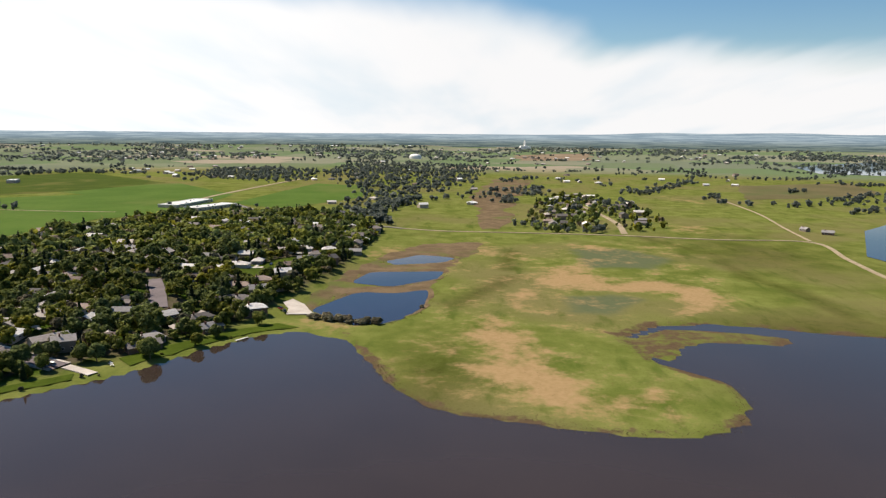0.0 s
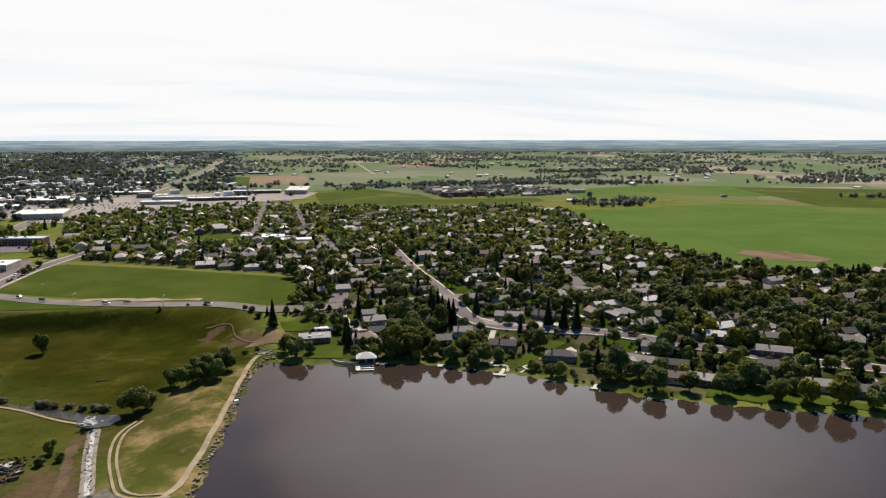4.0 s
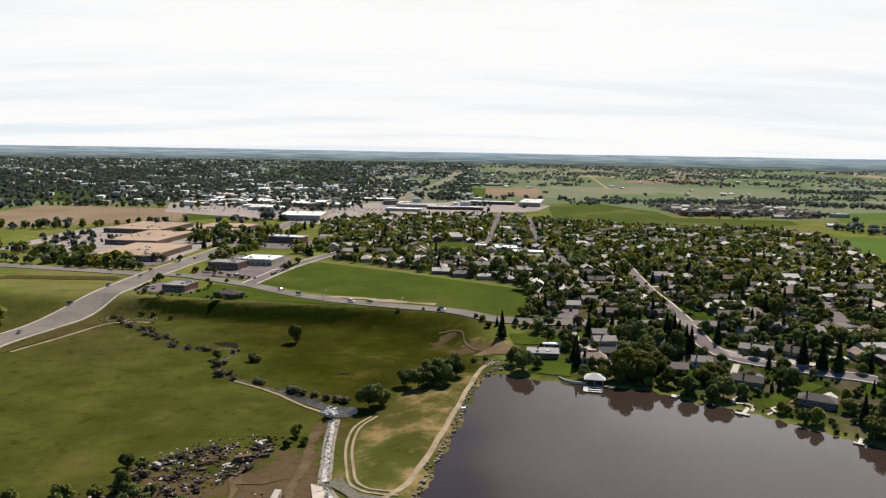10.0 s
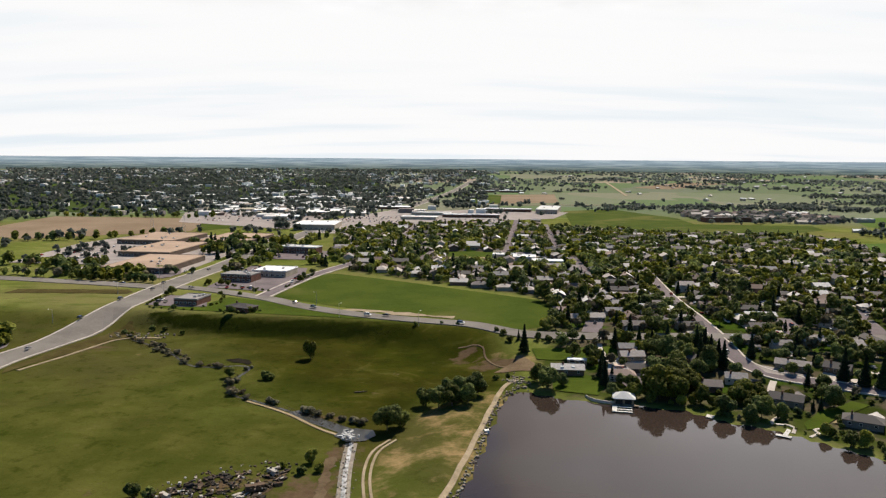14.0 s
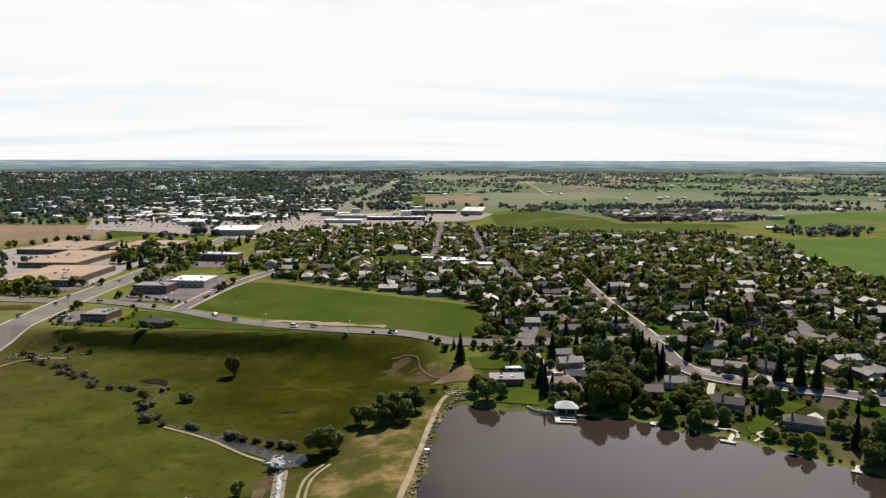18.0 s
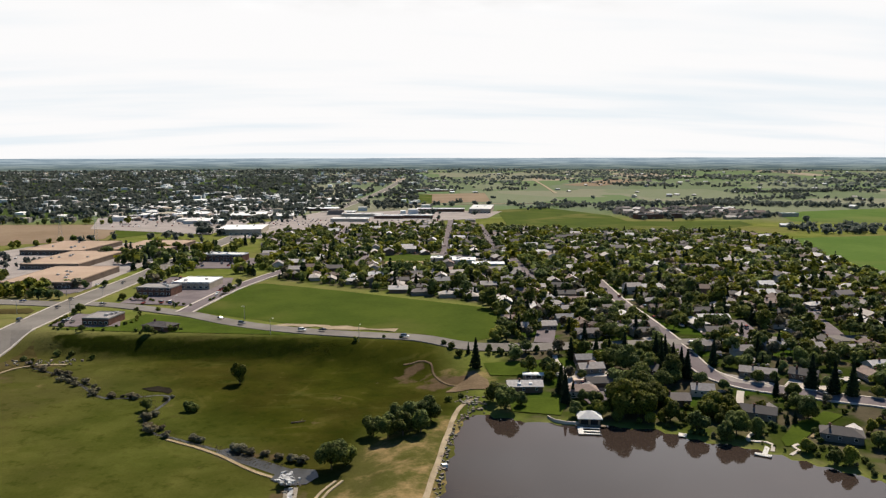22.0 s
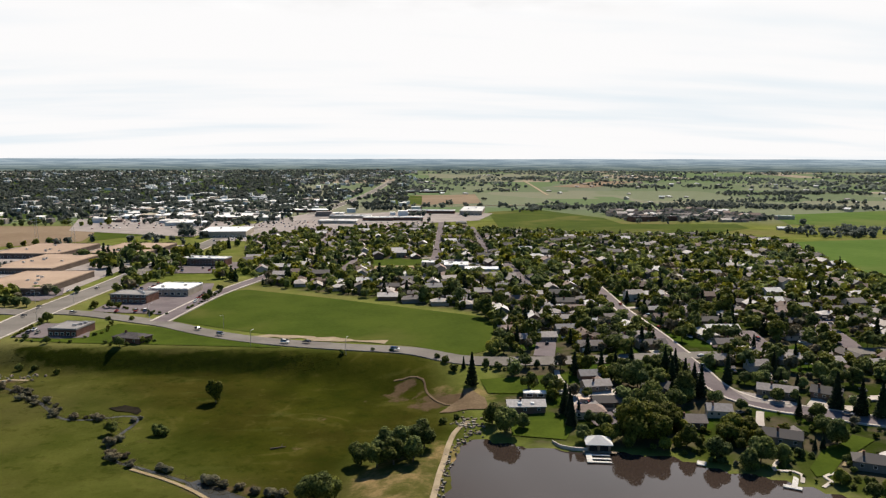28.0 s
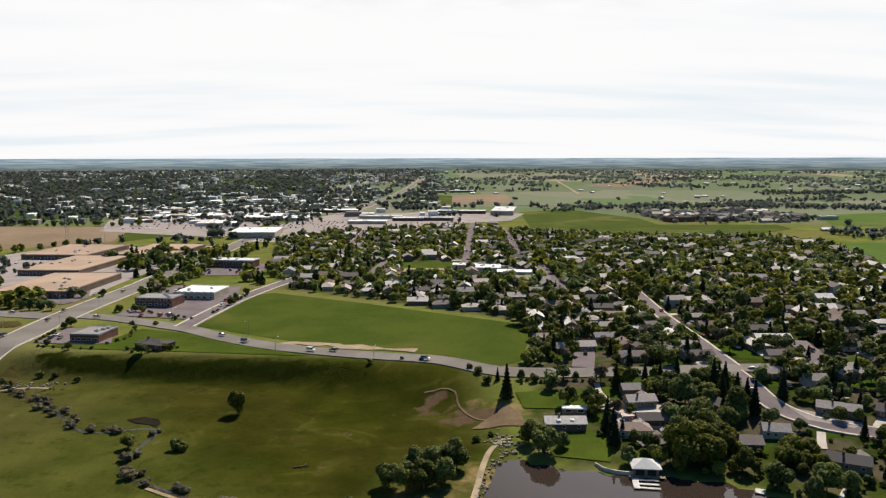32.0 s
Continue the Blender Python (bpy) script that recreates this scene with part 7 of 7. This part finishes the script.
def stones(name, spots_, label, lo, hi, seed, mat=STONE):
    """Loose rocks, each a rough eight-cornered lump."""
    r = random.Random(seed)
    out = []
    for x, y in spots_:
        q = r.uniform(lo, hi)
        v, f = box(-0.5, 0.5, -0.4, 0.4, -0.35, 0.35)
        v = [(a * q * r.uniform(0.7, 1.2), b * q * r.uniform(0.7, 1.2), c * q * r.uniform(0.7, 1.1)) for a, b, c in v]
        out.append((turned(v, x, y, max(at(x, y), -0.2) + 0.15, r.uniform(0, 360)), f, 0))
    return baked(name, out, [mat], label, "rocks")


r_ = random.Random(4)
dam_edge = [(p.x + r_.gauss(0.2, 0.8), p.y + r_.gauss(0, 0.9)) for p in curve_through(DAM[1:] + [(36, 350)], 0.8)]
stones("riprap", dam_edge, "broken rocks along the dam's waterline", 0.4, 1.2, 1)
bed = [(p.x + r_.gauss(0, 1.6), p.y + r_.gauss(0, 1.0)) for p in curve_through([(-38, 285), (-37, 262), (-35, 240), (-33, 222), (-27, 204), (-19, 197), (-12, 198)], 0.8)]
stones("spillway_rocks", bed, "grey rocks in the spillway's bed", 0.3, 0.7, 2)
stones("shore_rocks", [(30 + r_.gauss(4, 3), 352 + r_.gauss(6, 6)) for _ in range(70)] + [(-192 + r_.gauss(0, 9), 451 + r_.gauss(0, 3)) for _ in range(45)], "pale rocks heaped at the end of the dam", 0.5, 1.6, 3)
foam = [(-40 + r_.gauss(0, 1.8), 288 + r_.gauss(0, 2.2)) for _ in range(60)]
stones("white_water", foam, "white foam where the spillway meets the pool", 0.5, 1.5, 4, FOAM)
hull_v = [(-2.6, -0.8, 0.7), (-2.6, 0.8, 0.7), (1.2, 0.95, 0.75), (1.2, -0.95, 0.75), (2.9, 0, 0.95), (-2.4, -0.4, 0), (-2.4, 0.4, 0), (1.0, 0.35, 0), (1.0, -0.35, 0), (2.2, 0, 0.2)]
hull_f = [(0, 3, 2, 1), (3, 4, 2), (0, 5, 8, 3), (1, 2, 7, 6), (3, 8, 9, 4), (2, 4, 9, 7), (0, 1, 6, 5), (5, 6, 7, 8), (8, 7, 9)]
SCRAPS = []


def scrap(name, label, *pieces):
    root = tagged(new(name), label, "scrap", group="scrap in the yard")
    root.location = (0, -980, -500)
    for pname, geo, mat in pieces:
        part(pname, mesh_of(pname, *geo, [mat]), root)
    SCRAPS.append(root)


scrap("old_boat", "old weathered boat hull in the yard", ("hull", (hull_v, hull_f), SCRAP), ("seat", box(-1.0, -0.6, -0.7, 0.7, 0.5, 0.78), WOOD))
scrap("box_trailer", "rusting box trailer on two wheels", ("box", box(-3.2, 3.2, -1.15, 1.15, 0.6, 2.6), SCRAP), ("drawbar", box(3.2, 4.6, -0.1, 0.1, 0.55, 0.7), RUBBER), ("wheel", limb((-0.4, -1.2, 0.4), (-0.4, -0.95, 0.4), 0.4, 0.4, 10), RUBBER), ("wheel", limb((-0.4, 0.95, 0.4), (-0.4, 1.2, 0.4), 0.4, 0.4, 10), RUBBER))
scrap("timber_pile", "untidy pile of grey timbers", *[("timber", ([(a, b + k * 0.35 - 0.9, c + (k % 2) * 0.28) for a, b, c in box(-2.2 + 0.2 * k, 2.0 + 0.3 * (k % 3), -0.15, 0.15, 0, 0.28)[0]], box(0, 1, 0, 1, 0, 1)[1]), SCRAP) for k in range(5)])
scrap("scrap_tank", "old dented metal tank lying down", ("tank", join(limb((-1.6, 0, 0.7), (1.6, 0, 0.7), 0.7, 0.7, 12), limb((1.6, 0, 0.7), (1.85, 0, 0.7), 0.7, 0.3, 12), limb((-1.85, 0, 0.7), (-1.6, 0, 0.7), 0.3, 0.7, 12)), SCRAP), ("cradle", box(-1.2, 1.2, -0.5, 0.5, -0.1, 0.15), WOOD))
scrap("wrecked_car", "wrecked car shell without glass", ("body", join(box(-2.2, 2.2, -0.85, 0.85, 0.25, 0.85), box(-1.3, 0.7, -0.75, 0.75, 1.25, 1.35)), SCRAP), ("pillar", join(*[box(a - 0.05, a + 0.05, b - 0.05, b + 0.05, 0.85, 1.27) for a in (-1.2, 0.6) for b in (-0.7, 0.7)]), SCRAP))
scrap("sheet_stack", "stack of bent roofing sheets", *[("sheet", ([(a + 0.1 * k, b, c + 0.14 * k + 0.12 * (abs(a) > 1)) for a, b, c in box(-1.7, 1.7, -1.0 + 0.1 * k, 1.0, 0, 0.05)[0]], box(0, 1, 0, 1, 0, 1)[1]), SCRAP) for k in range(4)])
YARD = [(-104, 222), (-96, 243), (-84, 253), (-64, 263), (-53, 259), (-58, 246), (-62, 232), (-72, 216), (-98, 208)]
YARD_SOUTH = [(-118, 208), (-102, 218), (-70, 209), (-58, 198), (-72, 190), (-110, 192)]
YARD_EAST = [(-62, 206), (-54, 214), (-44, 212), (-40, 204), (-46, 198), (-62, 199)]
g_ = random.Random(12)
n_put = 0
while n_put < 180:
    outline = YARD if n_put < 115 else (YARD_EAST if n_put < 140 else YARD_SOUTH)
    x, y = g_.uniform(-118, -38), g_.uniform(188, 264)
    row = abs(math.sin((y + 0.35 * x) * 0.55)) > 0.35
    if row and inside(x, y, outline):
        n_put += 1
        o = copy_thing(g_.choices(SCRAPS, (3, 1.2, 4, 1.5, 2.5, 4))[0], pose(x, y, at(x, y) + 0.05, 0, 0, g_.uniform(0, 180)))
        q = g_.uniform(0.55, 1.0)
        o.scale = (q, q, q)
stones("scrap_litter", [(x, y) for x, y in ((g_.uniform(-118, -38), g_.uniform(188, 264)) for _ in range(1100)) if inside(x, y, YARD) or inside(x, y, YARD_EAST) or inside(x, y, YARD_SOUTH)], "small litter and broken timber over the yard", 0.3, 1.1, 5, SCRAP)

# ---- far landmarks ----


def storage_dome(x, y, radius):
    root = tagged(new("storage_dome"), "white domed storage tank on the plain", "tank")
    root.matrix_world = pose(x, y, at(x, y))
    part("wall", mesh_of("wall", *limb((0, 0, -1), (0, 0, radius * 0.35), radius, radius, 24), [TRIM]), root)
    v, f = [], []
    for j in range(6):
        a = j / 5 * math.pi / 2
        v += [(math.cos(2 * math.pi * k / 24) * radius * math.cos(a), math.sin(2 * math.pi * k / 24) * radius * math.cos(a), radius * (0.35 + 0.4 * math.sin(a))) for k in range(24)]
    for j in range(5):
        f += [(j * 24 + k, j * 24 + (k + 1) % 24, (j + 1) * 24 + (k + 1) % 24, (j + 1) * 24 + k) for k in range(24)]
    part("dome", mesh_of("dome", v, f, [TRIM], smooth_faces=True), root)


storage_dome(2740, 140, 22)
chimney = tagged(new("works_chimney"), "pale works chimney on the skyline", "chimney")
chimney.matrix_world = pose(3800, -353, at(3800, -353))
part("shaft", mesh_of("shaft", *limb((0, 0, -2), (0, 0, 42), 4.5, 3.6, 12), [TRIM]), chimney)
part("base_hall", mesh_of("base_hall", *box(-60, 20, -25, 25, -2, 14), [WHITE_ROOF]), chimney)
for x, y, w_, d_, turn in ((-226, 1346, 60, 90, 5), (-165, 1330, 34, 70, 5), (-48, 1242, 60, 26, -8), (16, 1289, 50, 22, -8), (-283, 1617, 60, 40, 10), (-464, 1738, 70, 34, 10), (-385, 1832, 60, 34, 0), (-110, 1500, 70, 40, -4), (-68, 1400, 50, 30, -6), (59, 1290, 60, 22, -8), (116, 1440, 90, 26, -10), (-330, 1400, 50, 60, 5), (-270, 1240, 44, 50, 5), (-560, 1600, 50, 26, 0), (-30, 1340, 70, 24, -8), (-620, 1900, 60, 30, 0), (110, 2240, 60, 24, 0), (190, 2250, 70, 26, 0), (905, 640, 16, 8, 40), (1420, 840, 40, 16, 20), (700, 1250, 30, 12, 0)):
    flat_building(x, y, w_, d_, turn, rnd.uniform(4, 6), "far_store" if w_ > 40 else "far_barn", "low far building with a pale flat roof", rnd.choice((STUCCO, BRICK)), WHITE_ROOF, 0, units=2, category="building")
patch("water", [(-1738, 2913), (-1533, 3227), (-1440, 3031), (-1640, 2748)], FAR_WATER, 0.6, 60, "far pale lake beyond the town", "lake")
patch("lot", [(-200, 1180), (-60, 1160), (180, 1270), (230, 1420), (120, 1470), (-120, 1420)], LOT, 0.4, 60, "grey asphalt store parking", "parking lot")

# the first of each kind was only a pattern
for root in HOUSES + CARS + SCRAPS + [o for kinds in TREES.values() for o in kinds]:
    for o in (*root.children_recursive, root):
        bpy.data.objects.remove(o)
